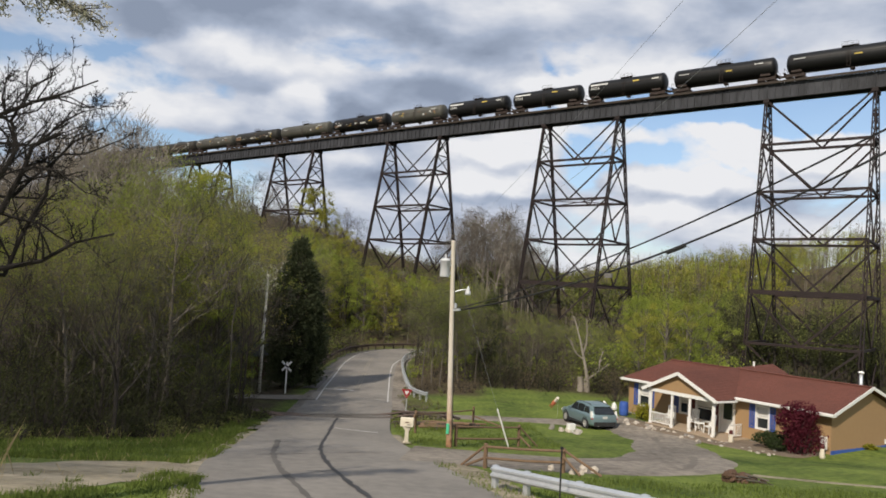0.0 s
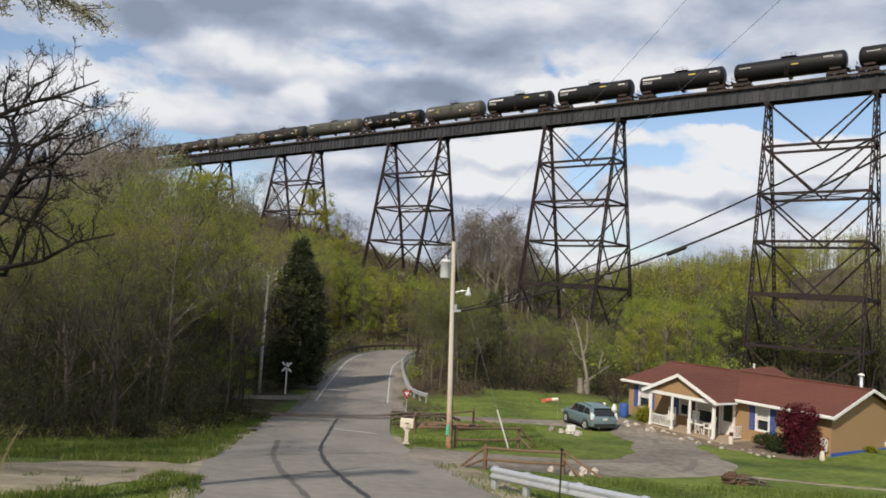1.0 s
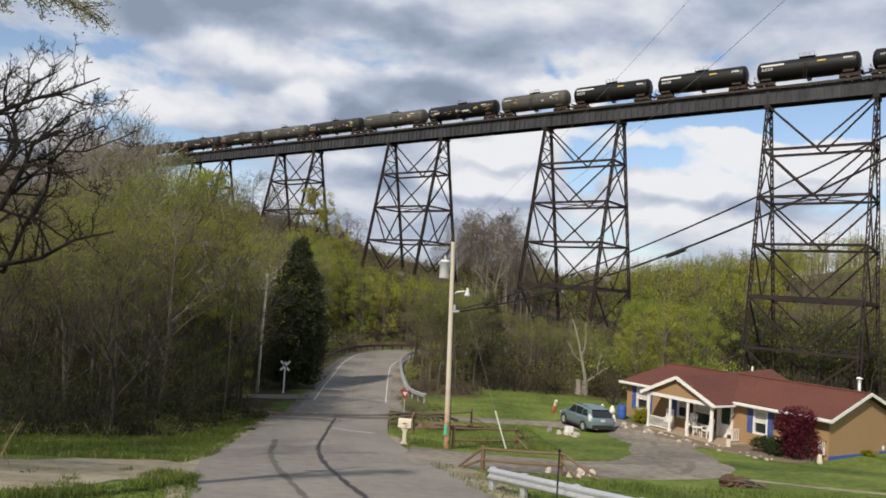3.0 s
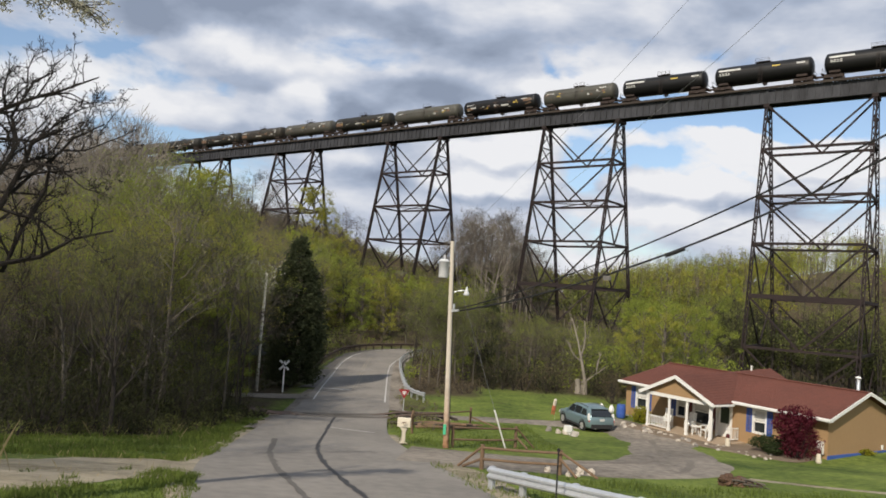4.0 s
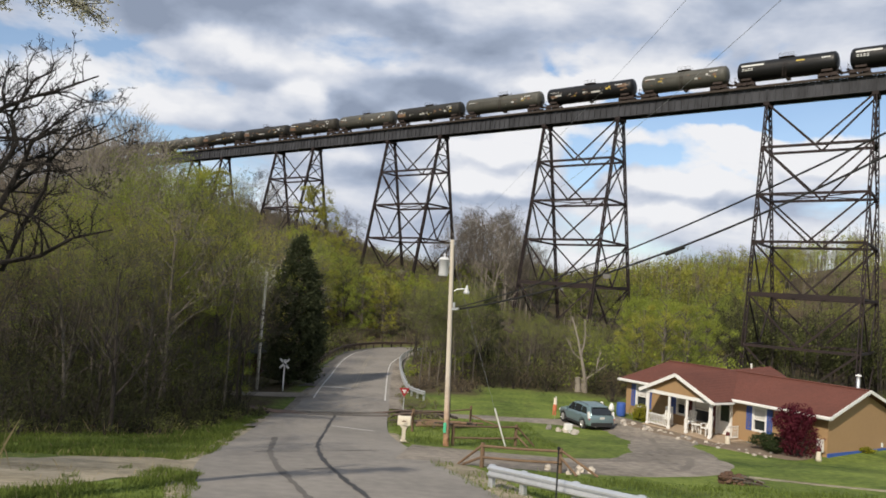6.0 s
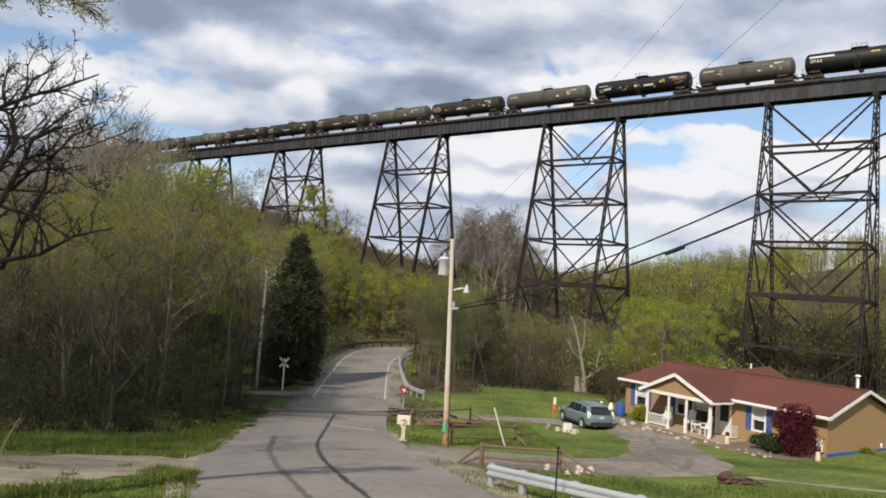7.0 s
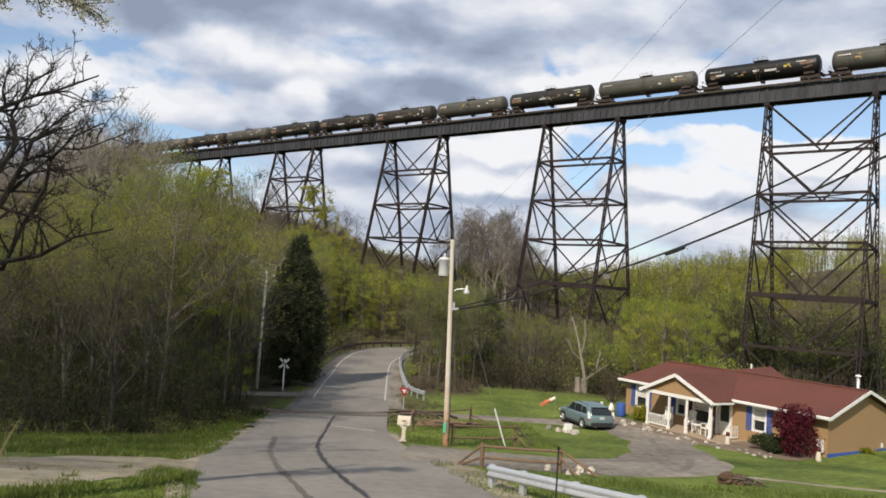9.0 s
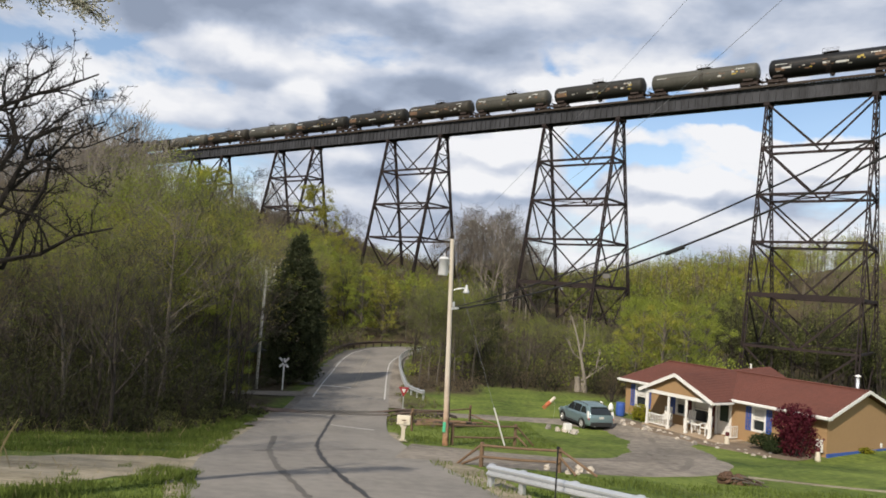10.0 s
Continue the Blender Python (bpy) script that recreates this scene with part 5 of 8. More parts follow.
def far_woods(name, label, n, ok, seed, leaf, box, tall=(10, 17), per=110, leaf_size=0.3, bark="bark"):
    """Distant woodland: stems and loose clumps of leaves, one sheet of trees."""
    rng = random.Random(seed)
    wood, crown = Shape(), Shape()
    xs = [(rng.uniform(box[0], box[1]), rng.uniform(box[2], box[3])) for _ in range(n * 12)]
    xs = [q for q in xs if ok(*q)][:n]
    zs = height(np.array([q[0] for q in xs]), np.array([q[1] for q in xs]))
    for (x, y), z in zip(xs, zs):
        h = rng.uniform(*tall)
        if name == "slope_woods":
            h = min(h, max(2.5, room_above(x, y) * rng.uniform(0.7, 1.0)))
        else:
            h = min(h, room_beyond(x, y, z, FAR_BARE if leaf == "leaf_brown" else FAR_LEAFY) * rng.uniform(0.75, 1.0))
            if h < 3:
                continue
        top = Vector((x + rng.gauss(0, 0.5), y + rng.gauss(0, 0.5), z + h))
        base = Vector((x, y, z - 0.3))
        wood.tube([base, base.lerp(top, 0.5) + Vector((rng.gauss(0, 0.2), rng.gauss(0, 0.2), 0)), top], [0.15, 0.09, 0.02], 3, cap=False)
        for _ in range(9):
            f = rng.uniform(0.35, 0.95)
            p = base.lerp(top, f)
            a = rng.uniform(0, 6.28)
            ln = h * 0.28 * (1.15 - f)
            q = p + Vector((math.cos(a) * ln, math.sin(a) * ln, ln * 0.9))
            wood.add([p + Vector((0.05, 0, 0)), p - Vector((0.05, 0, 0)), q], [(0, 1, 2)])
            wood.add([p + Vector((0, 0.05, 0)), p - Vector((0, 0.05, 0)), q], [(0, 1, 2)])
        r = h * rng.uniform(0.20, 0.32)
        lumps = [Vector((rng.gauss(0, 1), rng.gauss(0, 1), rng.gauss(0, 1))).normalized() * rng.uniform(0.3, 1.0) for _ in range(11)]
        for _ in range(per):
            k = lumps[rng.randrange(len(lumps))]
            c = base.lerp(top, 0.64) + Vector((k[0] * r + rng.gauss(0, r * 0.2), k[1] * r + rng.gauss(0, r * 0.2), k[2] * h * 0.34 + rng.gauss(0, h * 0.045)))
            s = leaf_size * rng.uniform(0.6, 1.4)
            u = Vector((rng.gauss(0, 1), rng.gauss(0, 1), rng.gauss(0, 1))).normalized()
            w = u.orthogonal().normalized()
            e = u.cross(w)
            crown.add([c - w * s, c + e * s * 0.9, c + w * s], [(0, 1, 2)])
    t = thing(name, label, "woodland", kind="stuff")
    tagged(part("stems", wood, M[bark], t), "", "", "", "stuff")
    if per:
        tagged(part("foliage", crown, M[leaf], t), "", "", "", "stuff")


def slope(x, y):
    return road_free(x, y) and -100 < px_of(x, y) < 1120 and 60 < y and bridge_p(x, y) < 112 and y > 108 + abs(x) * 0.12


def in_view(x, y):
    return -120 < px_of(x, y) < 1720


def beyond(lo, hi):
    return lambda x, y: (lo if px_of(x, y) < 1265 else max(lo, 205)) < bridge_p(x, y) < hi and in_view(x, y)


far_woods("slope_woods", "hillside wood in lime spring leaf below the viaduct", 150, slope, 41, "leaf_lime", (-110, 5, 100, 230), (9, 14), 300, 0.17)
far_woods("slope_woods", "hillside wood in yellow spring leaf below the viaduct", 110, slope, 42, "leaf_yellow", (-110, 5, 100, 230), (9, 14), 420, 0.17)
far_woods("slope_woods", "bare brown hillside wood below the viaduct", 230, slope, 43, "leaf_brown", (-110, 5, 100, 230), (9, 15), 120, 0.10)
far_woods("distant_woods", "distant hillside wood in yellow-green spring leaf", 620, beyond(150, 420), 31, "leaf_yellow", (-60, 420, 60, 520), (10, 16), 230, 0.24)
far_woods("distant_woods", "distant hillside wood in lime-green spring leaf", 520, beyond(130, 420), 32, "leaf_lime", (-60, 420, 60, 520), (10, 16), 230, 0.23)
far_woods("distant_woods", "distant bare brown wood on the hillside", 560, beyond(124, 400), 33, "leaf_brown", (-110, 400, 60, 500), (12, 18), 90, 0.2)
# behind the tower, dark bark and leaves imitate the cloud shade on the slope
far_woods("distant_woods", "olive wood darkened for shade behind the viaduct tower", 150, lambda x, y: 119 < bridge_p(x, y) < 200 and 1265 < px_of(x, y) < 1720, 35, "leaf_olive", (30, 160, 50, 200), (8, 14), 240, 0.19, "bark_dark")
far_woods("distant_woods", "green wood darkened for shade behind the viaduct tower", 190, lambda x, y: 119 < bridge_p(x, y) < 175 and 1265 < px_of(x, y) < 1720, 45, "leaf_dark", (30, 160, 50, 200), (7, 12), 240, 0.19, "bark_dark")
far_woods("distant_woods", "olive young wood along the valley", 260, lambda x, y: 120 < bridge_p(x, y) < 210 and -120 < px_of(x, y) < 1265, 34, "leaf_olive", (-60, 250, 60, 300), (8, 14), 200, 0.26)

far_woods("distant_woods", "bare grey-brown wood along the ridge behind the viaduct", 120, lambda x, y: 117 < bridge_p(x, y) < 150 and -0.35 < x / y < -0.09, 36, "leaf_brown", (-85, -8, 120, 240), (8, 14), 120, 0.12)
far_woods("distant_woods", "yellow-green young wood along the ridge behind the viaduct", 70, lambda x, y: 117 < bridge_p(x, y) < 145 and -0.35 < x / y < -0.08, 37, "leaf_yellow", (-85, -8, 120, 240), (6, 11), 340, 0.17)
far_woods("distant_woods", "lime-green young wood along the ridge behind the viaduct", 60, lambda x, y: 117 < bridge_p(x, y) < 140 and -0.35 < x / y < -0.06, 38, "leaf_lime", (-85, -8, 120, 240), (5, 10), 340, 0.17)

far_woods("distant_woods", "young yellow-green trees on the far hillside", 280, lambda x, y: 190 < bridge_p(x, y) < 275 and 1040 < px_of(x, y) < 1400, 39, "leaf_yellow", (30, 300, 60, 320), (6, 9), 280, 0.21)
far_woods("distant_woods", "young lime-green trees on the far hillside", 150, lambda x, y: 185 < bridge_p(x, y) < 265 and 1040 < px_of(x, y) < 1400, 40, "leaf_lime", (30, 300, 60, 320), (5, 8), 280, 0.2)


# ---- single trees that stand out ----
def big_bare_tree():
    """The dark spreading tree beside the eye, whose limbs reach into view."""
    t = thing("tree", "large dark bare tree with crooked spreading limbs", "tree")
    rng = random.Random(77)
    made = []

    def limb(pts, r0, level):
        pts = [Vector(p) for p in pts]
        n = len(pts)
        if level == 0:
            made.append(Shape())
        wood = made[-1]
        wood.tube(pts, [max(0.0075, r0 * (1 - 0.78 * i / (n - 1))) for i in range(n)], 7 if level == 0 else 4, cap=False)
        if level >= 3:
            return
        length = sum((b - a).length for a, b in zip(pts, pts[1:]))
        for k in range((13, 8, 5)[level]):
            f = rng.uniform(0.2, 0.98)
            x = f * (n - 1)
            i = min(int(x), n - 2)
            p = pts[i].lerp(pts[i + 1], x - i)
            d = (pts[i + 1] - pts[i]).normalized()
            side = Matrix.Rotation(rng.uniform(0, 6.28), 3, d) @ d.orthogonal().normalized()
            v = (d * 0.55 + side * 0.75 + Vector((0, 0, 0.28))).normalized()
            ln = length * rng.uniform(0.2, 0.42) * (1.1 - 0.4 * f)
            q = [p]
            for _ in range(4):
                v = (v + Vector((rng.gauss(0, 0.32), rng.gauss(0, 0.3), rng.gauss(0.08, 0.3)))).normalized()
                q.append(q[-1] + v * ln / 4)
            limb(q, r0 * (1 - 0.75 * f) * 0.6, level + 1)
    z = H(-20.5, 27.0)
    trunk = [(-20.5, 27, z - 0.3), (-20.4, 27, z + 3), (-20.2, 27.1, z + 6), (-19.8, 27, z + 9), (-19.3, 27, z + 12.5)]
    part("trunk", Shape().tube(trunk, [0.42, 0.36, 0.30, 0.22, 0.12], 9, cap=False), M["bark_black"], t)
    # crooked limbs, each leaving the trunk out of sight
    for r, pts in ((0.15, [(-20.3, 27, 7.6), (-18.2, 27, 8.3), (-16.44, 27, 8.55), (-14.99, 27, 8.91), (-13.8, 27, 9.67), (-12.36, 27, 10.07)]),
                   (0.17, [(-20.3, 27, 8.6), (-18.4, 27, 9.6), (-16.66, 27, 10.7), (-15.97, 27, 12.25), (-15.69, 27, 13.24), (-14.63, 27, 13.74)]),
                   (0.11, [(-18.2, 27, 8.3), (-16.5, 27.3, 8.3), (-16.07, 27.5, 9.94), (-15.32, 27.5, 11.51), (-15.21, 27.5, 12.61), (-14.44, 27.5, 13.54), (-13.3, 27.5, 14.17)]),
                   (0.12, [(-19.8, 27, 12.0), (-18.2, 26.8, 13.4), (-16.79, 26.6, 14.24), (-15.58, 26.6, 14.8), (-14.56, 26.6, 15.15), (-13.25, 26.6, 15.74)]),
                   (0.13, [(-20.1, 27, 9.8), (-18.2, 26.9, 10.9), (-16.67, 26.8, 11.95), (-16.15, 26.8, 13.06), (-16.47, 26.8, 14.1), (-15.76, 26.8, 15.45), (-14.96, 26.8, 15.94)]),
                   (0.06, [(-19.5, 27, 12.6), (-18.3, 27, 13.8), (-17.5, 27, 14.9), (-17.1, 27, 15.6)]),
                   (0.07, [(-16.4, 27.1, 11.2), (-15.76, 27.4, 12.12), (-14.77, 27.4, 13.02), (-13.91, 27.4, 13.08), (-12.46, 27.4, 13.77)]),
                   (0.06, [(-15.97, 27, 12.2), (-15.3, 26.5, 12.35), (-14.43, 26.5, 12.27), (-13.31, 26.5, 11.51), (-12.46, 26.5, 11.36)]),
                   (0.09, [(-19.6, 27, 11.6), (-18.2, 27.2, 12.8), (-17.05, 27.2, 13.29), (-15.76, 27.2, 13.27), (-14.58, 27.2, 14.34), (-13.97, 27.2, 14.71)])):
        limb(pts, r, 0)
    for sh in made:
        part("limb", sh, M["bark_black"], t)


big_bare_tree()


def overhanging_bough():
    """A budding bough of a tree that stands left of the eye."""
    t = thing("tree", "roadside tree whose budding bough hangs over the view", "tree")
    rng = random.Random(12)
    wood, tips = Shape(), []
    z = H(-9.5, 9.0)
    wood.tube([(-9.5, 9, z - 0.3), (-9.4, 9, z + 4), (-9.2, 9.1, z + 8), (-9.0, 9.2, z + 11)], [0.24, 0.2, 0.14, 0.05], 9, cap=False)
    main = [Vector((-9.25, 9.05, z + 7.4)), Vector((-8.7, 9.6, z + 7.9)), Vector((-7.8, 10.3, z + 8.3)), Vector((-7.0, 11.0, z + 8.42)), Vector((-6.15, 11.6, z + 8.2))]
    wood.tube(main, [0.09, 0.06, 0.04, 0.025, 0.01], 6, cap=False)
    for k in range(150):
        f = rng.uniform(0.15, 1.0) * 3.98
        i = int(f)
        p = main[i].lerp(main[i + 1], f - i)
        d = Vector((rng.uniform(0.0, 1), rng.uniform(-0.5, 0.9), rng.uniform(-0.55, 0.6))).normalized()
        q, v = [p], d
        for _ in range(3):
            v = (v + Vector((rng.gauss(0, 0.25), rng.gauss(0, 0.25), rng.gauss(-0.05, 0.25)))).normalized()
            q.append(q[-1] + v * rng.uniform(0.12, 0.3))
            tips.append((q[-1], v))
            tips.append((q[-1].lerp(q[-2], 0.5), v))
        wood.tube(q, [0.014, 0.01, 0.007, 0.003], 4, cap=False)
    part("trunk", wood, M["bark_dark"], t)
    tagged(part("bud_haze", leaves(tips, 6, 0.034, 5, 0.055), M["blossom"], t, "pale opening buds"), "", "", "", "stuff")


overhanging_bough()


def conifer(x, y, tall, wide, seed):
    """A dense dark conifer: whorls of drooping boughs with needle sprays."""
    rng = random.Random(seed)
    t = thing("conifer", "dense dark green conifer with a pointed top", "tree", Matrix.Translation((x, y, H(x, y) - 0.1)))
    wood, twig, sh = Shape(), Shape(), Shape()
    wood.tube([(0, 0, -0.2), (0, 0, tall * 0.5), (0, 0, tall)], [0.24, 0.14, 0.02], 8, cap=False)
    z = 0.5
    while z < tall - 0.15:
        f = z / tall
        w = wide * float(np.interp(f, [0, 0.1, 0.29, 0.52, 0.68, 0.83, 0.93, 1.0], [0.75, 0.86, 1.0, 0.86, 0.72, 0.47, 0.26, 0.04]))
        for k in range(21 if f < 0.8 else 13):
            a = rng.uniform(0, 6.28)
            r = w * rng.choice((0.72, 0.86, 0.95, 1.0, 1.06)) * rng.uniform(0.94, 1.05)
            e = Vector((math.cos(a) * r, math.sin(a) * r, z + 0.12 * r + rng.uniform(-0.25, 0.25)))
            b = Vector((0, 0, z))
            twig.add([b + Vector((0, 0, 0.02)), b - Vector((0, 0, 0.02)), e], [(0, 1, 2)])
            for _ in range(int(12 + 24 * r / wide)):
                g = rng.uniform(0.4, 1.0) ** 0.6
                c = b.lerp(e, g) + Vector((rng.gauss(0, 0.14), rng.gauss(0, 0.14), rng.gauss(0, 0.16)))
                s = rng.uniform(0.08, 0.17)
                u = (e - b).normalized() * 0.7 + Vector((rng.gauss(0, 0.6), rng.gauss(0, 0.6), rng.gauss(0.3, 0.5)))
                u.normalize()
                n = u.orthogonal().normalized()
                n = Matrix.Rotation(rng.uniform(0, 6.3), 3, u) @ n
                sh.add([c - u * s, c + n * s * 0.42, c + u * s, c - n * s * 0.42], [(0, 1, 2, 3)])
        z += 0.23
    part("trunk", wood, M["bark_dark"], t)
    tagged(part("branchwork", twig, M["bark_dark"], t), "", "", "", "stuff")
    part("crown", sh, M["needle"], t)


conifer(-11.9, 60.5, 12.5, 2.75, 3)
conifer(6.5, 92, 9.0, 2.0, 4)


def pale_tree(x, y, tall, seed, label, leafy=False):
    t = thing("tree", label, "tree", Matrix.Translation((x, y, H(x, y))))
    stem, wood, tips = grow(seed, tall, spread=0.3, levels=4, kids=(9, 5, 4), clear=0.35, thick=0.011 if leafy else 0.019, twist=0.42, lean=0.06 if leafy else 0.2)
    bark = M["bark" if leafy else "bark_pale"]
    part("trunk", stem, bark, t)
    part("branchwork", wood, bark, t)
    if leafy:
        part("crown", leaves([q for q in tips if q[0].z > tall * 0.45], 9, 0.055, seed, 0.3), M["leaf_olive"], t)




def dead_tree(x, y):
    """A crooked, forked dead tree with stubs of broken branches."""
    t = thing("tree", "crooked pale dead tree with broken forked limbs at the lawn edge", "tree", Matrix.Translation((x, y, H(x, y))))
    rng = random.Random(31)
    part("trunk", Shape().tube([(0, 0, -0.2), (-0.05, 0, 1.0), (-0.27, 0, 2.1), (-0.62, 0.1, 3.7)], [0.21, 0.17, 0.15, 0.11], 9, cap=False), M["bark_pale"], t)
    for r, pts in ((0.10, [(-0.62, 0.1, 3.6), (-0.9, 0, 4.8), (-1.2, 0.1, 5.8), (-1.6, 0, 7.0)]), (0.09, [(-0.6, 0.1, 3.5), (-0.3, 0.2, 4.4), (-0.25, 0.1, 5.4), (-0.4, 0.2, 6.9)]),
                   (0.09, [(-0.05, 0, 1.2), (0.5, -0.2, 1.7), (0.9, -0.2, 2.0), (1.9, -0.1, 2.8)]), (0.06, [(-0.5, 0, 3.0), (-1.3, 0, 3.6), (-1.9, 0.1, 4.8)]), (0.05, [(0.9, -0.2, 2.0), (1.0, 0, 3.0), (1.3, 0, 3.9)])):
        sh = Shape().tube(pts, [r * (1 - 0.2 * i) for i in range(len(pts))], 7)
        for _ in range(7):
            i = rng.randrange(1, len(pts))
            p = Vector(pts[i]).lerp(Vector(pts[i - 1]), rng.random() * 0.7)
            q = p + Vector((rng.uniform(-0.6, 0.6), rng.uniform(-0.4, 0.4), rng.uniform(0.1, 0.8)))
            sh.tube([p, p.lerp(q, 0.5) + Vector((rng.gauss(0, 0.08), 0, rng.gauss(0, 0.08))), q], [0.03, 0.02, 0.01], 4)
        part("limb", sh, M["bark_pale"], t)


dead_tree(14.2, 68.4)
pale_tree(8.0, 112, 14, 33, "pale grey sycamore on the slope")
for _i, (_x, _y) in enumerate(((-1.3, 66), (-0.5, 69), (0.3, 66.5), (1.0, 70), (1.9, 67), (2.7, 70.5), (3.6, 68))):
    pale_tree(_x, _y, 7.6 - (_i % 3) * 0.7, 35 + _i, "slim grey-barked young tree in thin leaf by the crossing", True)
tagged(part("tree_stump", Shape().tube([(13.6, 68.8, 0.0), (13.55, 68.8, 0.8), (13.5, 68.8, 1.35)], [0.34, 0.25, 0.27], 9).tube([(14.05, 69, 0.0), (14.1, 69, 0.9), (14.05, 69, 1.2)], [0.25, 0.2, 0.22], 9), M["bark_pale"]), "pale cut double tree stump on the lawn", "tree stump")


def leaning_blossom():
    t = thing("tree", "small tree with pale blossom beside the bare pole", "tree", Matrix.Translation((-13.75, 54.6, H(-13.75, 54.6))))
    stem, wood, tips = grow(91, 8.8, spread=0.2, levels=4, kids=(9, 5, 4), clear=0.74, thick=0.008)
    part("trunk", stem, M["bark"], t)
    part("branchwork", wood, M["bark"], t)
    part("crown", leaves(tips, 5, 0.085, 91, 0.28, 0.9), M["blossom"], t)


leaning_blossom()


# ---- grass ----
def grass(name, label, n, box, ok, tall, mat, seed, width=0.02):
    rng = random.Random(seed)
    pts = []
    while len(pts) < n:
        x, y = rng.uniform(box[0], box[1]), rng.uniform(box[2], box[3])
        if ok(x, y):
            pts.append((x, y))
    g = road_gap(np.array([p[0] for p in pts]), np.array([p[1] for p in pts]))
    zs = height(np.array([p[0] for p in pts]), np.array([p[1] for p in pts]))
    sh = Shape()
    for (x, y), z, d in zip(pts, zs, g):
        if d < ROAD_W + 0.35:
            continue
        lush = 0.5 + 0.5 * math.sin(x * 1.1 + 2.0 * math.sin(y * 0.7)) * math.sin(y * 1.3 + 1.7 * math.sin(x * 0.9))
        if rng.random() > 0.35 + 0.8 * lush:
            continue
        h = rng.uniform(*tall) * (0.55 + 0.9 * lush)
        a = rng.uniform(0, 6.28)
        c, s = math.cos(a) * width, math.sin(a) * width
        lx, ly = rng.gauss(0, 0.3) * h, rng.gauss(0, 0.3) * h
        sh.add([(x - c, y - s, z - 0.02), (x + c, y + s, z - 0.02), (x + lx * 0.5, y + ly * 0.5, z + h * 0.6), (x + lx, y + ly, z + h)], [(0, 1, 2), (0, 2, 3)])
    tagged(part(name, sh, M[mat]), label, "grass", "", "stuff")


def off_gravel(x, y):
    return not (-13 < x < -6.5 and 15.2 - max(0, -7.5 - x) * 0.75 < y < 19.8 - max(0, -8.5 - x) * 0.9) or math.sin(x * 3.1 + y) * math.sin(y * 2.3 - x * 1.7) > 0.86


grass("grass", "fresh green verge grass beside the road", 16000, (-14, -4.5, 12.5, 17.6), lambda x, y: off_gravel(x, y), (0.05, 0.17), "grass", 1)
grass("grass", "fresh green verge grass below the wood", 26000, (-26, -6, 19.5, 38), lambda x, y: off_gravel(x, y) and wood_edge(y) - 0.8 < x < -6.6 - max(0, y - 24) * 0.14, (0.05, 0.17), "grass", 2, 0.022)
grass("dry_grass", "flattened dead grass on the gravel track", 1500, (-13, -6.2, 13.5, 20), lambda x, y: not off_gravel(x, y), (0.02, 0.07), "straw", 10, 0.012)
grass("dry_grass", "dry straw blades mixed into the verge", 2600, (-24, -6, 13, 34), lambda x, y: x < -6.2 - max(0, y - 24) * 0.14, (0.06, 0.2), "straw", 9, 0.008)
grass("grass", "green grass about the fences", 16000, (-1.5, 16, 13, 24), lambda x, y: y < 22.4 or x < 0.8, (0.06, 0.2), "grass", 3)
grass("grass", "rough grass by the mailbox and pole", 9000, (-2.6, 6, 30.5, 46), lambda x, y: abs(y - 48) > 2 and y > 30.6 + max(0, x - 3) * 0.9, (0.05, 0.2), "grass", 4)
grass("dry_grass", "tall dry straw stems at the roadside", 60, (-10.8, -9.0, 14.6, 16.2), lambda x, y: True, (0.4, 1.3), "straw", 5, 0.006)
grass("dry_grass", "dry straw stems along the wood edge", 260, (-24, -8, 24, 32), lambda x, y: x < -6.6 - (y - 21) * 0.4, (0.2, 0.5), "straw", 6, 0.006)


# ---- road markings and crossing ----
def strip(name, pts, half, lift, mat, parent, step=0.5):
    a = np.array(pts, float)
    if len(pts) == 2:
        line = a[0] + (a[1] - a[0]) * np.linspace(0, 1, 9)[:, None]
    else:
        line = smooth_line(pts, step)
    return ribbon(name, line, half, lift, mat, parent=parent, cols=1)


strip("edge_line", [(-8.58, 52.2), (-9.47, 63.5), (-10.03, 73.0), (-10.45, 82.8), (-10.3, 91.7), (-8.7, 99.6), (-5.5, 104)], 0.055, 0.040, M["paint"], road)
strip("edge_line", [(-3.47, 53.1), (-4.0, 61.5), (-4.75, 73.7), (-5.05, 81.9), (-4.7, 88), (-3.9, 93.4), (-1.5, 99.5)], 0.055, 0.040, M["paint"], road)
strip("stop_line", [(-9.14, 59.9), (-6.7, 59.7)], 0.2, 0.041, M["paint"], road)
strip("stop_line", [(-4.95, 36.6), (-2.75, 35.95)], 0.10, 0.041, M["paint"], road)
M["paint_yellow"] = material("faded_yellow_paint", (0.31, 0.275, 0.21), (0.21, 0.195, 0.165), 6, 0.8, spread=0.4)
for _o in (-0.12, 0.12):
    strip("centre_line", [(-6.55 + _o, 59.5), (-7.1 + _o, 70), (-7.7 + _o, 80), (-8.0 + _o, 90)], 0.05, 0.040, M["paint_yellow"], road)


def seam(name, pts, half, mat, seed, lift=0.042):
    """A crooked seam of uneven width."""
    rng = random.Random(seed)
    ln = smooth_line(pts, 0.35)
    ln = ln + np.array([[rng.gauss(0, 0.018), 0.0] for _ in ln])
    w = np.array([half * rng.uniform(0.55, 1.35) for _ in ln])
    return ribbon(name, ln, half, lift, mat, parent=road, cols=1, widen=w)


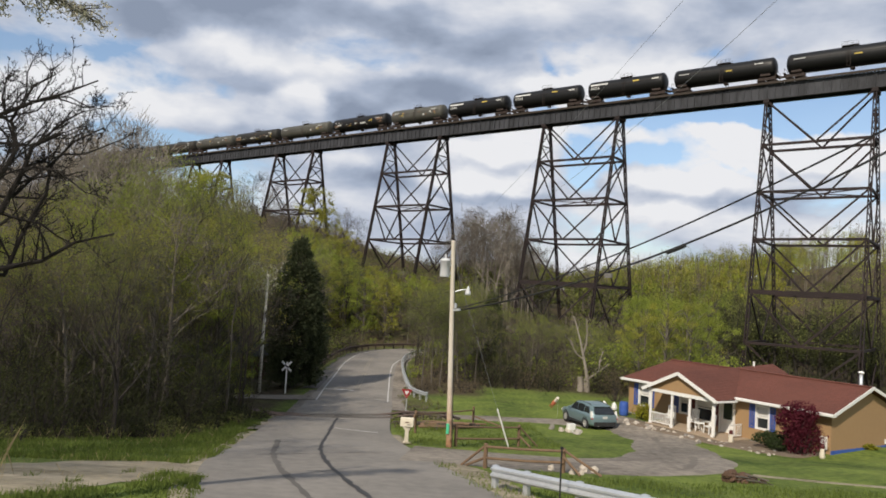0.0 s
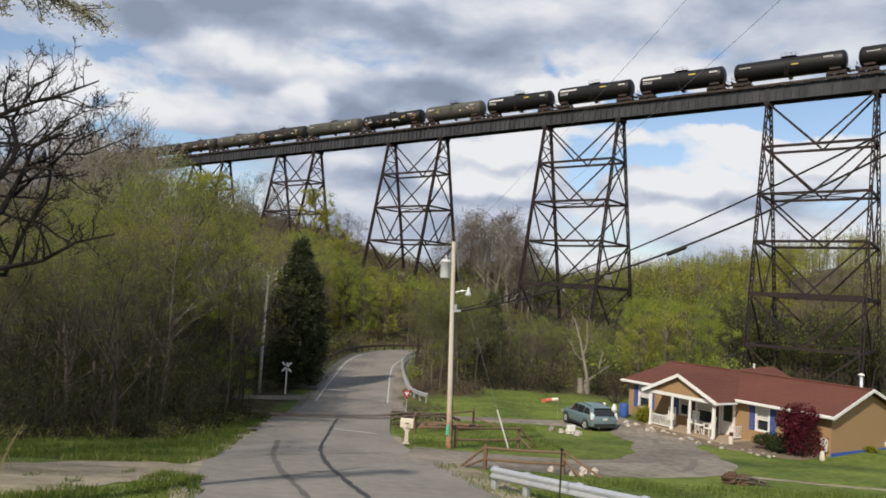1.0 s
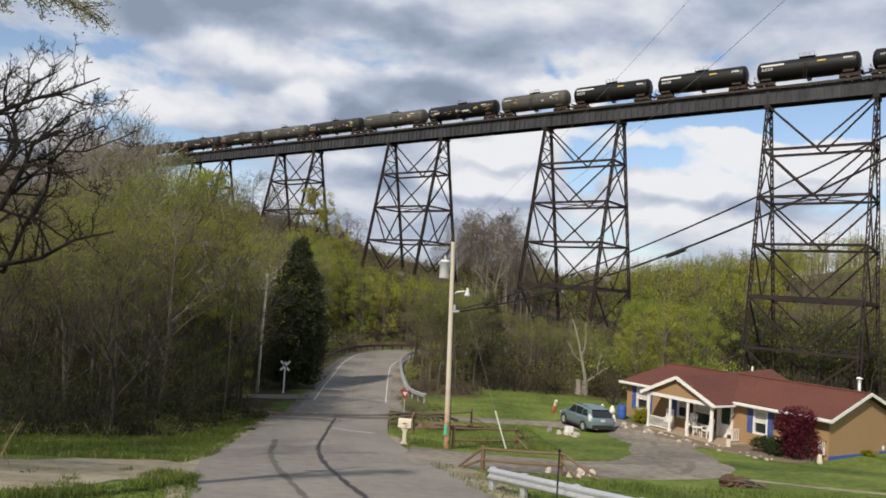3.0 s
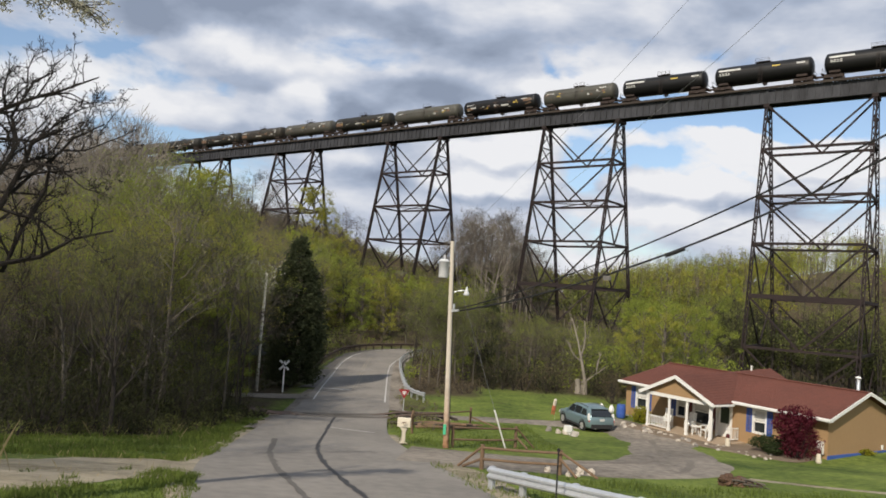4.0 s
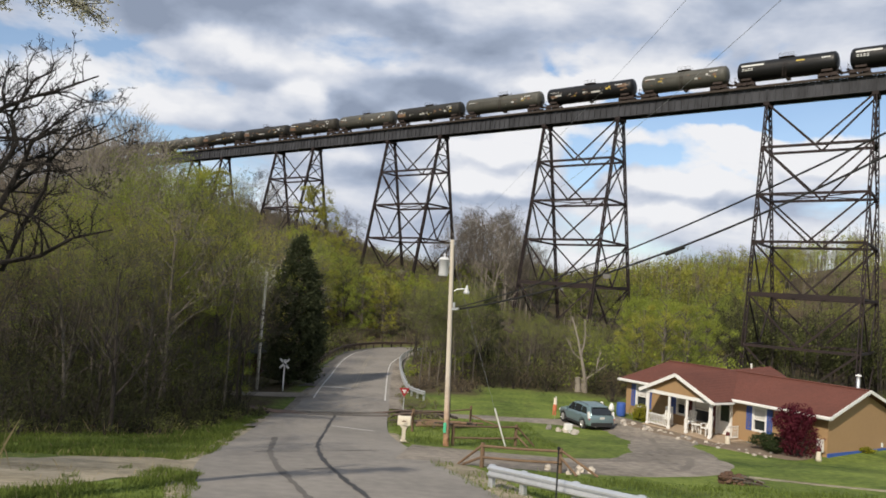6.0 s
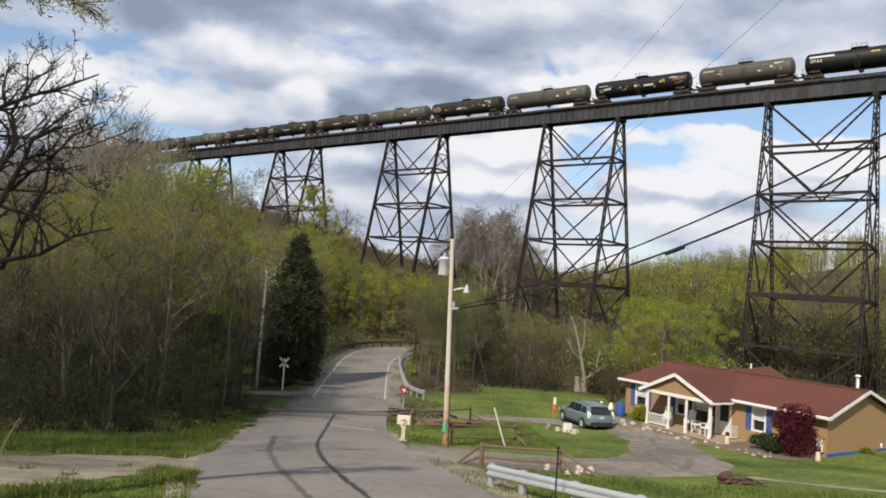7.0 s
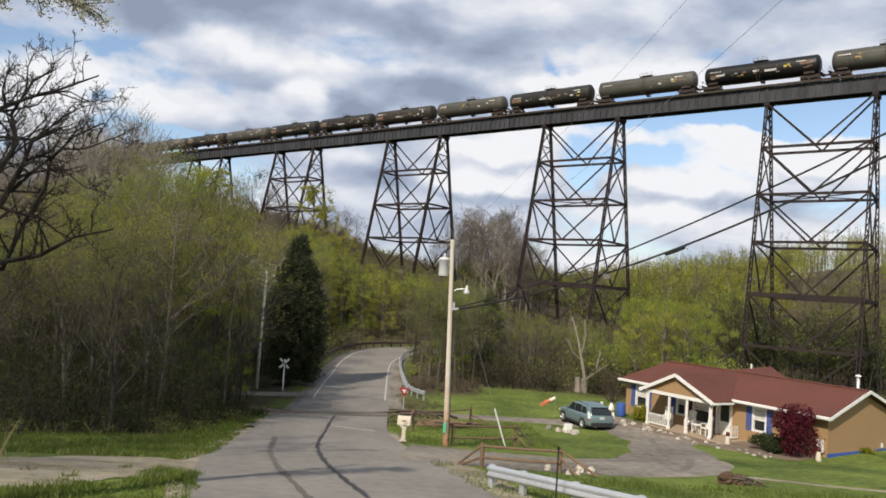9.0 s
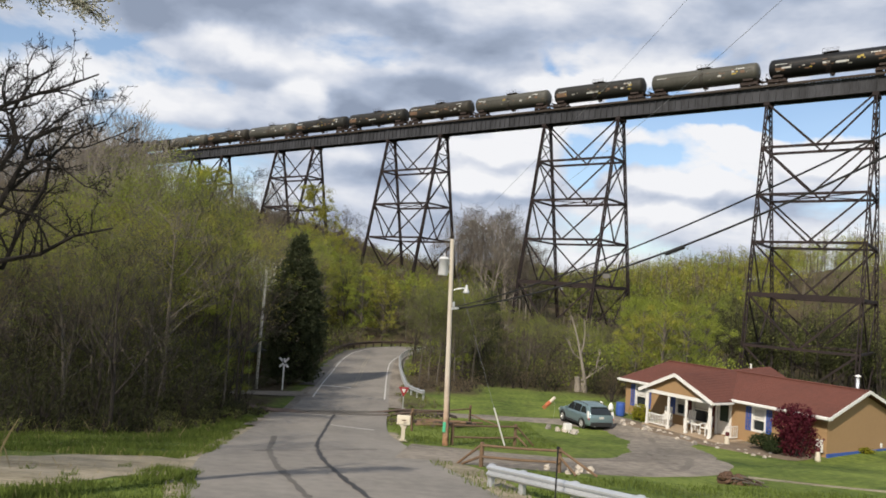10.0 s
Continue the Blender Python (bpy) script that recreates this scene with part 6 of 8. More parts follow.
seam("tar_seam", [(-5.86, 45.2), (-5.5, 40.5), (-5.12, 36.4), (-4.72, 32.5), (-4.44, 29.2), (-3.96, 25.8), (-3.26, 22.5), (-2.3, 19.1), (-1.5, 17.1), (-1.1, 15.8), (-0.2, 13)], 0.075, M["tar"], 1)
seam("tyre_mark", [(-6.44, 30.5), (-5.85, 27.4), (-5.38, 24.7), (-4.64, 21.7), (-3.56, 18.5), (-2.99, 16.9), (-2.2, 15)], 0.095, M["tyre_mark"], 3, 0.0405)
seam("patch_joint", [(-3.9, 19.8), (-2.9, 20.6), (-1.9, 21.1)], 0.025, M["tar"], 4, 0.041)
seam("patch_joint", [(-6.2, 23.3), (-4.6, 24.6), (-3.2, 25.4), (-1.2, 26.6)], 0.03, M["tar"], 5, 0.0412)
seam("patch_joint", [(-6.9, 29.0), (-4.6, 29.4)], 0.02, M["tyre_mark"], 6, 0.041)
ribbon("side_lane", smooth_line([(-8.6, 54.6), (-12, 52.9), (-15.5, 51.4), (-24, 49)], 0.8), 1.3, 0.05, M["drive"], "narrow grey gravel lane leaving the road", "lane", cols=4)
ribbon("dirt_path", smooth_line([(10.8, 26.4), (13, 25.2), (16, 23.8), (20, 22.4), (26, 20)], 0.8), 0.28, 0.03, M["gravel"], "narrow worn dirt path across the lawn", "path", cols=4, ragged=0.1)

TRACK_D = Vector((0.93, 0.37, 0)).normalized()
TRACK_N = Vector((-TRACK_D.y, TRACK_D.x, 0))
TRACK_C = Vector((-5.6, 44.9, 0))


def build_track():
    t = thing("railway_track", "rusty single railway track crossing the road on old timber ties", "railway track")
    rng = random.Random(5)

    def q(s, o, z):
        p = TRACK_C + TRACK_D * s + TRACK_N * o
        return Vector((p.x, p.y, H(p.x, p.y) + z))
    for o in (-0.72, 0.72):
        line = []
        for a in range(-30, 8):
            z = -0.02 if -3.6 < a < 3.0 else 0.20
            if abs(a + 3.6) < 1 or abs(a - 3.0) < 1:
                z = 0.06
            line.append(q(a, o, z))
        sh = Shape().tube(line, 0.085, 4)
        part("rail", sh, M["rail"], t)
    for a in np.arange(-30, 7.2, 0.62):
        if -4.2 < a < 3.8:
            continue
        sh = Shape().beam(q(a, -1.25, 0.05), q(a, 1.25, 0.05), 0.22, 0.2)
        part("tie", sh, M["tie"], t)
    sh = Shape()
    for a in range(-30, 7):
        if -5 < a < 4:
            continue
        for _ in range(14):
            p = q(a + rng.random(), rng.uniform(-1.7, 1.7), 0.02)
            sh.rock(p, (rng.uniform(0.05, 0.12), rng.uniform(0.05, 0.12), rng.uniform(0.04, 0.08)), rng, 5)
    tagged(part("ballast", sh, M["gravel"], t), "brown ballast stones", "", "", "stuff")
    for o in (-0.98, -0.45, 0.45, 0.98):
        sh = Shape().beam(q(-3.6, o, 0.036), q(3.0, o, 0.036), 0.22, 0.03)
        part("crossing_plank", sh, M["tyre_mark"], t)


build_track()

# ---- utility pole, cables ----
M["pale_pole"] = material("bleached_pole_wood", (0.74, 0.70, 0.63), (0.50, 0.47, 0.42), 3, 0.85, stretch=(1, 1, 0.1))
M["galv"] = material("galvanised_steel", (0.62, 0.64, 0.66), (0.44, 0.46, 0.48), 2.5, 0.42, 0.55, bump=0.1)
M["rust_rail"] = material("rusted_rail_steel", (0.105, 0.072, 0.055), (0.045, 0.035, 0.03), 2.5, 0.8)
M["old_galv"] = material("dulled_rail_steel", (0.20, 0.19, 0.18), (0.10, 0.095, 0.09), 2.5, 0.7, 0.2)
M["grey_paint"] = material("pale_grey_enamel", (0.62, 0.63, 0.64), (0.45, 0.46, 0.47), 3, 0.5)
M["cable"] = material("black_cable", (0.022, 0.022, 0.022), (0.012, 0.012, 0.012), 5, 0.6)
M["track_dirt"] = material("packed_dirt", (0.22, 0.19, 0.155), (0.12, 0.105, 0.09), 2.5, 0.95, spread=0.4)
M["grey_wire"] = material("aluminium_wire", (0.25, 0.26, 0.28), (0.18, 0.19, 0.2), 5, 0.7)
M["white"] = material("white_paint", (0.80, 0.79, 0.76), (0.62, 0.61, 0.58), 4, 0.6, spread=0.8)
M["black"] = material("black_paint", (0.02, 0.02, 0.02), None, 4, 0.6)
M["red"] = material("sign_red", (0.30, 0.022, 0.03), (0.22, 0.018, 0.022), 5, 0.5)
M["green_tag"] = material("green_tag", (0.10, 0.52, 0.30), (0.07, 0.40, 0.22), 5, 0.5)
M["cream"] = material("cream_plastic", (0.66, 0.60, 0.48), (0.50, 0.45, 0.36), 4, 0.6)



def stain_up(m, low, low_dark, z0, z1):
    """Treated wood below that fades into the bare wood above."""
    nt = m.node_tree
    N, L = nt.nodes.new, nt.links.new
    bsdf = nt.nodes["Principled BSDF"]
    old = bsdf.inputs["Base Color"].links[0].from_socket
    tc, sep, ns, mr, rp, mx = (N("ShaderNode" + k) for k in ("TexCoord", "SeparateXYZ", "TexNoise", "MapRange", "ValToRGB", "Mix"))
    L(tc.outputs["Object"], sep.inputs[0])
    L(tc.outputs["Object"], ns.inputs["Vector"])
    ns.inputs["Scale"].default_value, ns.inputs["Detail"].default_value = 5.0, 5
    ad = N("ShaderNodeMath")
    ad.operation = "MULTIPLY_ADD"
    ad.inputs[1].default_value = 1.6
    L(ns.outputs["Fac"], ad.inputs[0])
    L(sep.outputs["Z"], ad.inputs[2])
    mr.inputs[1].default_value, mr.inputs[2].default_value = z0 + 0.8, z1 + 0.8
    L(ad.outputs[0], mr.inputs[0])
    L(ns.outputs["Fac"], rp.inputs[0])
    rp.color_ramp.elements[0].position, rp.color_ramp.elements[0].color = 0.35, (*low_dark, 1)
    rp.color_ramp.elements[1].position, rp.color_ramp.elements[1].color = 0.65, (*low, 1)
    mx.data_type = "RGBA"
    L(mr.outputs[0], mx.inputs[0])
    L(rp.outputs[0], mx.inputs[6])
    L(old, mx.inputs[7])
    L(mx.outputs[2], bsdf.inputs["Base Color"])
    return m


M["pole"] = stain_up(material("utility_pole_wood", (0.62, 0.565, 0.475), (0.42, 0.375, 0.31), 3, 0.85, stretch=(1, 1, 0.1)), (0.40, 0.22, 0.12), (0.20, 0.105, 0.06), 2.4, 5.2)
POLE0, POLE1 = Vector((0.67, 30.6, 2.0)), Vector((0.38, 30.6, 10.8))


def along_pole(z):
    return POLE0.lerp(POLE1, (z - POLE0.z) / (POLE1.z - POLE0.z))


def build_pole():
    t = thing("utility_pole", "weathered grey-brown wooden utility pole with a transformer and a street light", "utility pole")
    part("shaft", Shape().tube([along_pole(1.7), along_pole(1.8), along_pole(4.1), along_pole(7), along_pole(10.72), POLE1], [0.125, 0.125, 0.112, 0.1, 0.086, 0.085], 14), M["pole"], t, smooth=True)
    c = along_pole(9.6) + Vector((-0.33, -0.05, 0))
    can = part("transformer", Shape().revolve([(0.02, -0.36), (0.2, -0.36), (0.21, -0.33), (0.21, 0.30), (0.23, 0.31), (0.23, 0.35), (0.15, 0.42), (0.02, 0.44)], 16, Matrix.Translation(c)), M["grey_paint"], t, "pale grey transformer can", True)
    part("bushing", Shape().revolve([(0.03, 0.42), (0.05, 0.46), (0.03, 0.5), (0.05, 0.54), (0.025, 0.6)], 8, Matrix.Translation(c)), M["grey_paint"], can)
    part("bracket", Shape().box(along_pole(9.75) + Vector((-0.12, 0, 0)), (0.2, 0.12, 0.06)).box(along_pole(9.4) + Vector((-0.12, 0, 0)), (0.2, 0.12, 0.06)), M["galv"], t)
    a = along_pole(8.55)
    part("lamp_arm", Shape().tube([a, a + Vector((0.2, -0.02, 0.14)), a + Vector((0.45, -0.04, 0.2)), a + Vector((0.66, -0.05, 0.2))], 0.022, 7), M["galv"], t)
    part("lamp_head", Shape().revolve([(0.03, 0.20), (0.05, 0.12), (0.07, 0.02), (0.12, -0.06), (0.13, -0.14), (0.10, -0.17), (0.02, -0.18)], 12, Matrix.Translation(a + Vector((0.66, -0.05, 0.16)))), M["grey_paint"], t, "white street light head", True)
    part("dead_end_clamp", Shape().beam(along_pole(7.86), along_pole(7.86) + Vector((0.34, -0.25, 0.05)), 0.08, 0.09).box(along_pole(7.95) + Vector((0.14, -0.1, 0.1)), (0.1, 0.1, 0.22), None, 0.03), M["galv"], t)
    part("marker_tag", Shape().box(along_pole(2.95) + Vector((-0.07, -0.17, 0)), (0.12, 0.02, 0.42), None, 0.005), M["green_tag"], t, "green marker tag")
    part("ground_wire", Shape().tube([along_pole(2) + Vector((0.14, -0.1, 0)), along_pole(6) + Vector((0.12, -0.08, 0)), along_pole(9.3) + Vector((0.1, -0.06, 0))], 0.012, 4), M["cable"], t)
    top = along_pole(10.15)
    end = Vector((3.35, 32.6, H(3.35, 32.6)))
    g = thing("guy_wire", "steel guy wire with a white guard sleeve", "guy wire")
    part("wire", Shape().tube([top, end], 0.006, 5), M["grey_wire"], g)
    part("guard", Shape().tube([end.lerp(top, 0.0), end.lerp(top, 0.205)], 0.037, 8), M["white"], g, "white plastic guard sleeve")


def hang(name, p0, p1, sag, r, label, n=28, mat="cable"):
    p0, p1 = Vector(p0), Vector(p1)
    p2 = p0 + (p1 - p0) * 1.25
    pts = [p0 + (p1 - p0) * s - Vector((0, 0, 4 * sag * s * (1 - s))) for s in np.linspace(0, 1.25, n)]
    return tagged(part(name, Shape().tube(pts, r, 6), M[mat]), label, "cable"), pts


build_pole()
_c, _p = hang("overhead_cable", (0.72, 30.55, 7.86), (13.88, 18.8, 14.37), 0.83, 0.036, "thick black overhead cable from the pole")
tagged(part("splice_case", Shape().tube([_p[11] + (_p[12] - _p[11]) * 0.2 + Vector((0, 0, -0.05)), _p[12] + Vector((0, 0, -0.05))], 0.07, 8), M["cable"]), "black splice case strapped under the cable", "splice case")
_q = _p[8].lerp(_p[9], 0.55)
tagged(part("terminal_box", Shape().box(_q + Vector((0, 0, -0.12)), (0.30, 0.14, 0.16), Matrix.Rotation(-0.7, 3, "Z"), 0.04), M["old_galv"]), "pale terminal box hung from the cable", "terminal box")
hang("overhead_cable", (0.72, 30.55, 7.95), (9.43, 12.0, 12.98), 0.47, 0.022, "black overhead cable from the pole")
hang("power_line", (0.40, 30.6, 10.74), (4.89, 11.15, 15.1), 0.2, 0.0036, "thin power line rising from the pole top", mat="grey_wire")
hang("power_line", (0.42, 30.6, 10.4), (4.75, 7.45, 13.33), 0.66, 0.0036, "thin power line rising from the pole top", mat="grey_wire")


# ---- signs, mailbox ----
def build_mailbox():
    t = thing("mailbox", "cream plastic mailbox and post at the driveway mouth", "mailbox", Matrix.Translation((-1.15, 31.3, H(-1.15, 31.3))) @ Matrix.Rotation(0.25, 4, "Z"))
    part("post", Shape().prism([(-0.14, 0), (0.14, 0), (0.14, 0.05), (0.07, 0.1), (0.065, 0.66), (-0.065, 0.66), (-0.07, 0.1), (-0.14, 0.05)], -0.07, 0.07), M["cream"], t)
    arch = [(-0.2, 0.72), (-0.2, 0.98), (-0.17, 1.06), (0, 1.10), (0.17, 1.06), (0.2, 0.98), (0.2, 0.72)]
    part("box", Shape().prism([(x * 0.62, z) for x, z in arch], -0.28, 0.28, Matrix.Rotation(1.2, 4, "Z")), M["cream"], t)
    part("support", Shape().prism([(-0.2, 0.72), (0.2, 0.72), (0.05, 0.5), (-0.05, 0.5)], -0.06, 0.06), M["cream"], t)
    part("number_bar", Shape().box((-0.06, -0.25, 0.92), (0.18, 0.012, 0.05)), M["mark_rust"], t)


def tri(sh, r, z, y, th=0.006):
    pts = [(r * math.sin(a), z - r * math.cos(a)) for a in (0, 2 * math.pi / 3, 4 * math.pi / 3)]
    return sh.prism(pts, y, y + th)


def build_yield():
    t = thing("yield_sign", "red and white triangular yield sign on a steel post", "road sign", Matrix.Translation((-1.95, 49.2, H(-1.95, 49.2))))
    part("post", Shape().box((0, 0.03, 0.75), (0.06, 0.04, 1.5), None, 0.01), M["galv"], t)
    part("plate", tri(Shape(), 0.42, 1.27, 0.0), M["red"], t)
    part("centre", tri(Shape(), 0.19, 1.27, -0.012), M["mark_white"], t, "white centre field")


def build_crossbuck():
    t = thing("crossbuck_sign", "white railway crossbuck sign on a white post", "railway sign", Matrix.Translation((-11.55, 56, H(-11.55, 56))))
    part("post", Shape().box((0, 0.04, 1.2), (0.11, 0.09, 2.4), None, 0.02), M["white"], t)
    for k in (-1, 1):
        part("blade", Shape().box((0, -0.03 - 0.008 * k, 2.08), (1.0, 0.012, 0.15), Matrix.Rotation(radians(45 * k), 3, "Y")), M["white"], t)
    part("lettering_bar", Shape().box((0, -0.05, 2.08), (0.4, 0.006, 0.09), Matrix.Rotation(radians(45), 3, "Y")), M["black"], t)


build_mailbox()
build_yield()
build_crossbuck()
tagged(part("bare_pole", Shape().tube([(-13.5, 55.8, H(-13.5, 55.8) - 0.2), (-13.5, 55.8, 4.5), (-13.42, 55.8, 9.2)], [0.13, 0.115, 0.09], 10), M["pale_pole"], smooth=True), "slim pale wooden pole with no wires beside the trees", "pole")


# ---- guard rails ----
def w_beam(line, name, label, post_gap=1.9, tall=0.72, dark=False):
    """A ribbed steel rail on posts along a line; its face looks to the line's right-hand side."""
    t = thing(name, label, "guard rail", group="guard rails")
    ln = smooth_line(line, 0.6)
    d = np.gradient(ln, axis=0)
    d /= np.linalg.norm(d, axis=1)[:, None]
    prof = [(0.0, 0.31), (0.02, 0.30), (0.085, 0.255), (0.085, 0.215), (0.02, 0.165), (0.02, 0.145), (0.085, 0.095), (0.085, 0.055), (0.02, 0.01), (0.0, 0.0)]
    prof = prof + [(x - 0.012, z) for x, z in reversed(prof)]
    sh = Shape()
    k = len(prof)
    for (x, y), (dx, dy) in zip(ln, d):
        z = H(x, y) + tall - 0.31
        sh.v += [(x + dy * a, y - dx * a, z + b) for a, b in prof]
    sh.f = [(i * k + j, i * k + (j + 1) % k, (i + 1) * k + (j + 1) % k, (i + 1) * k + j) for i in range(len(ln) - 1) for j in range(k)]
    sh.f += [tuple(range(k)), tuple((len(ln) - 1) * k + j for j in range(k - 1, -1, -1))]
    part("rail", sh, M["rust_rail" if dark else "galv"], t)
    s = 0
    while s < len(ln):
        x, y = ln[s]
        dx, dy = d[s]
        x, y = x - dy * 0.10, y + dx * 0.10
        part("post", Shape().box((x, y, H(x, y) + tall / 2 - 0.05), (0.15, 0.15, tall + 0.1), Matrix.Rotation(math.atan2(dy, dx), 3, "Z"), 0.02), M["galv"] if not dark else M["tie"], t)
        s += max(1, round(post_gap / 0.6))
    return t


w_beam([(1.2, 19.5), (2.1, 18.2), (3.3, 16.5), (4.9, 14.4), (7.7, 11.0)], "guard_rail", "bright galvanised steel guard rail at the road bend", 1.9, 0.60)
w_beam([(-11.6, 66), (-12.0, 76), (-12.1, 86), (-11.6, 94), (-9.2, 101), (-4.5, 106.0), (0.5, 108.6)], "guard_rail", "rust-brown steel guard rail along the far bend", 1.9, 0.85, True)
w_beam([(0.0, 101), (-2.6, 96.5), (-3.9, 90), (-4.1, 84), (-3.8, 78), (-3.3, 71), (-2.7, 65), (-2.3, 61), (-1.7, 57.6), (-0.2, 54.6)], "guard_rail", "galvanised steel guard rail curling off beside the crossing", 1.9, 0.75)
tagged(part("steel_fence_post", Shape().box((2.85, 16.2, H(2.85, 16.2) + 0.65), (0.035, 0.012, 1.5)).box((2.85, 16.215, H(2.85, 16.2) + 0.65), (0.008, 0.03, 1.5)).box((2.85, 16.2, H(2.85, 16.2) + 1.36), (0.07, 0.03, 0.05)), M["black"]), "slim dark steel fence post in the verge", "fence post")

# ---- timber fences ----
M["rail_wood"] = material("weathered_fence_wood", (0.22, 0.142, 0.087), (0.10, 0.066, 0.044), 4, 0.9, stretch=(0.3, 0.3, 1), bump=0.3)


def timber_fence(posts, tall, rails, braces, label):
    t = thing("timber_fence", label, "fence", group="timber fences")
    for x, y in posts:
        part("post", Shape().tube([(x, y, H(x, y) - 0.1), (x, y, H(x, y) + tall)], [0.075, 0.068], 8), M["rail_wood"], t)
    for a, b in zip(posts, posts[1:]):
        for r in rails:
            part("rail", Shape().tube([(a[0], a[1] - 0.08, H(*a) + r), ((a[0] + b[0]) / 2, (a[1] + b[1]) / 2 - 0.08, (H(*a) + H(*b)) / 2 + r - 0.02), (b[0], b[1] - 0.08, H(*b) + r)], 0.043, 7), M["rail_wood"], t)
    for (x0, y0, z0), (x1, y1, z1) in braces:
        part("brace", Shape().tube([(x0, y0, H(x0, y0) + z0), (x1, y1, H(x1, y1) + z1)], 0.042, 7), M["rail_wood"], t)
    return t


timber_fence([(1.70, 23.5), (4.18, 23.4)], 0.78, (0.70, 0.34), [((1.70, 23.5, 0.72), (0.95, 23.9, 0.02)), ((1.70, 23.5, 0.34), (1.1, 23.9, 0.02)), ((4.18, 23.4, 0.72), (5.3, 22.9, 0.02)), ((4.18, 23.3, 0.5), (4.6, 22.7, 0.02))], "low weathered timber rail fence with sloping end braces")
timber_fence([(0.95, 31.0), (3.85, 33.1)], 0.95, (0.86, 0.36), [((3.85, 33.1, 0.9), (4.75, 33.4, 0.02)), ((3.85, 33.1, 0.5), (4.35, 32.6, 0.02))], "low weathered timber rail fence beside the utility pole")
timber_fence([(-0.95, 37.4), (2.3, 43.5)], 1.15, (0.95,), [((2.3, 43.5, 0.6), (4.2, 43.0, 0.02)), ((-0.95, 37.4, 1.1), (-1.3, 36.4, 0.0))], "old leaning timber rail fence beside the railway")


# ---- stones ----
M["stone_pale"] = material("pale_stone", (0.60, 0.54, 0.46), (0.32, 0.28, 0.235), 3, 0.9, bump=0.5, rand=0.3)
M["stone_grey"] = material("grey_stone", (0.38, 0.35, 0.31), (0.22, 0.20, 0.18), 3, 0.9, bump=0.5, rand=0.3)


def stone(x, y, s, seed, mat="stone_pale", tall=0.7, lift=0.0):
    rng = random.Random(seed)
    s *= 0.78
    sh = Shape().rock((0, 0, s * tall * 0.75), (s, s * rng.uniform(0.7, 1.1), s * tall), rng)
    ob = part("stone", sh, M[mat], at=Matrix.Translation((x, y, H(x, y) + lift - 0.03)) @ Matrix.Rotation(rng.uniform(0, 6), 4, "Z"))
    tagged(ob, "rough pale garden stone on the ground", "stone", "garden stones")


for _i, (_x, _y, _s) in enumerate([(4.62, 23.9, 0.17), (4.95, 24.0, 0.22), (5.3, 23.9, 0.2), (4.45, 23.2, 0.14), (3.9, 23.9, 0.2), (4.75, 23.3, 0.12)]):
    stone(_x, _y, _s, 40 + _i, "stone_pale", 0.95)
for _i, (_x, _y, _s) in enumerate([(7.1, 44.3, 0.28), (7.5, 43.3, 0.25), (7.9, 42.9, 0.22), (8.2, 42.0, 0.3), (8.35, 42.7, 0.24), (8.6, 43.1, 0.2), (7.3, 45.0, 0.22), (8.0, 43.6, 0.3)]):
    stone(_x, _y, _s, 60 + _i, "stone_pale" if _i % 3 else "stone_grey", 0.85)
tagged(part("garden_ornament", Shape().box((8.05, 43.0, H(8.05, 43) + 0.34), (0.5, 0.3, 0.34), Matrix.Rotation(0.3, 3, "Z"), 0.06).box((8.05, 43.0, H(8.05, 43) + 0.1), (0.3, 0.2, 0.3), None, 0.04), M["white"]), "small white garden ornament among the stones", "ornament")


def log_heap():
    rng = random.Random(15)
    t = thing("log_heap", "heap of rusty-brown old timbers and branches beside the track", "log heap")
    for k in range(13):
        x, y = rng.uniform(-0.6, 1.6), rng.uniform(40.5, 43.6)
        a, ln = rng.uniform(-0.5, 0.6), rng.uniform(0.8, 1.9)
        z = H(x, y) + 0.1 + 0.05 * (k % 4)
        d = Vector((math.cos(a) * ln, math.sin(a) * ln * 0.5, rng.uniform(-0.03, 0.12)))
        r = rng.uniform(0.05, 0.11)
        part("log", Shape().tube([Vector((x, y, z)) - d, Vector((x, y, z + 0.03)), Vector((x, y, z)) + d], [r, r, r * 0.7], 7), M["rail_wood" if k % 3 else "tie"], t)


log_heap()
for _k, _pts in enumerate(([(2.5, 25.6), (4.8, 25.0), (7.2, 25.6)], [(5.0, 27.2), (7.0, 27.8), (9.2, 30.2), (10.6, 33.6)], [(8.8, 25.8), (10.3, 28.6), (11.6, 33)], [(11.4, 36), (12.2, 40), (12.9, 43.4)])):
    _l = smooth_line(_pts, 0.4)
    _r = np.random.RandomState(_k)
    tagged(ribbon("tyre_track", _l, 0.2, 0.056, M["track_dirt"], "faint darker wheel track in the driveway gravel", "wheel track", widen=0.22 * _r.uniform(0.4, 1.2, len(_l)), cols=1))


# ---- house ----
HX = Vector((0.5144, -0.8575, 0))
HO = Vector((12.90, 50.75, 0)) + Vector((0.8575, 0.5144, 0)) * 0.4 + HX * 0.3
HOUSE = Matrix.Translation((HO.x, HO.y, 1.10)) @ Matrix.Rotation(math.atan2(HX.y, HX.x), 4, "Z")
M["siding"] = material("tan_siding", (0.35, 0.225, 0.115), (0.29, 0.185, 0.095), 1.2, 0.75, spread=0.8)
M["roof"] = material("red_brown_shingle", (0.165, 0.060, 0.042), (0.092, 0.037, 0.028), 1.5, 0.9, bump=0.5, bump_scale=12, rand=0.14)
M["blue"] = material("blue_paint", (0.05, 0.115, 0.40), (0.035, 0.08, 0.29), 3, 0.55)
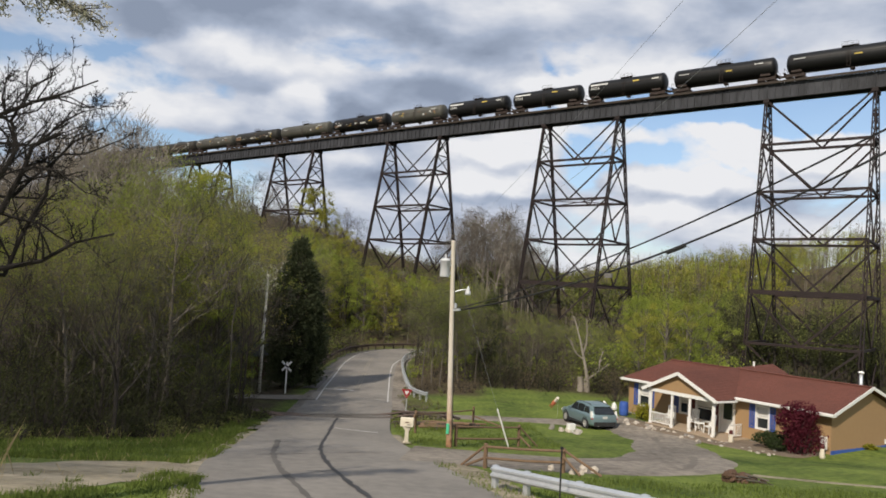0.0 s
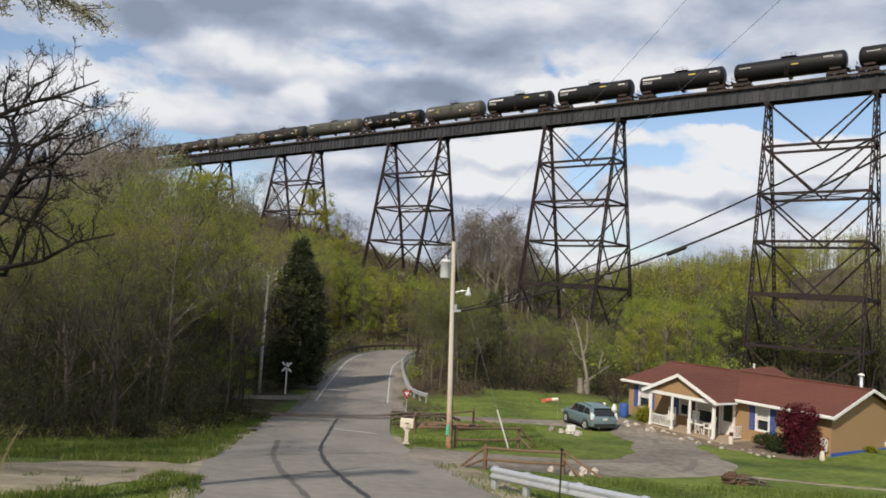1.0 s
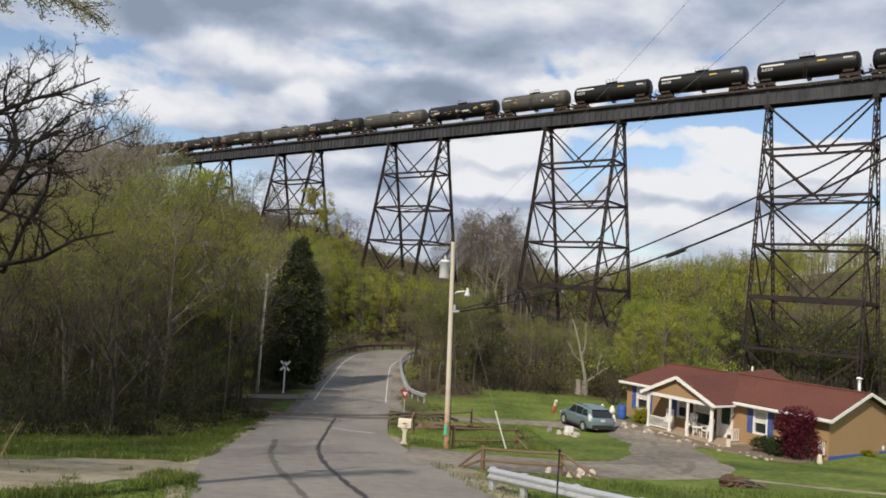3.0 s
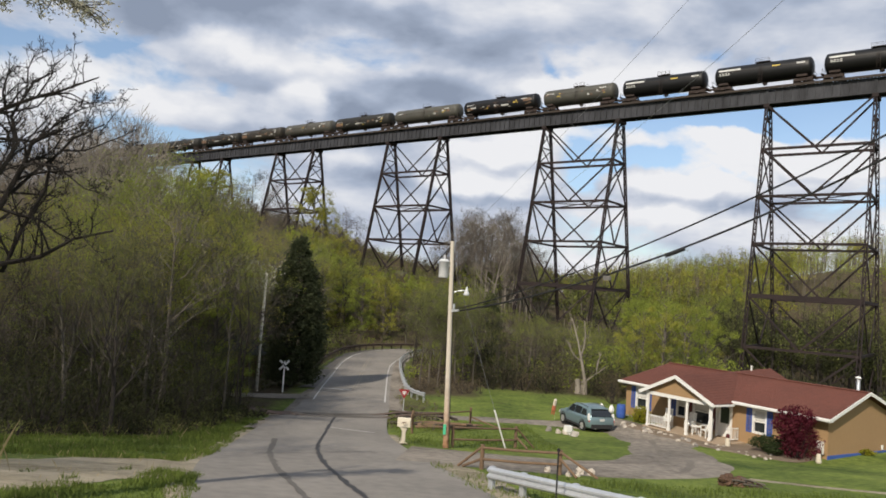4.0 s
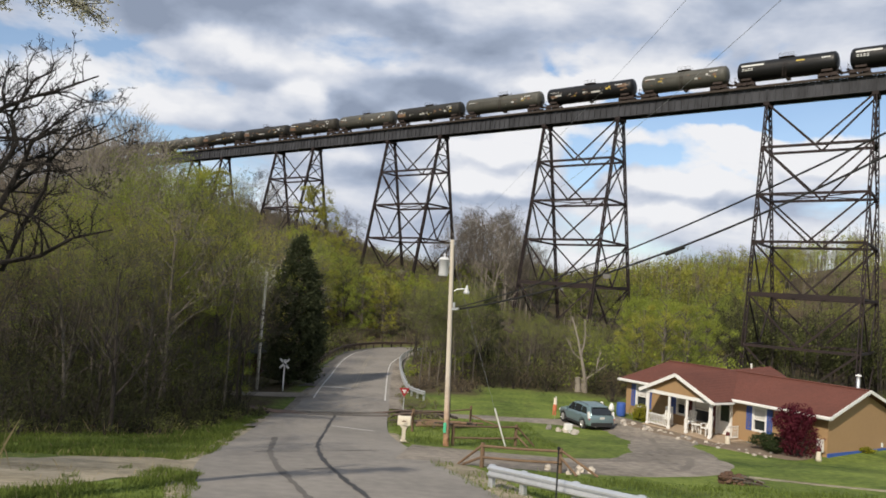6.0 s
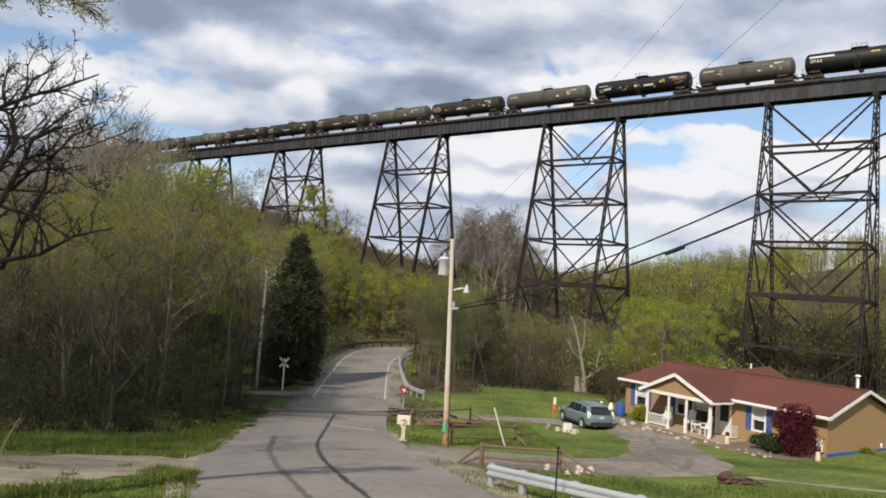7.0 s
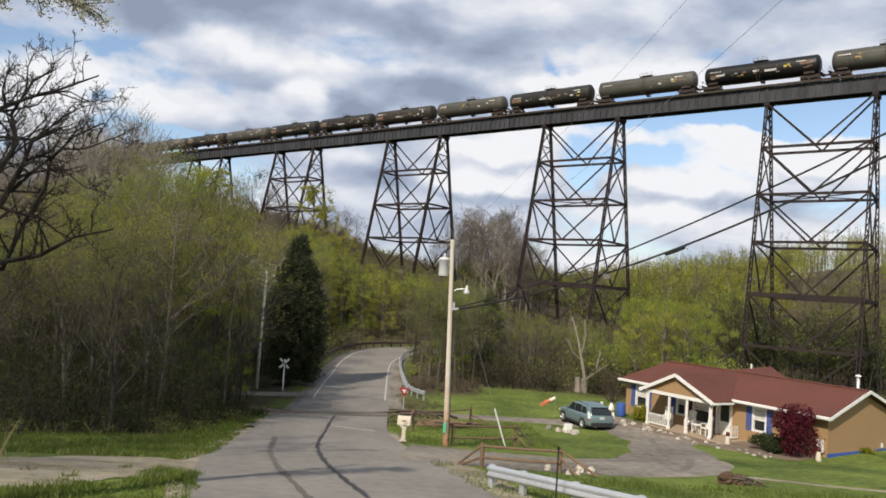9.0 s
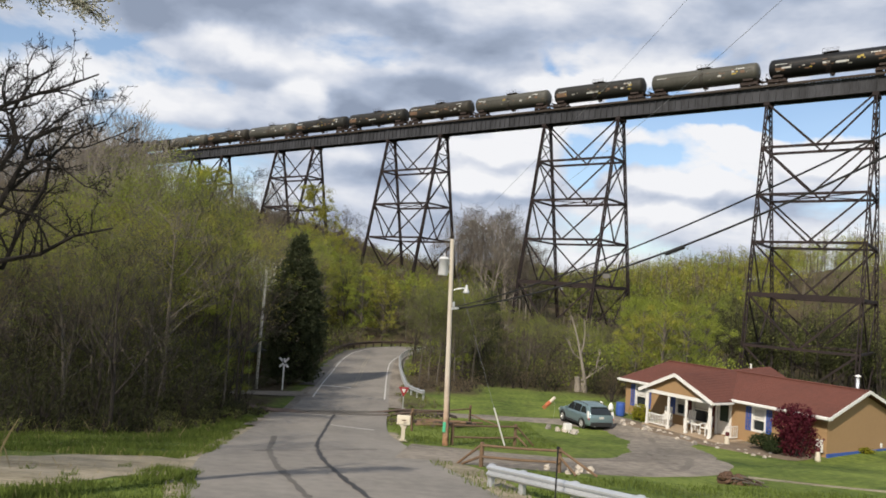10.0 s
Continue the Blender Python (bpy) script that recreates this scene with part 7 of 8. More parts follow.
M["dark_red"] = material("maroon_paint", (0.10, 0.022, 0.022), (0.06, 0.015, 0.015), 3, 0.6)
M["slab"] = material("porch_slab", (0.40, 0.31, 0.22), (0.27, 0.21, 0.15), 3, 0.9)
M["soil"] = material("garden_soil", (0.24, 0.185, 0.135), (0.11, 0.085, 0.062), 3, 0.95, bump=0.8, bump_scale=20, spread=0.35)
M["curtain"] = material("white_curtain", (0.62, 0.61, 0.58), (0.45, 0.44, 0.42), 4, 0.9)
M["inside"] = material("dim_room_paint", (0.16, 0.14, 0.12), (0.10, 0.09, 0.08), 2, 0.9)


def glass_material():
    m = bpy.data.materials.new("window_glass")
    m.use_nodes = True
    b = m.node_tree.nodes["Principled BSDF"]
    b.inputs["Base Color"].default_value = (0.02, 0.024, 0.028, 1)
    b.inputs["Roughness"].default_value = 0.06
    b.inputs["Specular IOR Level"].default_value = 0.6
    return m


M["glass"] = glass_material()
HL, HD, WALL_T = 14.4, 6.6, 2.25      # length, depth, height of the walls over the floor


def wall_with_openings(sh, x0, x1, z0, z1, y, thick, holes):
    """A wall in x, z with rectangular holes, thickness towards +y."""
    xs = sorted({x0, x1, *[h[0] for h in holes], *[h[1] for h in holes]})
    zs = sorted({z0, z1, *[h[2] for h in holes], *[h[3] for h in holes]})
    for a, b in zip(xs, xs[1:]):
        for c, d in zip(zs, zs[1:]):
            if any(h[0] <= a and b <= h[1] and h[2] <= c and d <= h[3] for h in holes):
                continue
            sh.box(((a + b) / 2, y + thick / 2, (c + d) / 2), (b - a, thick, d - c))
    return sh


def window_in(t, x0, x1, z0, z1, shutters=(True, True), y=0.0):
    w = part("window", Shape().box(((x0 + x1) / 2, y + 0.11, (z0 + z1) / 2), (x1 - x0, 0.012, z1 - z0)), M["glass"], t, "dark glass window in a white frame")
    fr = Shape()
    for xa, xb, za, zb in ((x0 - 0.08, x0 + 0.03, z0 - 0.08, z1 + 0.08), (x1 - 0.03, x1 + 0.08, z0 - 0.08, z1 + 0.08), (x0 + 0.03, x1 - 0.03, z1 - 0.03, z1 + 0.08),
                           (x0 + 0.03, x1 - 0.03, z0 - 0.08, z0 + 0.03), (x0 + 0.03, x1 - 0.03, (z0 + z1) / 2 - 0.03, (z0 + z1) / 2 + 0.03)):
        fr.box(((xa + xb) / 2, y + 0.045, (za + zb) / 2), (xb - xa, 0.13, zb - za))
    part("frame", fr, M["white"], w)
    part("curtain", Shape().box(((x0 + x1) / 2, y + 0.095, z0 + (z1 - z0) * 0.76), (x1 - x0 - 0.07, 0.012, (z1 - z0) * 0.44)), M["curtain"], w)
    for ok, xa, xb in ((shutters[0], x0 - 0.45, x0 - 0.1), (shutters[1], x1 + 0.1, x1 + 0.45)):
        if ok:
            s = Shape()
            for za, zb in ((z0 - 0.06, z0 + 0.04), (z1 - 0.04, z1 + 0.06)):
                s.box(((xa + xb) / 2, y - 0.02, (za + zb) / 2), (xb - xa, 0.035, zb - za))
            s.box((xa + 0.03, y - 0.02, (z0 + z1) / 2), (0.06, 0.035, z1 - z0 - 0.08)).box((xb - 0.03, y - 0.02, (z0 + z1) / 2), (0.06, 0.035, z1 - z0 - 0.08))
            n = 14
            for i in range(n):
                s.box(((xa + xb) / 2, y - 0.016, z0 + 0.06 + (z1 - z0 - 0.12) * (i + 0.5) / n), (xb - xa - 0.12, 0.02, (z1 - z0) / n * 0.8), Matrix.Rotation(0.5, 3, "X"))
            part("shutter", s, M["blue"], t, "blue louvred shutter")


def roof_slope(name, t, a, b, c, d, thick=0.10, courses=0):
    """A roof plane, eave a to b, ridge d to c, as a slab with a little thickness."""
    a, b, c, d = (Vector(p) for p in (a, b, c, d))
    n = (b - a).cross(d - a).normalized()
    if n.z < 0:
        n = -n
    sh = Shape()
    low = [p - n * thick for p in (a, b, c, d)]
    sh.add([a, b, c, d] + low, [(0, 1, 2, 3), (7, 6, 5, 4), (0, 4, 5, 1), (1, 5, 6, 2), (2, 6, 7, 3), (3, 7, 4, 0)])
    made = part(name, sh, M["roof"], t)
    sh = Shape()
    for i in range(courses):   # shingle courses, each lifted at its lower edge
        f0, f1 = i / courses, (i + 1) / courses
        p, q, r, s = a.lerp(d, f0), b.lerp(c, f0), b.lerp(c, f1), a.lerp(d, f1)
        sh.add([p + n * 0.014, q + n * 0.014, r + n * 0.006, s + n * 0.006, p, q], [(0, 1, 2, 3), (4, 5, 1, 0)])
    if courses:
        tagged(part("shingle_layer", sh, M["roof"], t), "", "", "", "stuff")
    return made


def build_house():
    t = thing("house", "tan single-storey ranch house with red-brown roof and white porch", "house", HOUSE)
    e, rz, ry = WALL_T + 0.05, 3.62, HD / 2
    ex = 0.32
    holes_f = [(0.95, 1.85, 0.62, 1.95), (4.45, 5.1, 0.7, 2.0), (5.75, 6.95, 0.5, 2.0), (7.55, 8.5, 0.06, 2.08), (9.98, 10.75, 0.75, 1.98)]
    part("wall", wall_with_openings(Shape(), 0, HL, 0, WALL_T, 0, 0.14, holes_f), M["siding"], t, "tan lap siding")
    sl = Shape()
    k = 0.0
    while k < WALL_T - 0.1:   # lap boards of the front, broken at the openings
        cuts = sorted([h for h in holes_f if h[2] < k + 0.16 and h[3] > k], key=lambda h: h[0])
        x = 0.0
        for h in cuts + [(HL, HL, 0, 0)]:
            if h[0] - 0.1 > x:
                sl.add([(x, -0.014, k), (h[0] - 0.1 if h[0] < HL else HL, -0.014, k), (h[0] - 0.1 if h[0] < HL else HL, -0.002, k + 0.16), (x, -0.002, k + 0.16)], [(0, 1, 2, 3)])
            x = h[1] + 0.1
        k += 0.16
    tagged(part("siding_relief", sl, M["siding"], t), "", "", "", "stuff")
    part("wall", Shape().box((HL / 2, HD - 0.07, WALL_T / 2), (HL, 0.14, WALL_T)), M["siding"], t)
    part("wall", Shape().box((0.07, HD / 2, WALL_T / 2), (0.14, HD - 0.28, WALL_T)), M["siding"], t)
    gable = [(0.14, 0.0), (HD - 0.14, 0.0), (HD - 0.14, WALL_T), (HD / 2, rz - 0.16), (0.14, WALL_T)]
    turn = Matrix(((0, -1, 0, HL), (1, 0, 0, 0), (0, 0, 1, 0), (0, 0, 0, 1)))
    part("gable_wall", Shape().prism(gable, 0.0, 0.14, turn), M["siding"], t, "tan gable wall")
    gl = Shape()
    k = 0.0
    while k < rz - 0.35:
        w = 0 if k < WALL_T - 0.1 else (k - WALL_T + 0.25) * (HD / 2) / (rz - WALL_T)
        gl.add([(HL + 0.007, w + 0.02, k), (HL + 0.007, HD - w - 0.02, k), (HL + 0.003, HD - w - 0.02, k + 0.16), (HL + 0.003, w + 0.02, k + 0.16)], [(0, 1, 2, 3)])
        k += 0.16
    tagged(part("siding_relief", gl, M["siding"], t), "", "", "", "stuff")
    part("floor_slab", Shape().box((HL / 2, HD / 2, -0.06), (HL - 0.2, HD - 0.2, 0.1)), M["slab"], t)
    part("foundation", Shape().box((HL / 2, HD / 2, -0.32), (HL + 0.02, HD + 0.02, 0.62)), M["concrete"], t, "grey concrete foundation")
    part("skirt", Shape().box((HL + 0.02, HD / 2, 0.05), (0.06, HD + 0.04, 0.62)), M["blue"], t, "blue painted skirting")
    part("room_back", Shape().box((HL / 2, 3.2, WALL_T / 2), (HL - 0.4, 0.1, WALL_T)), M["inside"], t)
    # roof: hip at the far end, gable at the near end
    hip = 0.75
    f0, f1 = (-ex, -0.42, e), (HL + 0.35, -0.42, e)
    b0, b1 = (-ex, HD + 0.42, e), (HL + 0.35, HD + 0.42, e)
    r0, r1 = (hip, ry, rz), (HL + 0.35, ry, rz)
    roof_slope("roof", t, f0, f1, r1, r0, courses=22)
    roof_slope("roof", t, b1, b0, r0, r1, courses=6)
    sh = Shape().add([f0, b0, r0, (-ex, -0.42, e - 0.1), (-ex, HD + 0.42, e - 0.1)], [(1, 0, 2), (0, 1, 4, 3)])
    part("roof", sh, M["roof"], t)
    part("ridge_cap", Shape().beam((hip, ry, rz + 0.03), (HL + 0.35, ry, rz + 0.03), 0.26, 0.05), M["roof"], t)
    part("soffit", Shape().box((HL / 2, -0.2, e - 0.14), (HL + 0.6, 0.40, 0.03)), M["white"], t)
    part("fascia", Shape().box((HL / 2 + 0.02, -0.45, e - 0.07), (HL + 0.68, 0.035, 0.19)), M["white"], t, "white fascia and gutter")
    part("gutter", Shape().prism([(-0.06, 0.0), (0.05, 0.0), (0.06, 0.11), (-0.06, 0.11)], -ex, HL + 0.35, Matrix(((0, 1, 0, 0), (1, 0, 0, -0.52), (0, 0, 1, e - 0.11), (0, 0, 0, 1)))), M["white"], t)
    part("fascia", Shape().beam((-ex - 0.01, -0.42, e - 0.07), (-ex - 0.01, HD + 0.42, e - 0.07), 0.03, 0.18), M["white"], t)
    for s in (-1, 1):
        part("bargeboard", Shape().beam((HL + 0.37, ry + s * (ry + 0.42), e - 0.07), (HL + 0.37, ry, rz - 0.03), 0.04, 0.17), M["white"], t, "white bargeboard")
    window_in(t, 0.95, 1.85, 0.62, 1.95)
    window_in(t, 4.45, 5.1, 0.7, 2.0, (True, False))
    window_in(t, 5.75, 6.95, 0.5, 2.0, (False, False))
    window_in(t, 9.98, 10.75, 0.75, 1.98)
    for xa, xb in ((5.2, 5.66), (7.06, 7.42)):
        part("trim_panel", Shape().box(((xa + xb) / 2, -0.03, 1.2), (xb - xa, 0.03, 1.7), None, 0.01), M["dark_red"], t, "dark maroon panel")
    d = part("door", Shape().box((8.03, 0.06, 1.06), (0.93, 0.05, 2.0)), M["white"], t, "white storm door")
    part("pane", Shape().box((8.03, 0.025, 1.35), (0.6, 0.02, 1.0)), M["glass"], d)
    part("handle", Shape().box((8.36, 0.0, 1.0), (0.03, 0.06, 0.14), None, 0.008), M["galv"], d)
    part("door_frame", Shape().box((7.53, 0.0, 1.07), (0.09, 0.2, 2.14)).box((8.53, 0.0, 1.07), (0.09, 0.2, 2.14)).box((8.03, 0.0, 2.12), (0.92, 0.2, 0.09)), M["white"], t)
    # porch
    px0, px1, py = 3.75, 8.72, -2.0
    part("porch_floor", Shape().box(((px0 + px1) / 2 + 0.35, py / 2 - 0.1, -0.06), (px1 - px0 + 1.0, -py + 0.2, 0.16), None, 0.03), M["slab"], t, "brown porch slab")
    for x in (3.85, 5.55, 6.9, 8.58):
        col = part("porch_column", Shape().box((x, py, 1.03), (0.13, 0.13, 2.0), None, 0.02), M["white"], t, "white square porch column")
        part("base", Shape().box((x, py, 0.09), (0.18, 0.18, 0.14), None, 0.02), M["white"], col)
    part("porch_beam", Shape().box(((px0 + px1) / 2, py, 2.11), (px1 - px0 + 0.1, 0.2, 0.20)), M["white"], t)
    for x in (px0, px1):
        part("porch_beam", Shape().box((x, py / 2, 2.11), (0.16, -py - 0.2, 0.18)), M["white"], t)
    cx, ax, apex = (px0 + px1) / 2 - 0.06, (px1 - px0) / 2 + 0.32, 3.42
    part("porch_gable", Shape().prism([(cx - ax + 0.3, 2.22), (cx + ax - 0.3, 2.22), (cx, apex - 0.14)], py - 0.05, py + 0.06), M["siding"], t, "tan porch gable")
    back, up = 6.95, 0.5   # the cross gable runs right through the main roof
    roof_slope("porch_roof", t, (cx + ax, py - 0.3, 2.14), (cx + ax, back, 2.14 + up), (cx, back, apex + up), (cx, py - 0.3, apex), courses=12)
    roof_slope("porch_roof", t, (cx - ax, back, 2.14 + up), (cx - ax, py - 0.3, 2.14), (cx, py - 0.3, apex), (cx, back, apex + up), courses=12)
    part("porch_ceiling", Shape().box((cx, py / 2, 2.23), (px1 - px0, -py - 0.1, 0.03)), M["white"], t)
    for s in (-1, 1):
        part("bargeboard", Shape().beam((cx + s * (ax + 0.02), py - 0.33, 2.09), (cx, py - 0.33, apex - 0.05), 0.05, 0.20), M["white"], t)
    part("gutter", Shape().beam((cx + ax + 0.05, py - 0.3, 2.09), (cx + ax + 0.05, -0.5, 2.09), 0.11, 0.1), M["white"], t)
    part("downspout", Shape().tube([(cx + ax + 0.03, py - 0.2, 2.05), (8.72, py - 0.05, 1.85), (8.72, py - 0.05, 0.1)], 0.045, 6), M["white"], t, "white downspout")
    for x0, x1 in ((3.98, 5.42),):
        r = part("railing", Shape().box(((x0 + x1) / 2, py, 0.72), (x1 - x0, 0.06, 0.06)).box(((x0 + x1) / 2, py, 0.14), (x1 - x0, 0.05, 0.05)), M["white"], t, "white porch railing")
        n = 11
        for i in range(n):
            part("baluster", Shape().box((x0 + (x1 - x0) * (i + 0.5) / n, py, 0.43), (0.035, 0.035, 0.54)), M["white"], r)
    r = part("railing", Shape().box((9.15, -0.75, 0.78), (0.05, 1.1, 0.05)).box((9.15, -0.75, 0.15), (0.05, 1.1, 0.05)), M["white"], t, "white porch railing")
    for i in range(7):
        part("baluster", Shape().box((9.15, -1.25 + i * 0.17, 0.46), (0.03, 0.03, 0.6)), M["white"], r)
    part("step", Shape().box((9.3, -1.2, -0.12), (0.9, 1.4, 0.14), None, 0.03), M["slab"], t)
    pipe = part("flue_pipe", Shape().tube([(12.85, 5.5, 2.6), (12.85, 5.5, 4.12)], 0.095, 10), M["galv"], t, "pale metal flue pipe with a cap", True)
    part("cap", Shape().revolve([(0.02, 0.12), (0.15, 0.06), (0.18, 0.0), (0.02, 0.0)], 10, Matrix.Translation((12.85, 5.5, 4.17))), M["white"], pipe)
    part("vent_pipe", Shape().tube([(6.2, 4.9, 3.2), (6.2, 4.9, 4.1)], 0.06, 8), M["white"], t)
    part("meter_box", Shape().box((HL - 0.35, -0.09, 0.72), (0.36, 0.14, 0.66), None, 0.02), M["white"], t, "white electric meter box")
    part("outlet_cover", Shape().box((HL + 0.05, 5.2, 0.55), (0.06, 0.14, 0.24), None, 0.01), M["white"], t)


build_house()


def house_spot(x, y, z=0.0):
    return HOUSE @ Vector((x, y, z))


def porch_chair(x, y, turn, label):
    t = thing("porch_chair", label, "chair", HOUSE @ Matrix.Translation((x, y, 0.02)) @ Matrix.Rotation(turn, 4, "Z"), "porch chairs")
    part("seat", Shape().box((0, 0, 0.42), (0.52, 0.5, 0.05), None, 0.04), M["white"], t)
    bk = Shape()
    for i in range(5):
        bk.box((-0.2 + i * 0.1, 0.27, 0.78), (0.07, 0.03, 0.72), Matrix.Rotation(-0.15, 3, "X"))
    bk.box((0, 0.32, 1.1), (0.5, 0.04, 0.08), None, 0.02)
    part("backrest", bk, M["white"], t)
    for sx in (-0.25, 0.25):
        part("arm", Shape().box((sx, -0.02, 0.64), (0.07, 0.52, 0.03), None, 0.02), M["white"], t)
        for sy in (-0.2, 0.22):
            part("leg", Shape().box((sx, sy, 0.31), (0.05, 0.05, 0.62)), M["white"], t)


porch_chair(6.15, -0.75, 0.2, "cream wooden armchair on the porch")
porch_chair(7.75, -1.25, -0.3, "white plastic armchair on the porch")
porch_chair(4.7, -1.1, 0.5, "white slatted armchair on the porch")


def small_table(x, y):
    t = thing("porch_table", "small white round table on the porch", "table", HOUSE @ Matrix.Translation((x, y, 0.02)))
    part("tabletop", Shape().revolve([(0.02, 0.5), (0.3, 0.5), (0.32, 0.52), (0.3, 0.545), (0.02, 0.545)], 14), M["white"], t)
    for k in range(3):
        a = k * 2.1
        part("leg", Shape().tube([(0.1 * math.cos(a), 0.1 * math.sin(a), 0.5), (0.24 * math.cos(a), 0.24 * math.sin(a), 0.0)], 0.02, 6), M["white"], t)


small_table(7.1, -1.35)


def bin_and_bags():
    p = house_spot(0.85, -1.3)
    z = H(p.x, p.y)
    t = thing("barrel", "blue plastic barrel beside the house", "barrel", Matrix.Translation((p.x, p.y, z)))
    part("body", Shape().revolve([(0.26, 0), (0.29, 0.08), (0.31, 0.28), (0.315, 0.32), (0.31, 0.36), (0.31, 0.56), (0.315, 0.6), (0.29, 0.82), (0.27, 0.88)], 16), M["blue"], t, smooth=True)
    part("lid", Shape().revolve([(0.28, 0.88), (0.28, 0.91), (0.05, 0.92)], 16), M["blue"], t)
    for k, (x, y, s) in enumerate(((0.25, -1.6, 1.0), (-0.4, -1.9, 0.95))):
        p = house_spot(x, y)
        rng = random.Random(70 + k)
        f = thing("folded_umbrella", "folded white garden parasol beside the house", "parasol", Matrix.Translation((p.x, p.y, H(p.x, p.y))))
        part("canopy", Shape().revolve([(0.05, 0.25), (0.16, 0.3), (0.2, 0.42), (0.16, 0.62), (0.07, 0.76), (0.02, 0.8)], 8), M["white"], f)
        part("pole", Shape().tube([(0, 0, 0), (0, 0, 0.3)], 0.025, 6), M["rail_wood"], f)
        part("foot", Shape().revolve([(0.18, 0), (0.18, 0.05), (0.04, 0.08)], 10), M["stone_grey"], f)


bin_and_bags()
rng_s = random.Random(9)
for _i in range(46):
    _x = rng_s.uniform(2.4, 9.6)
    _p = house_spot(_x, -2.75 - abs(rng_s.gauss(0, 0.35)))
    stone(_p.x, _p.y, rng_s.uniform(0.1, 0.24), 200 + _i, rng_s.choice(["stone_pale", "stone_grey"]), 0.7)
for _i in range(22):
    _p = house_spot(rng_s.uniform(9.4, 13.6), -2.0 - rng_s.uniform(0.2, 1.8))
    stone(_p.x, _p.y, rng_s.uniform(0.08, 0.2), 300 + _i, rng_s.choice(["stone_pale", "stone_pale", "stone_grey"]), 0.6)
sheet("garden_bed", [tuple(house_spot(x, y).xy) for x, y in ((2.2, -2.1), (2.4, -3.3), (6, -3.5), (9.5, -3.5), (12, -3.4), (14.2, -2.7), (14.2, -0.1), (9.8, -0.1), (9.6, -2.0))], 0.06, M["soil"], "stony brown garden bed in front of the house", "garden bed", wobble=0.1)


def leaf_bush(name, label, x, y, rx, ry, rz, mat, seed, n, size, lift=0.0, bark="bark_dark", category="bush"):
    """A bush of stems and many small leaves with an uneven outline."""
    rng = random.Random(seed)
    t = thing(name, label, category, Matrix.Translation((x, y, H(x, y) + lift)))
    for k in range(16):
        a, e = rng.uniform(0, 6.28), rng.uniform(0.3, 1.45)
        d = Vector((math.cos(a) * math.cos(e) * rx, math.sin(a) * math.cos(e) * ry, math.sin(e) * rz * 1.7))
        m = d * 0.5 + Vector((rng.gauss(0, 0.08), rng.gauss(0, 0.08), 0.1))
        part("stem", Shape().tube([(0.1 * d.x, 0.1 * d.y, -0.1), m, d * 0.95], [0.035, 0.022, 0.008], 4, cap=False), M[bark], t)
    lumps = [(rng.uniform(-0.7, 0.7), rng.uniform(-0.7, 0.7), rng.uniform(0.25, 1.7), rng.uniform(0.3, 0.6)) for _ in range(22)]
    sh = Shape()
    while len(sh.f) < n:
        lx, ly, lz, lr = rng.choice(lumps)
        v = Vector((rng.gauss(0, 1), rng.gauss(0, 1), rng.gauss(0, 1))).normalized() * lr * rng.uniform(0.6, 1.1)
        q = Vector((lx, ly, lz)) + v
        if (q.x ** 2 + q.y ** 2 + (q.z - 0.95) ** 2) > 1.15 or q.z < 0.06:
            continue
        c = Vector((q.x * rx, q.y * ry, q.z * rz))
        u = Vector((rng.gauss(0, 1), rng.gauss(0, 1), rng.gauss(0, 1))).normalized()
        w = u.orthogonal().normalized()
        w = Matrix.Rotation(rng.uniform(0, 6.3), 3, u) @ w
        s = size * rng.uniform(0.6, 1.4)
        ee = u.cross(w)
        sh.add([c - w * s, c + ee * s * 0.5, c + w * s, c - ee * s * 0.5], [(0, 1, 2, 3)])
    part("foliage", sh, M[mat], t)
    return t


_p = house_spot(13.65, -1.5)
leaf_bush("japanese_maple", "dense maroon-leaved ornamental maple before the house", _p.x, _p.y, 1.22, 1.22, 1.42, "maple", 21, 6400, 0.062, 0.0)
_p = house_spot(11.95, -1.2)
leaf_bush("evergreen_shrub", "low spreading green shrub below the window", _p.x, _p.y, 1.15, 0.85, 0.5, "shrub", 22, 2200, 0.06)
_p = house_spot(12.75, -2.0)
leaf_bush("evergreen_shrub", "small round green shrub in the garden bed", _p.x, _p.y, 0.55, 0.5, 0.36, "shrub", 23, 1000, 0.05)
_p = house_spot(2.55, -1.2)
leaf_bush("flowering_shrub", "yellow-green flowering shrub at the porch corner", _p.x, _p.y, 0.75, 0.75, 0.55, "forsythia", 24, 1700, 0.06)
_p = house_spot(14.6, 3.4)
leaf_bush("flower_clump", "low clump of yellow flowers beside the wall", _p.x, _p.y, 0.6, 0.35, 0.16, "forsythia", 25, 600, 0.05)
leaf_bush("brown_shrub", "bare brown shrub at the edge of the lawn", 15.6, 63.5, 1.7, 1.5, 1.5, "leaf_brown", 27, 1500, 0.05)
leaf_bush("brown_shrub", "bare brown shrub at the edge of the lawn", 17.6, 66.0, 2.0, 1.6, 1.7, "leaf_brown", 28, 1500, 0.05)


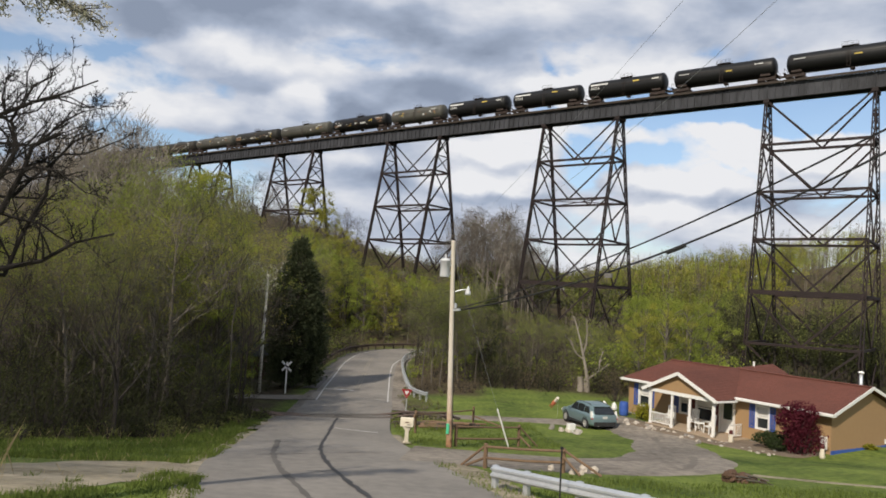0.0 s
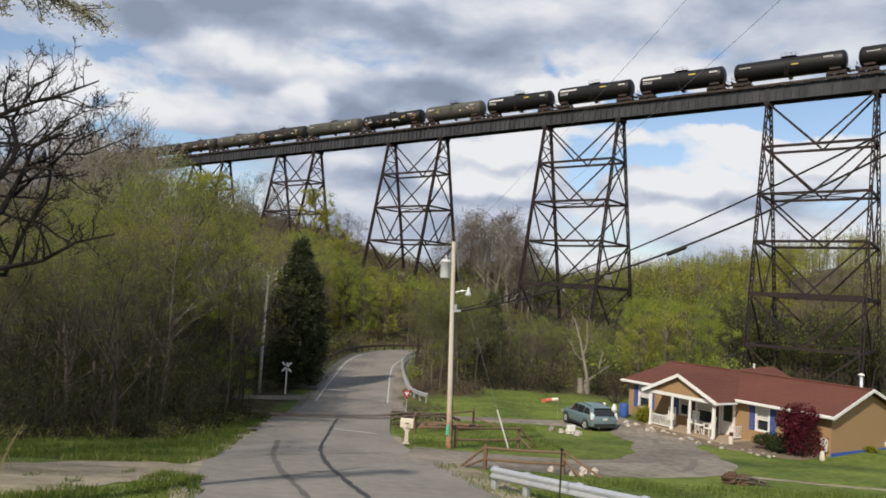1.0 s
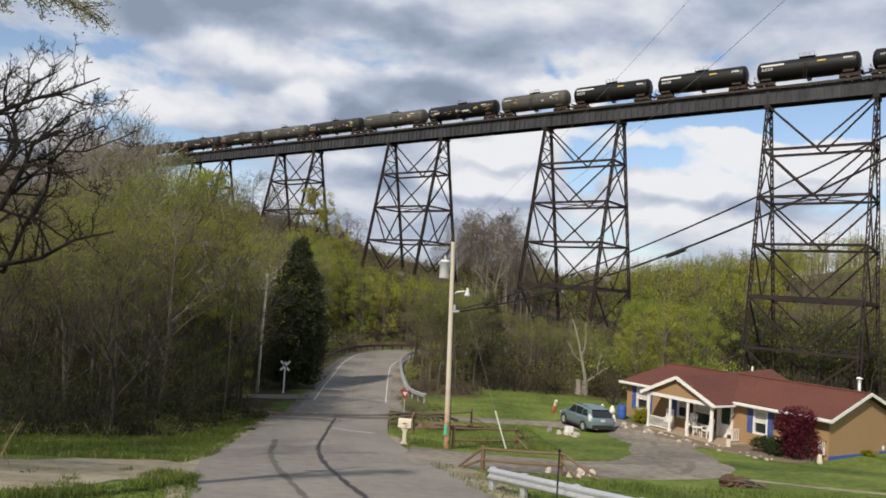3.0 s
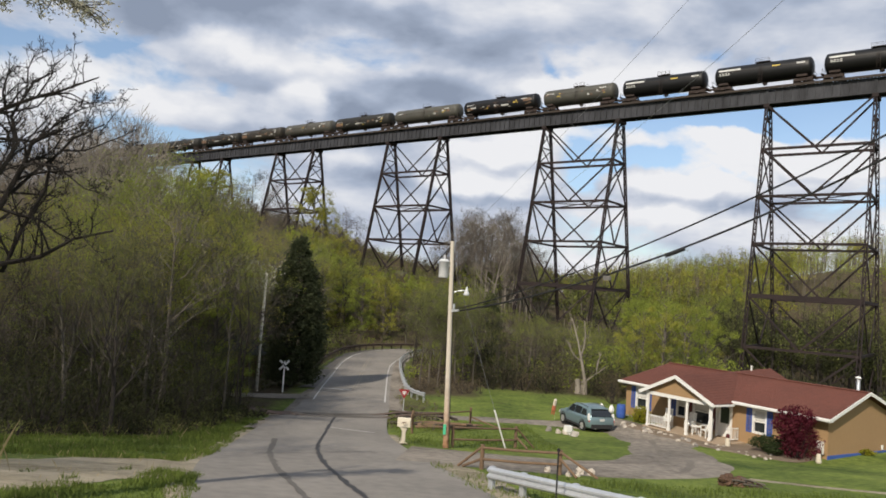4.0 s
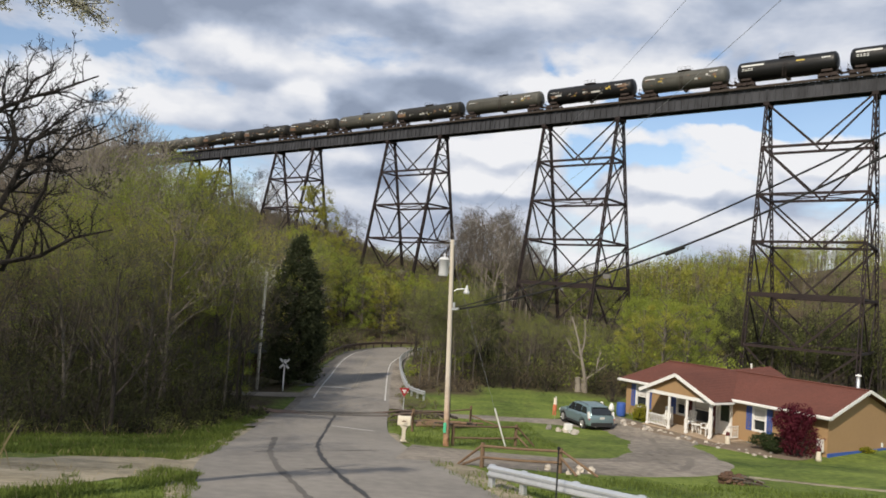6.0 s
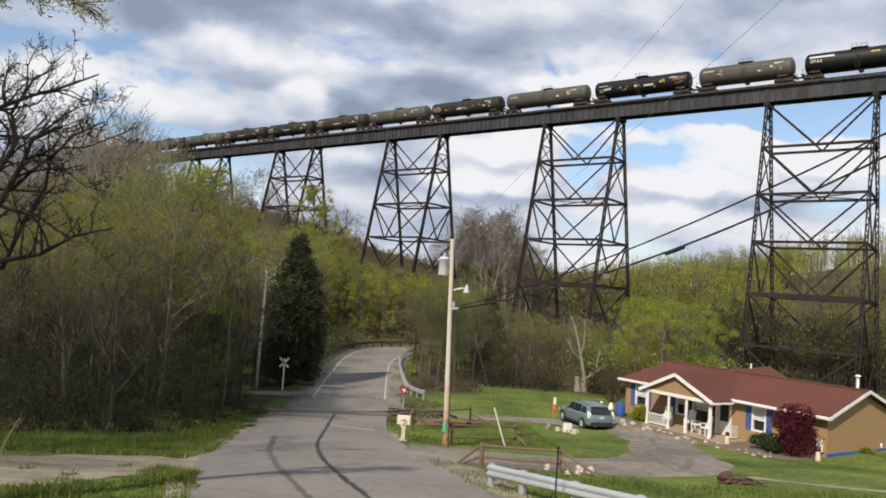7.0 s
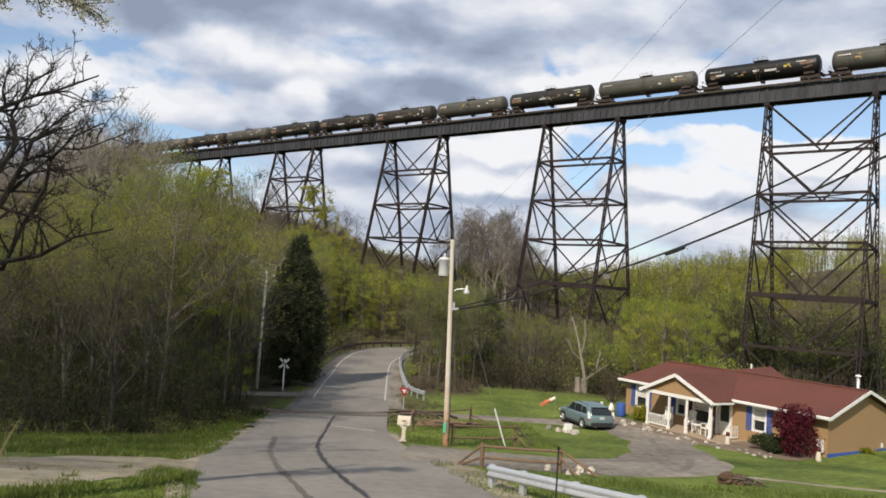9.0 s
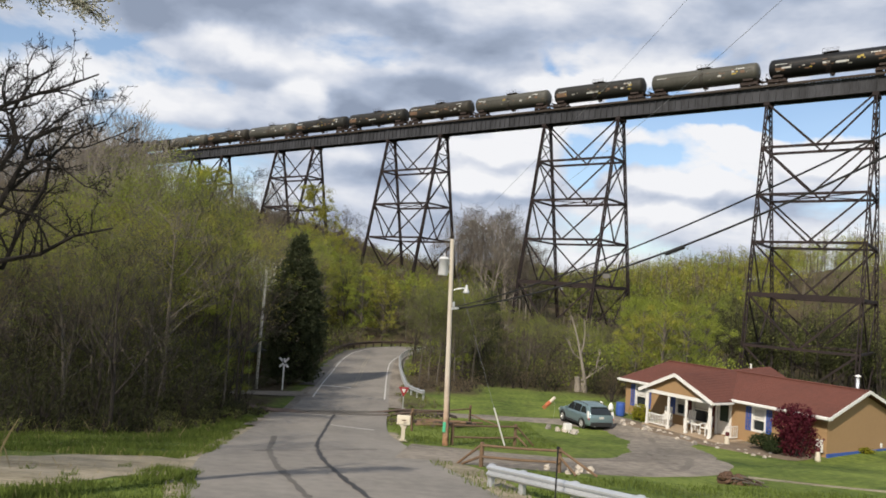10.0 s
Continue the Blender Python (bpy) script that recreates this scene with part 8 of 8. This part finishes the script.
def dirt_heap(x, y):
    rng = random.Random(26)
    t = thing("dirt_heap", "heap of reddish-brown earth and old branches beside the driveway", "heap", Matrix.Translation((x, y, H(x, y) - 0.05)) @ Matrix.Scale(0.95, 4))
    earth = Shape().rock((-0.3, 0, 0.14), (0.36, 0.34, 0.24), rng, 9)
    for _ in range(26):
        f = rng.random()
        s = rng.uniform(0.07, 0.2) * (1.15 - 0.6 * f)
        earth.rock((-0.5 + 1.5 * f + rng.gauss(0, 0.08), rng.gauss(-0.05, 0.16), 0.36 * (1 - f) * rng.uniform(0.5, 1.25) + 0.05), (s * 1.3, s, s * 0.9), rng, 6)
    part("earth", earth, M["earth"], t, "reddish-brown earth")
    for k in range(9):
        a = rng.uniform(-0.7, 0.5)
        c = Vector((rng.uniform(-0.2, 0.8), rng.uniform(-0.45, 0.1), rng.uniform(0.12, 0.3)))
        d = Vector((math.cos(a), math.sin(a), rng.uniform(-0.25, -0.05))) * rng.uniform(0.3, 0.6)
        part("branch", Shape().tube([c - d, c + Vector((0, 0, 0.03)), c + d], [0.035, 0.028, 0.015], 6), M["bark"], t)


M["earth"] = material("reddish_earth", (0.15, 0.085, 0.055), (0.06, 0.04, 0.028), 3, 0.95, bump=0.9, bump_scale=14)
dirt_heap(9.95, 23.7)


def post_ornament(x, y, z, label):
    p = house_spot(x, y)
    t = thing("garden_ornament", label, "ornament", Matrix.Translation((p.x, p.y, H(p.x, p.y))))
    part("body", Shape().revolve([(0.13, 0), (0.15, 0.1), (0.11, 0.4), (0.08, 0.52), (0.03, 0.55)], 10), M["cream"], t, smooth=True)
    part("cap", Shape().revolve([(0.11, 0.52), (0.12, 0.6), (0.09, 0.72), (0.02, 0.74)], 10), M["dark_red"], t)


post_ornament(9.75, -1.9, 0, "small pale lantern-shaped garden ornament")
post_ornament(14.75, -1.35, 0, "small pale garden ornament with a dark cap")


# ---- car ----
M["car_paint"] = material("teal_car_paint", (0.19, 0.27, 0.295), (0.165, 0.235, 0.255), 0.6, 0.28, 0.35, spread=0.9)
M["rubber"] = material("tyre_rubber", (0.022, 0.022, 0.022), None, 5, 0.85)
M["alloy"] = material("alloy_rim", (0.62, 0.62, 0.63), (0.5, 0.5, 0.5), 5, 0.35, 0.7)
M["tail"] = material("tail_lens", (0.42, 0.03, 0.03), (0.3, 0.02, 0.02), 5, 0.25)
M["clear_lens"] = material("clear_lens", (0.75, 0.74, 0.72), (0.6, 0.6, 0.58), 5, 0.2)
M["trim_dark"] = material("dark_trim", (0.035, 0.035, 0.037), None, 5, 0.6)


def build_car(m):
    """A compact sport utility; x forward, y to its left, z up."""
    t = thing("car", "teal compact sport utility car parked on the driveway", "car", m)

    def loft(name, rows, mat, parent, label="", smooth=True):
        """rows: x, and the half-section as (y, z) from bottom to top, mirrored."""
        sh = Shape()
        k = None
        for x, sec in rows:
            ring = [(y, z) for y, z in sec] + [(-y, z) for y, z in reversed(sec)]
            k = len(ring)
            sh.v += [(x, y, z) for y, z in ring]
        sh.f = [(i * k + j, (i + 1) * k + j, (i + 1) * k + (j + 1) % k, i * k + (j + 1) % k) for i in range(len(rows) - 1) for j in range(k)]
        sh.f += [tuple(range(k)), tuple((len(rows) - 1) * k + j for j in range(k - 1, -1, -1))]
        return part(name, sh, mat, parent, label, smooth)

    def low(w, zb, zs, zt):
        return [(w * 0.90, zb), (w * 0.985, zb + 0.12), (w, zs - 0.12), (w * 0.985, zs), (w * 0.93, zt)]
    body = loft("body", [(-2.22, low(0.78, 0.42, 0.78, 0.92)), (-2.16, low(0.87, 0.33, 0.84, 1.02)), (-1.9, low(0.91, 0.28, 0.88, 1.06)), (-1.2, low(0.92, 0.27, 0.88, 1.04)),
                         (0.0, low(0.92, 0.27, 0.87, 1.0)), (0.9, low(0.915, 0.27, 0.86, 0.98)), (1.5, low(0.91, 0.28, 0.82, 0.96)), (1.95, low(0.87, 0.3, 0.74, 0.88)),
                         (2.16, low(0.78, 0.34, 0.66, 0.78)), (2.24, low(0.66, 0.4, 0.6, 0.68))], M["car_paint"], t)
    def top(w, z0, z1, wt):
        return [(w, z0), (w * 0.98, z0 + 0.06), (wt + 0.03, z1 - 0.10), (wt, z1 - 0.03), (wt * 0.8, z1)]
    loft("greenhouse", [(-2.12, top(0.80, 0.96, 1.06, 0.74)), (-1.95, top(0.835, 0.98, 1.30, 0.66)), (-1.72, top(0.845, 0.98, 1.50, 0.63)), (-1.2, top(0.85, 0.98, 1.60, 0.67)), (-0.3, top(0.85, 0.96, 1.645, 0.69)),
                        (0.3, top(0.85, 0.96, 1.57, 0.68)), (0.75, top(0.85, 0.95, 1.33, 0.70)), (1.18, top(0.84, 0.93, 1.02, 0.76))], M["car_paint"], t)
    # side glass, set a little proud of the pillars
    for s in (-1, 1):
        for xa, xb, xc, xd in ((0.78, -0.02, -0.02, 0.36), (-0.10, -0.92, -0.92, -0.10), (-1.0, -1.74, -1.45, -1.0)):
            za, zb = (1.06 if xd < -0.5 else 1.03), (1.44 if xd < -0.5 else 1.50)
            sh = Shape()
            o = 0.02
            vs = [(xa, s * (0.835 + o), za), (xb, s * (0.835 + o), za), (xc, s * (0.715 + o), zb), (xd, s * (0.715 + o), zb)]
            sh.add(vs + [(x, y - s * 0.03, z) for x, y, z in vs], [(0, 1, 2, 3), (7, 6, 5, 4), (0, 4, 5, 1), (1, 5, 6, 2), (2, 6, 7, 3), (3, 7, 4, 0)])
            part("side_window", sh, M["glass"], t, "dark side window")
        part("door_handle", Shape().box((-0.12, s * 0.935, 0.93), (0.2, 0.03, 0.04), None, 0.01), M["car_paint"], t)
        part("door_handle", Shape().box((-1.05, s * 0.935, 0.94), (0.2, 0.03, 0.04), None, 0.01), M["car_paint"], t)
        part("mirror", Shape().box((0.72, s * 1.0, 1.08), (0.12, 0.2, 0.14), None, 0.04), M["car_paint"], t)
        part("roof_rail", Shape().tube([(-1.5, s * 0.60, 1.54), (-1.35, s * 0.61, 1.61), (-0.3, s * 0.63, 1.675), (0.15, s * 0.63, 1.61)], 0.018, 6), M["trim_dark"], t)
        part("sill_trim", Shape().box((0, s * 0.905, 0.30), (2.5, 0.05, 0.12), None, 0.02), M["trim_dark"], t)
        part("tail_light", Shape().prism([(-2.17, 0.80), (-2.0, 0.84), (-1.93, 1.10), (-2.03, 1.26), (-2.13, 1.02)], s * 0.79, s * 0.90), M["clear_lens"], t, "pale tail light cluster")
        part("tail_lens", Shape().prism([(-2.2, 0.74), (-2.05, 0.74), (-2.05, 0.82), (-2.18, 0.82)], s * 0.70, s * 0.885), M["tail"], t, "red tail lens")
        part("headlight", Shape().prism([(2.02, 0.66), (2.19, 0.62), (2.1, 0.78), (1.72, 0.84)], s * 0.62, s * 0.84), M["clear_lens"], t)
        for x in (1.35, -1.34):
            arch = Shape().revolve([(0.41, -0.1), (0.43, 0.0), (0.41, 0.02), (0.36, 0.02), (0.36, -0.1)], 22, Matrix.Translation((x, s * 0.90, 0.36)) @ Matrix.Rotation(radians(-90 * s), 4, "X"))
            part("wheel_arch", arch, M["trim_dark"], t)
            mw = Matrix.Translation((x, s * 0.82, 0.345)) @ Matrix.Rotation(radians(-90 * s), 4, "X")
            w = part("wheel", Shape().revolve([(0.23, -0.11), (0.32, -0.11), (0.345, -0.08), (0.345, 0.08), (0.32, 0.11), (0.235, 0.115), (0.225, 0.09), (0.05, 0.08)], 22, mw), M["rubber"], t, "black tyre on an alloy rim")
            rim = Shape().revolve([(0.225, 0.09), (0.23, 0.122), (0.19, 0.122), (0.18, 0.105), (0.05, 0.105), (0.045, 0.13), (0.02, 0.13)], 20, mw)
            for k in range(5):
                a = k * 2 * math.pi / 5
                rim.beam(mw @ Vector((0.04 * math.cos(a), 0.04 * math.sin(a), 0.115)), mw @ Vector((0.2 * math.cos(a), 0.2 * math.sin(a), 0.115)), 0.06, 0.02, up=(0, 1, 0))
            part("rim", rim, M["alloy"], w)
    rows = [(-2.135, 0.69, 1.055), (-2.06, 0.68, 1.17), (-1.975, 0.66, 1.29), (-1.87, 0.61, 1.385), (-1.775, 0.56, 1.455)]
    sh = Shape()
    for x, y, z in rows:
        sh.v += [(x - 0.03, y, z + 0.03), (x - 0.045, 0.0, z + 0.04), (x - 0.03, -y, z + 0.03)]
    for x, y, z in rows:
        sh.v += [(x + 0.02, y, z - 0.02), (x + 0.02, 0.0, z - 0.02), (x + 0.02, -y, z - 0.02)]
    k = 3 * len(rows)
    for i in range(len(rows) - 1):
        for j in (0, 1):
            p = 3 * i + j
            sh.f += [(p, p + 1, p + 4, p + 3), (k + p + 3, k + p + 4, k + p + 1, k + p)]
        sh.f += [(3 * i, 3 * i + 3, k + 3 * i + 3, k + 3 * i), (3 * i + 5, 3 * i + 2, k + 3 * i + 2, k + 3 * i + 5)]
    sh.f += [(1, 0, k, k + 1), (2, 1, k + 1, k + 2), (k - 3, k - 2, 2 * k - 2, 2 * k - 3), (k - 2, k - 1, 2 * k - 1, 2 * k - 2)]
    part("rear_window", sh, M["glass"], t)
    vs = [(1.17, 0.72, 1.0), (1.17, -0.72, 1.0), (0.38, -0.6, 1.55), (0.38, 0.6, 1.55)]
    sh = Shape().add(vs + [(x - 0.06, y, z - 0.03) for x, y, z in vs], [(3, 2, 1, 0), (4, 5, 6, 7), (0, 1, 5, 4), (1, 2, 6, 5), (2, 3, 7, 6), (3, 0, 4, 7)])
    part("windscreen", sh, M["glass"], t)
    part("spoiler", Shape().box((-1.77, 0, 1.545), (0.26, 1.16, 0.035), Matrix.Rotation(-0.12, 3, "Y"), 0.05), M["car_paint"], t)
    part("bumper", Shape().box((-2.2, 0, 0.44), (0.12, 1.5, 0.26), None, 0.04), M["trim_dark"], t, "dark rear bumper")
    part("number_plate", Shape().box((-2.235, 0, 0.86), (0.02, 0.32, 0.15), None, 0.005), M["mark_white"], t)
    part("exhaust", Shape().tube([(-2.1, 0.45, 0.3), (-2.28, 0.45, 0.3)], 0.035, 8), M["alloy"], t)


_h = math.atan2(0.956, -0.29)
build_car(Matrix.Translation((9.95, 47.5, H(9.95, 47.5) + 0.06)) @ Matrix.Rotation(_h, 4, "Z") @ Matrix.Diagonal((0.98, 1.0, 0.95, 1)))

# ---- red shed, windsock ----


def build_shed():
    z = H(-17.5, 66)
    t = thing("shed", "small dark red wooden shed half hidden by trees", "shed", Matrix.Translation((-17.6, 66, z)) @ Matrix.Rotation(0.2, 4, "Z"))
    part("wall", wall_with_openings(Shape(), -2, 2, -0.1, 2.1, -1.5, 0.1, [(-0.5, 0.4, -0.1, 1.9)]), M["dark_red"], t)
    part("wall", Shape().box((-1.95, 0.05, 1.0), (0.1, 2.9, 2.2)), M["dark_red"], t)
    part("wall", Shape().box((1.95, 0.05, 1.0), (0.1, 2.9, 2.2)), M["dark_red"], t)
    part("wall", Shape().box((0, 1.5, 1.0), (4, 0.1, 2.2)), M["dark_red"], t)
    part("door", Shape().box((-0.05, -1.46, 0.9), (0.88, 0.05, 1.98)), M["trim_dark"], t)
    for s in (-1, 1):
        part("roof", Shape().add([(-2.3, s * 1.8, 2.0), (2.3, s * 1.8, 2.0), (2.3, 0, 3.0), (-2.3, 0, 3.0), (-2.3, s * 1.8, 1.92), (2.3, s * 1.8, 1.92), (2.3, 0, 2.92), (-2.3, 0, 2.92)],
                                 [(0, 1, 2, 3), (7, 6, 5, 4), (0, 4, 5, 1), (1, 5, 6, 2), (2, 6, 7, 3), (3, 7, 4, 0)]), M["trim_dark"], t)
    for s in (-1.95, 1.95):
        part("gable", Shape().prism([(-1.5, 2.1), (1.5, 2.1), (0, 2.9)], s - 0.05, s + 0.05, Matrix.Rotation(radians(90), 4, "Z")), M["dark_red"], t)


build_shed()

M["orange"] = material("orange_cloth", (0.55, 0.17, 0.085), (0.42, 0.12, 0.06), 4, 0.8)
M["pale_cloth"] = material("pale_cloth", (0.72, 0.66, 0.55), (0.58, 0.5, 0.4), 4, 0.8)
SOCK_AT = Vector((8.25, 49.2, 1.95))


def build_windsock():
    """A little sleeve hung from a thin pole; its sleeve swings about the pole's tip."""
    z = H(SOCK_AT.x, SOCK_AT.y)
    p = thing("windsock_pole", "thin steel garden pole carrying a windsock", "pole")
    part("shaft", Shape().tube([(SOCK_AT.x, SOCK_AT.y, z - 0.1), (SOCK_AT.x, SOCK_AT.y, SOCK_AT.z + 0.02)], 0.004, 6), M["galv"], p)
    part("finial", Shape().revolve([(0.01, 0), (0.025, 0.02), (0.01, 0.05)], 8, Matrix.Translation((SOCK_AT.x, SOCK_AT.y, SOCK_AT.z + 0.02))), M["galv"], p)
    t = thing("windsock", "small orange and white cloth windsock swinging in the wind", "windsock", Matrix.Translation(SOCK_AT))
    part("collar", Shape().revolve([(0.10, -0.02), (0.105, -0.08), (0.115, -0.42), (0.11, -0.46)], 10), M["pale_cloth"], t, "pale cloth collar")
    part("sleeve", Shape().revolve([(0.115, -0.44), (0.13, -0.55), (0.14, -0.80), (0.12, -0.86)], 10), M["orange"], t, "orange cloth sleeve")
    for k in range(4):
        a = k * 1.57 + 0.4
        part("tail", Shape().box((0.10 * math.cos(a), 0.10 * math.sin(a), -1.0), (0.07, 0.012, 0.32)), M["orange"], t)
    return t


SOCK = build_windsock()


# the patterns from which the trees were copied are taken away again
for _row in TREES.values():
    for _t, _h in _row:
        for _o in (*_t.children_recursive, _t):
            bpy.data.objects.remove(_o)

motions()
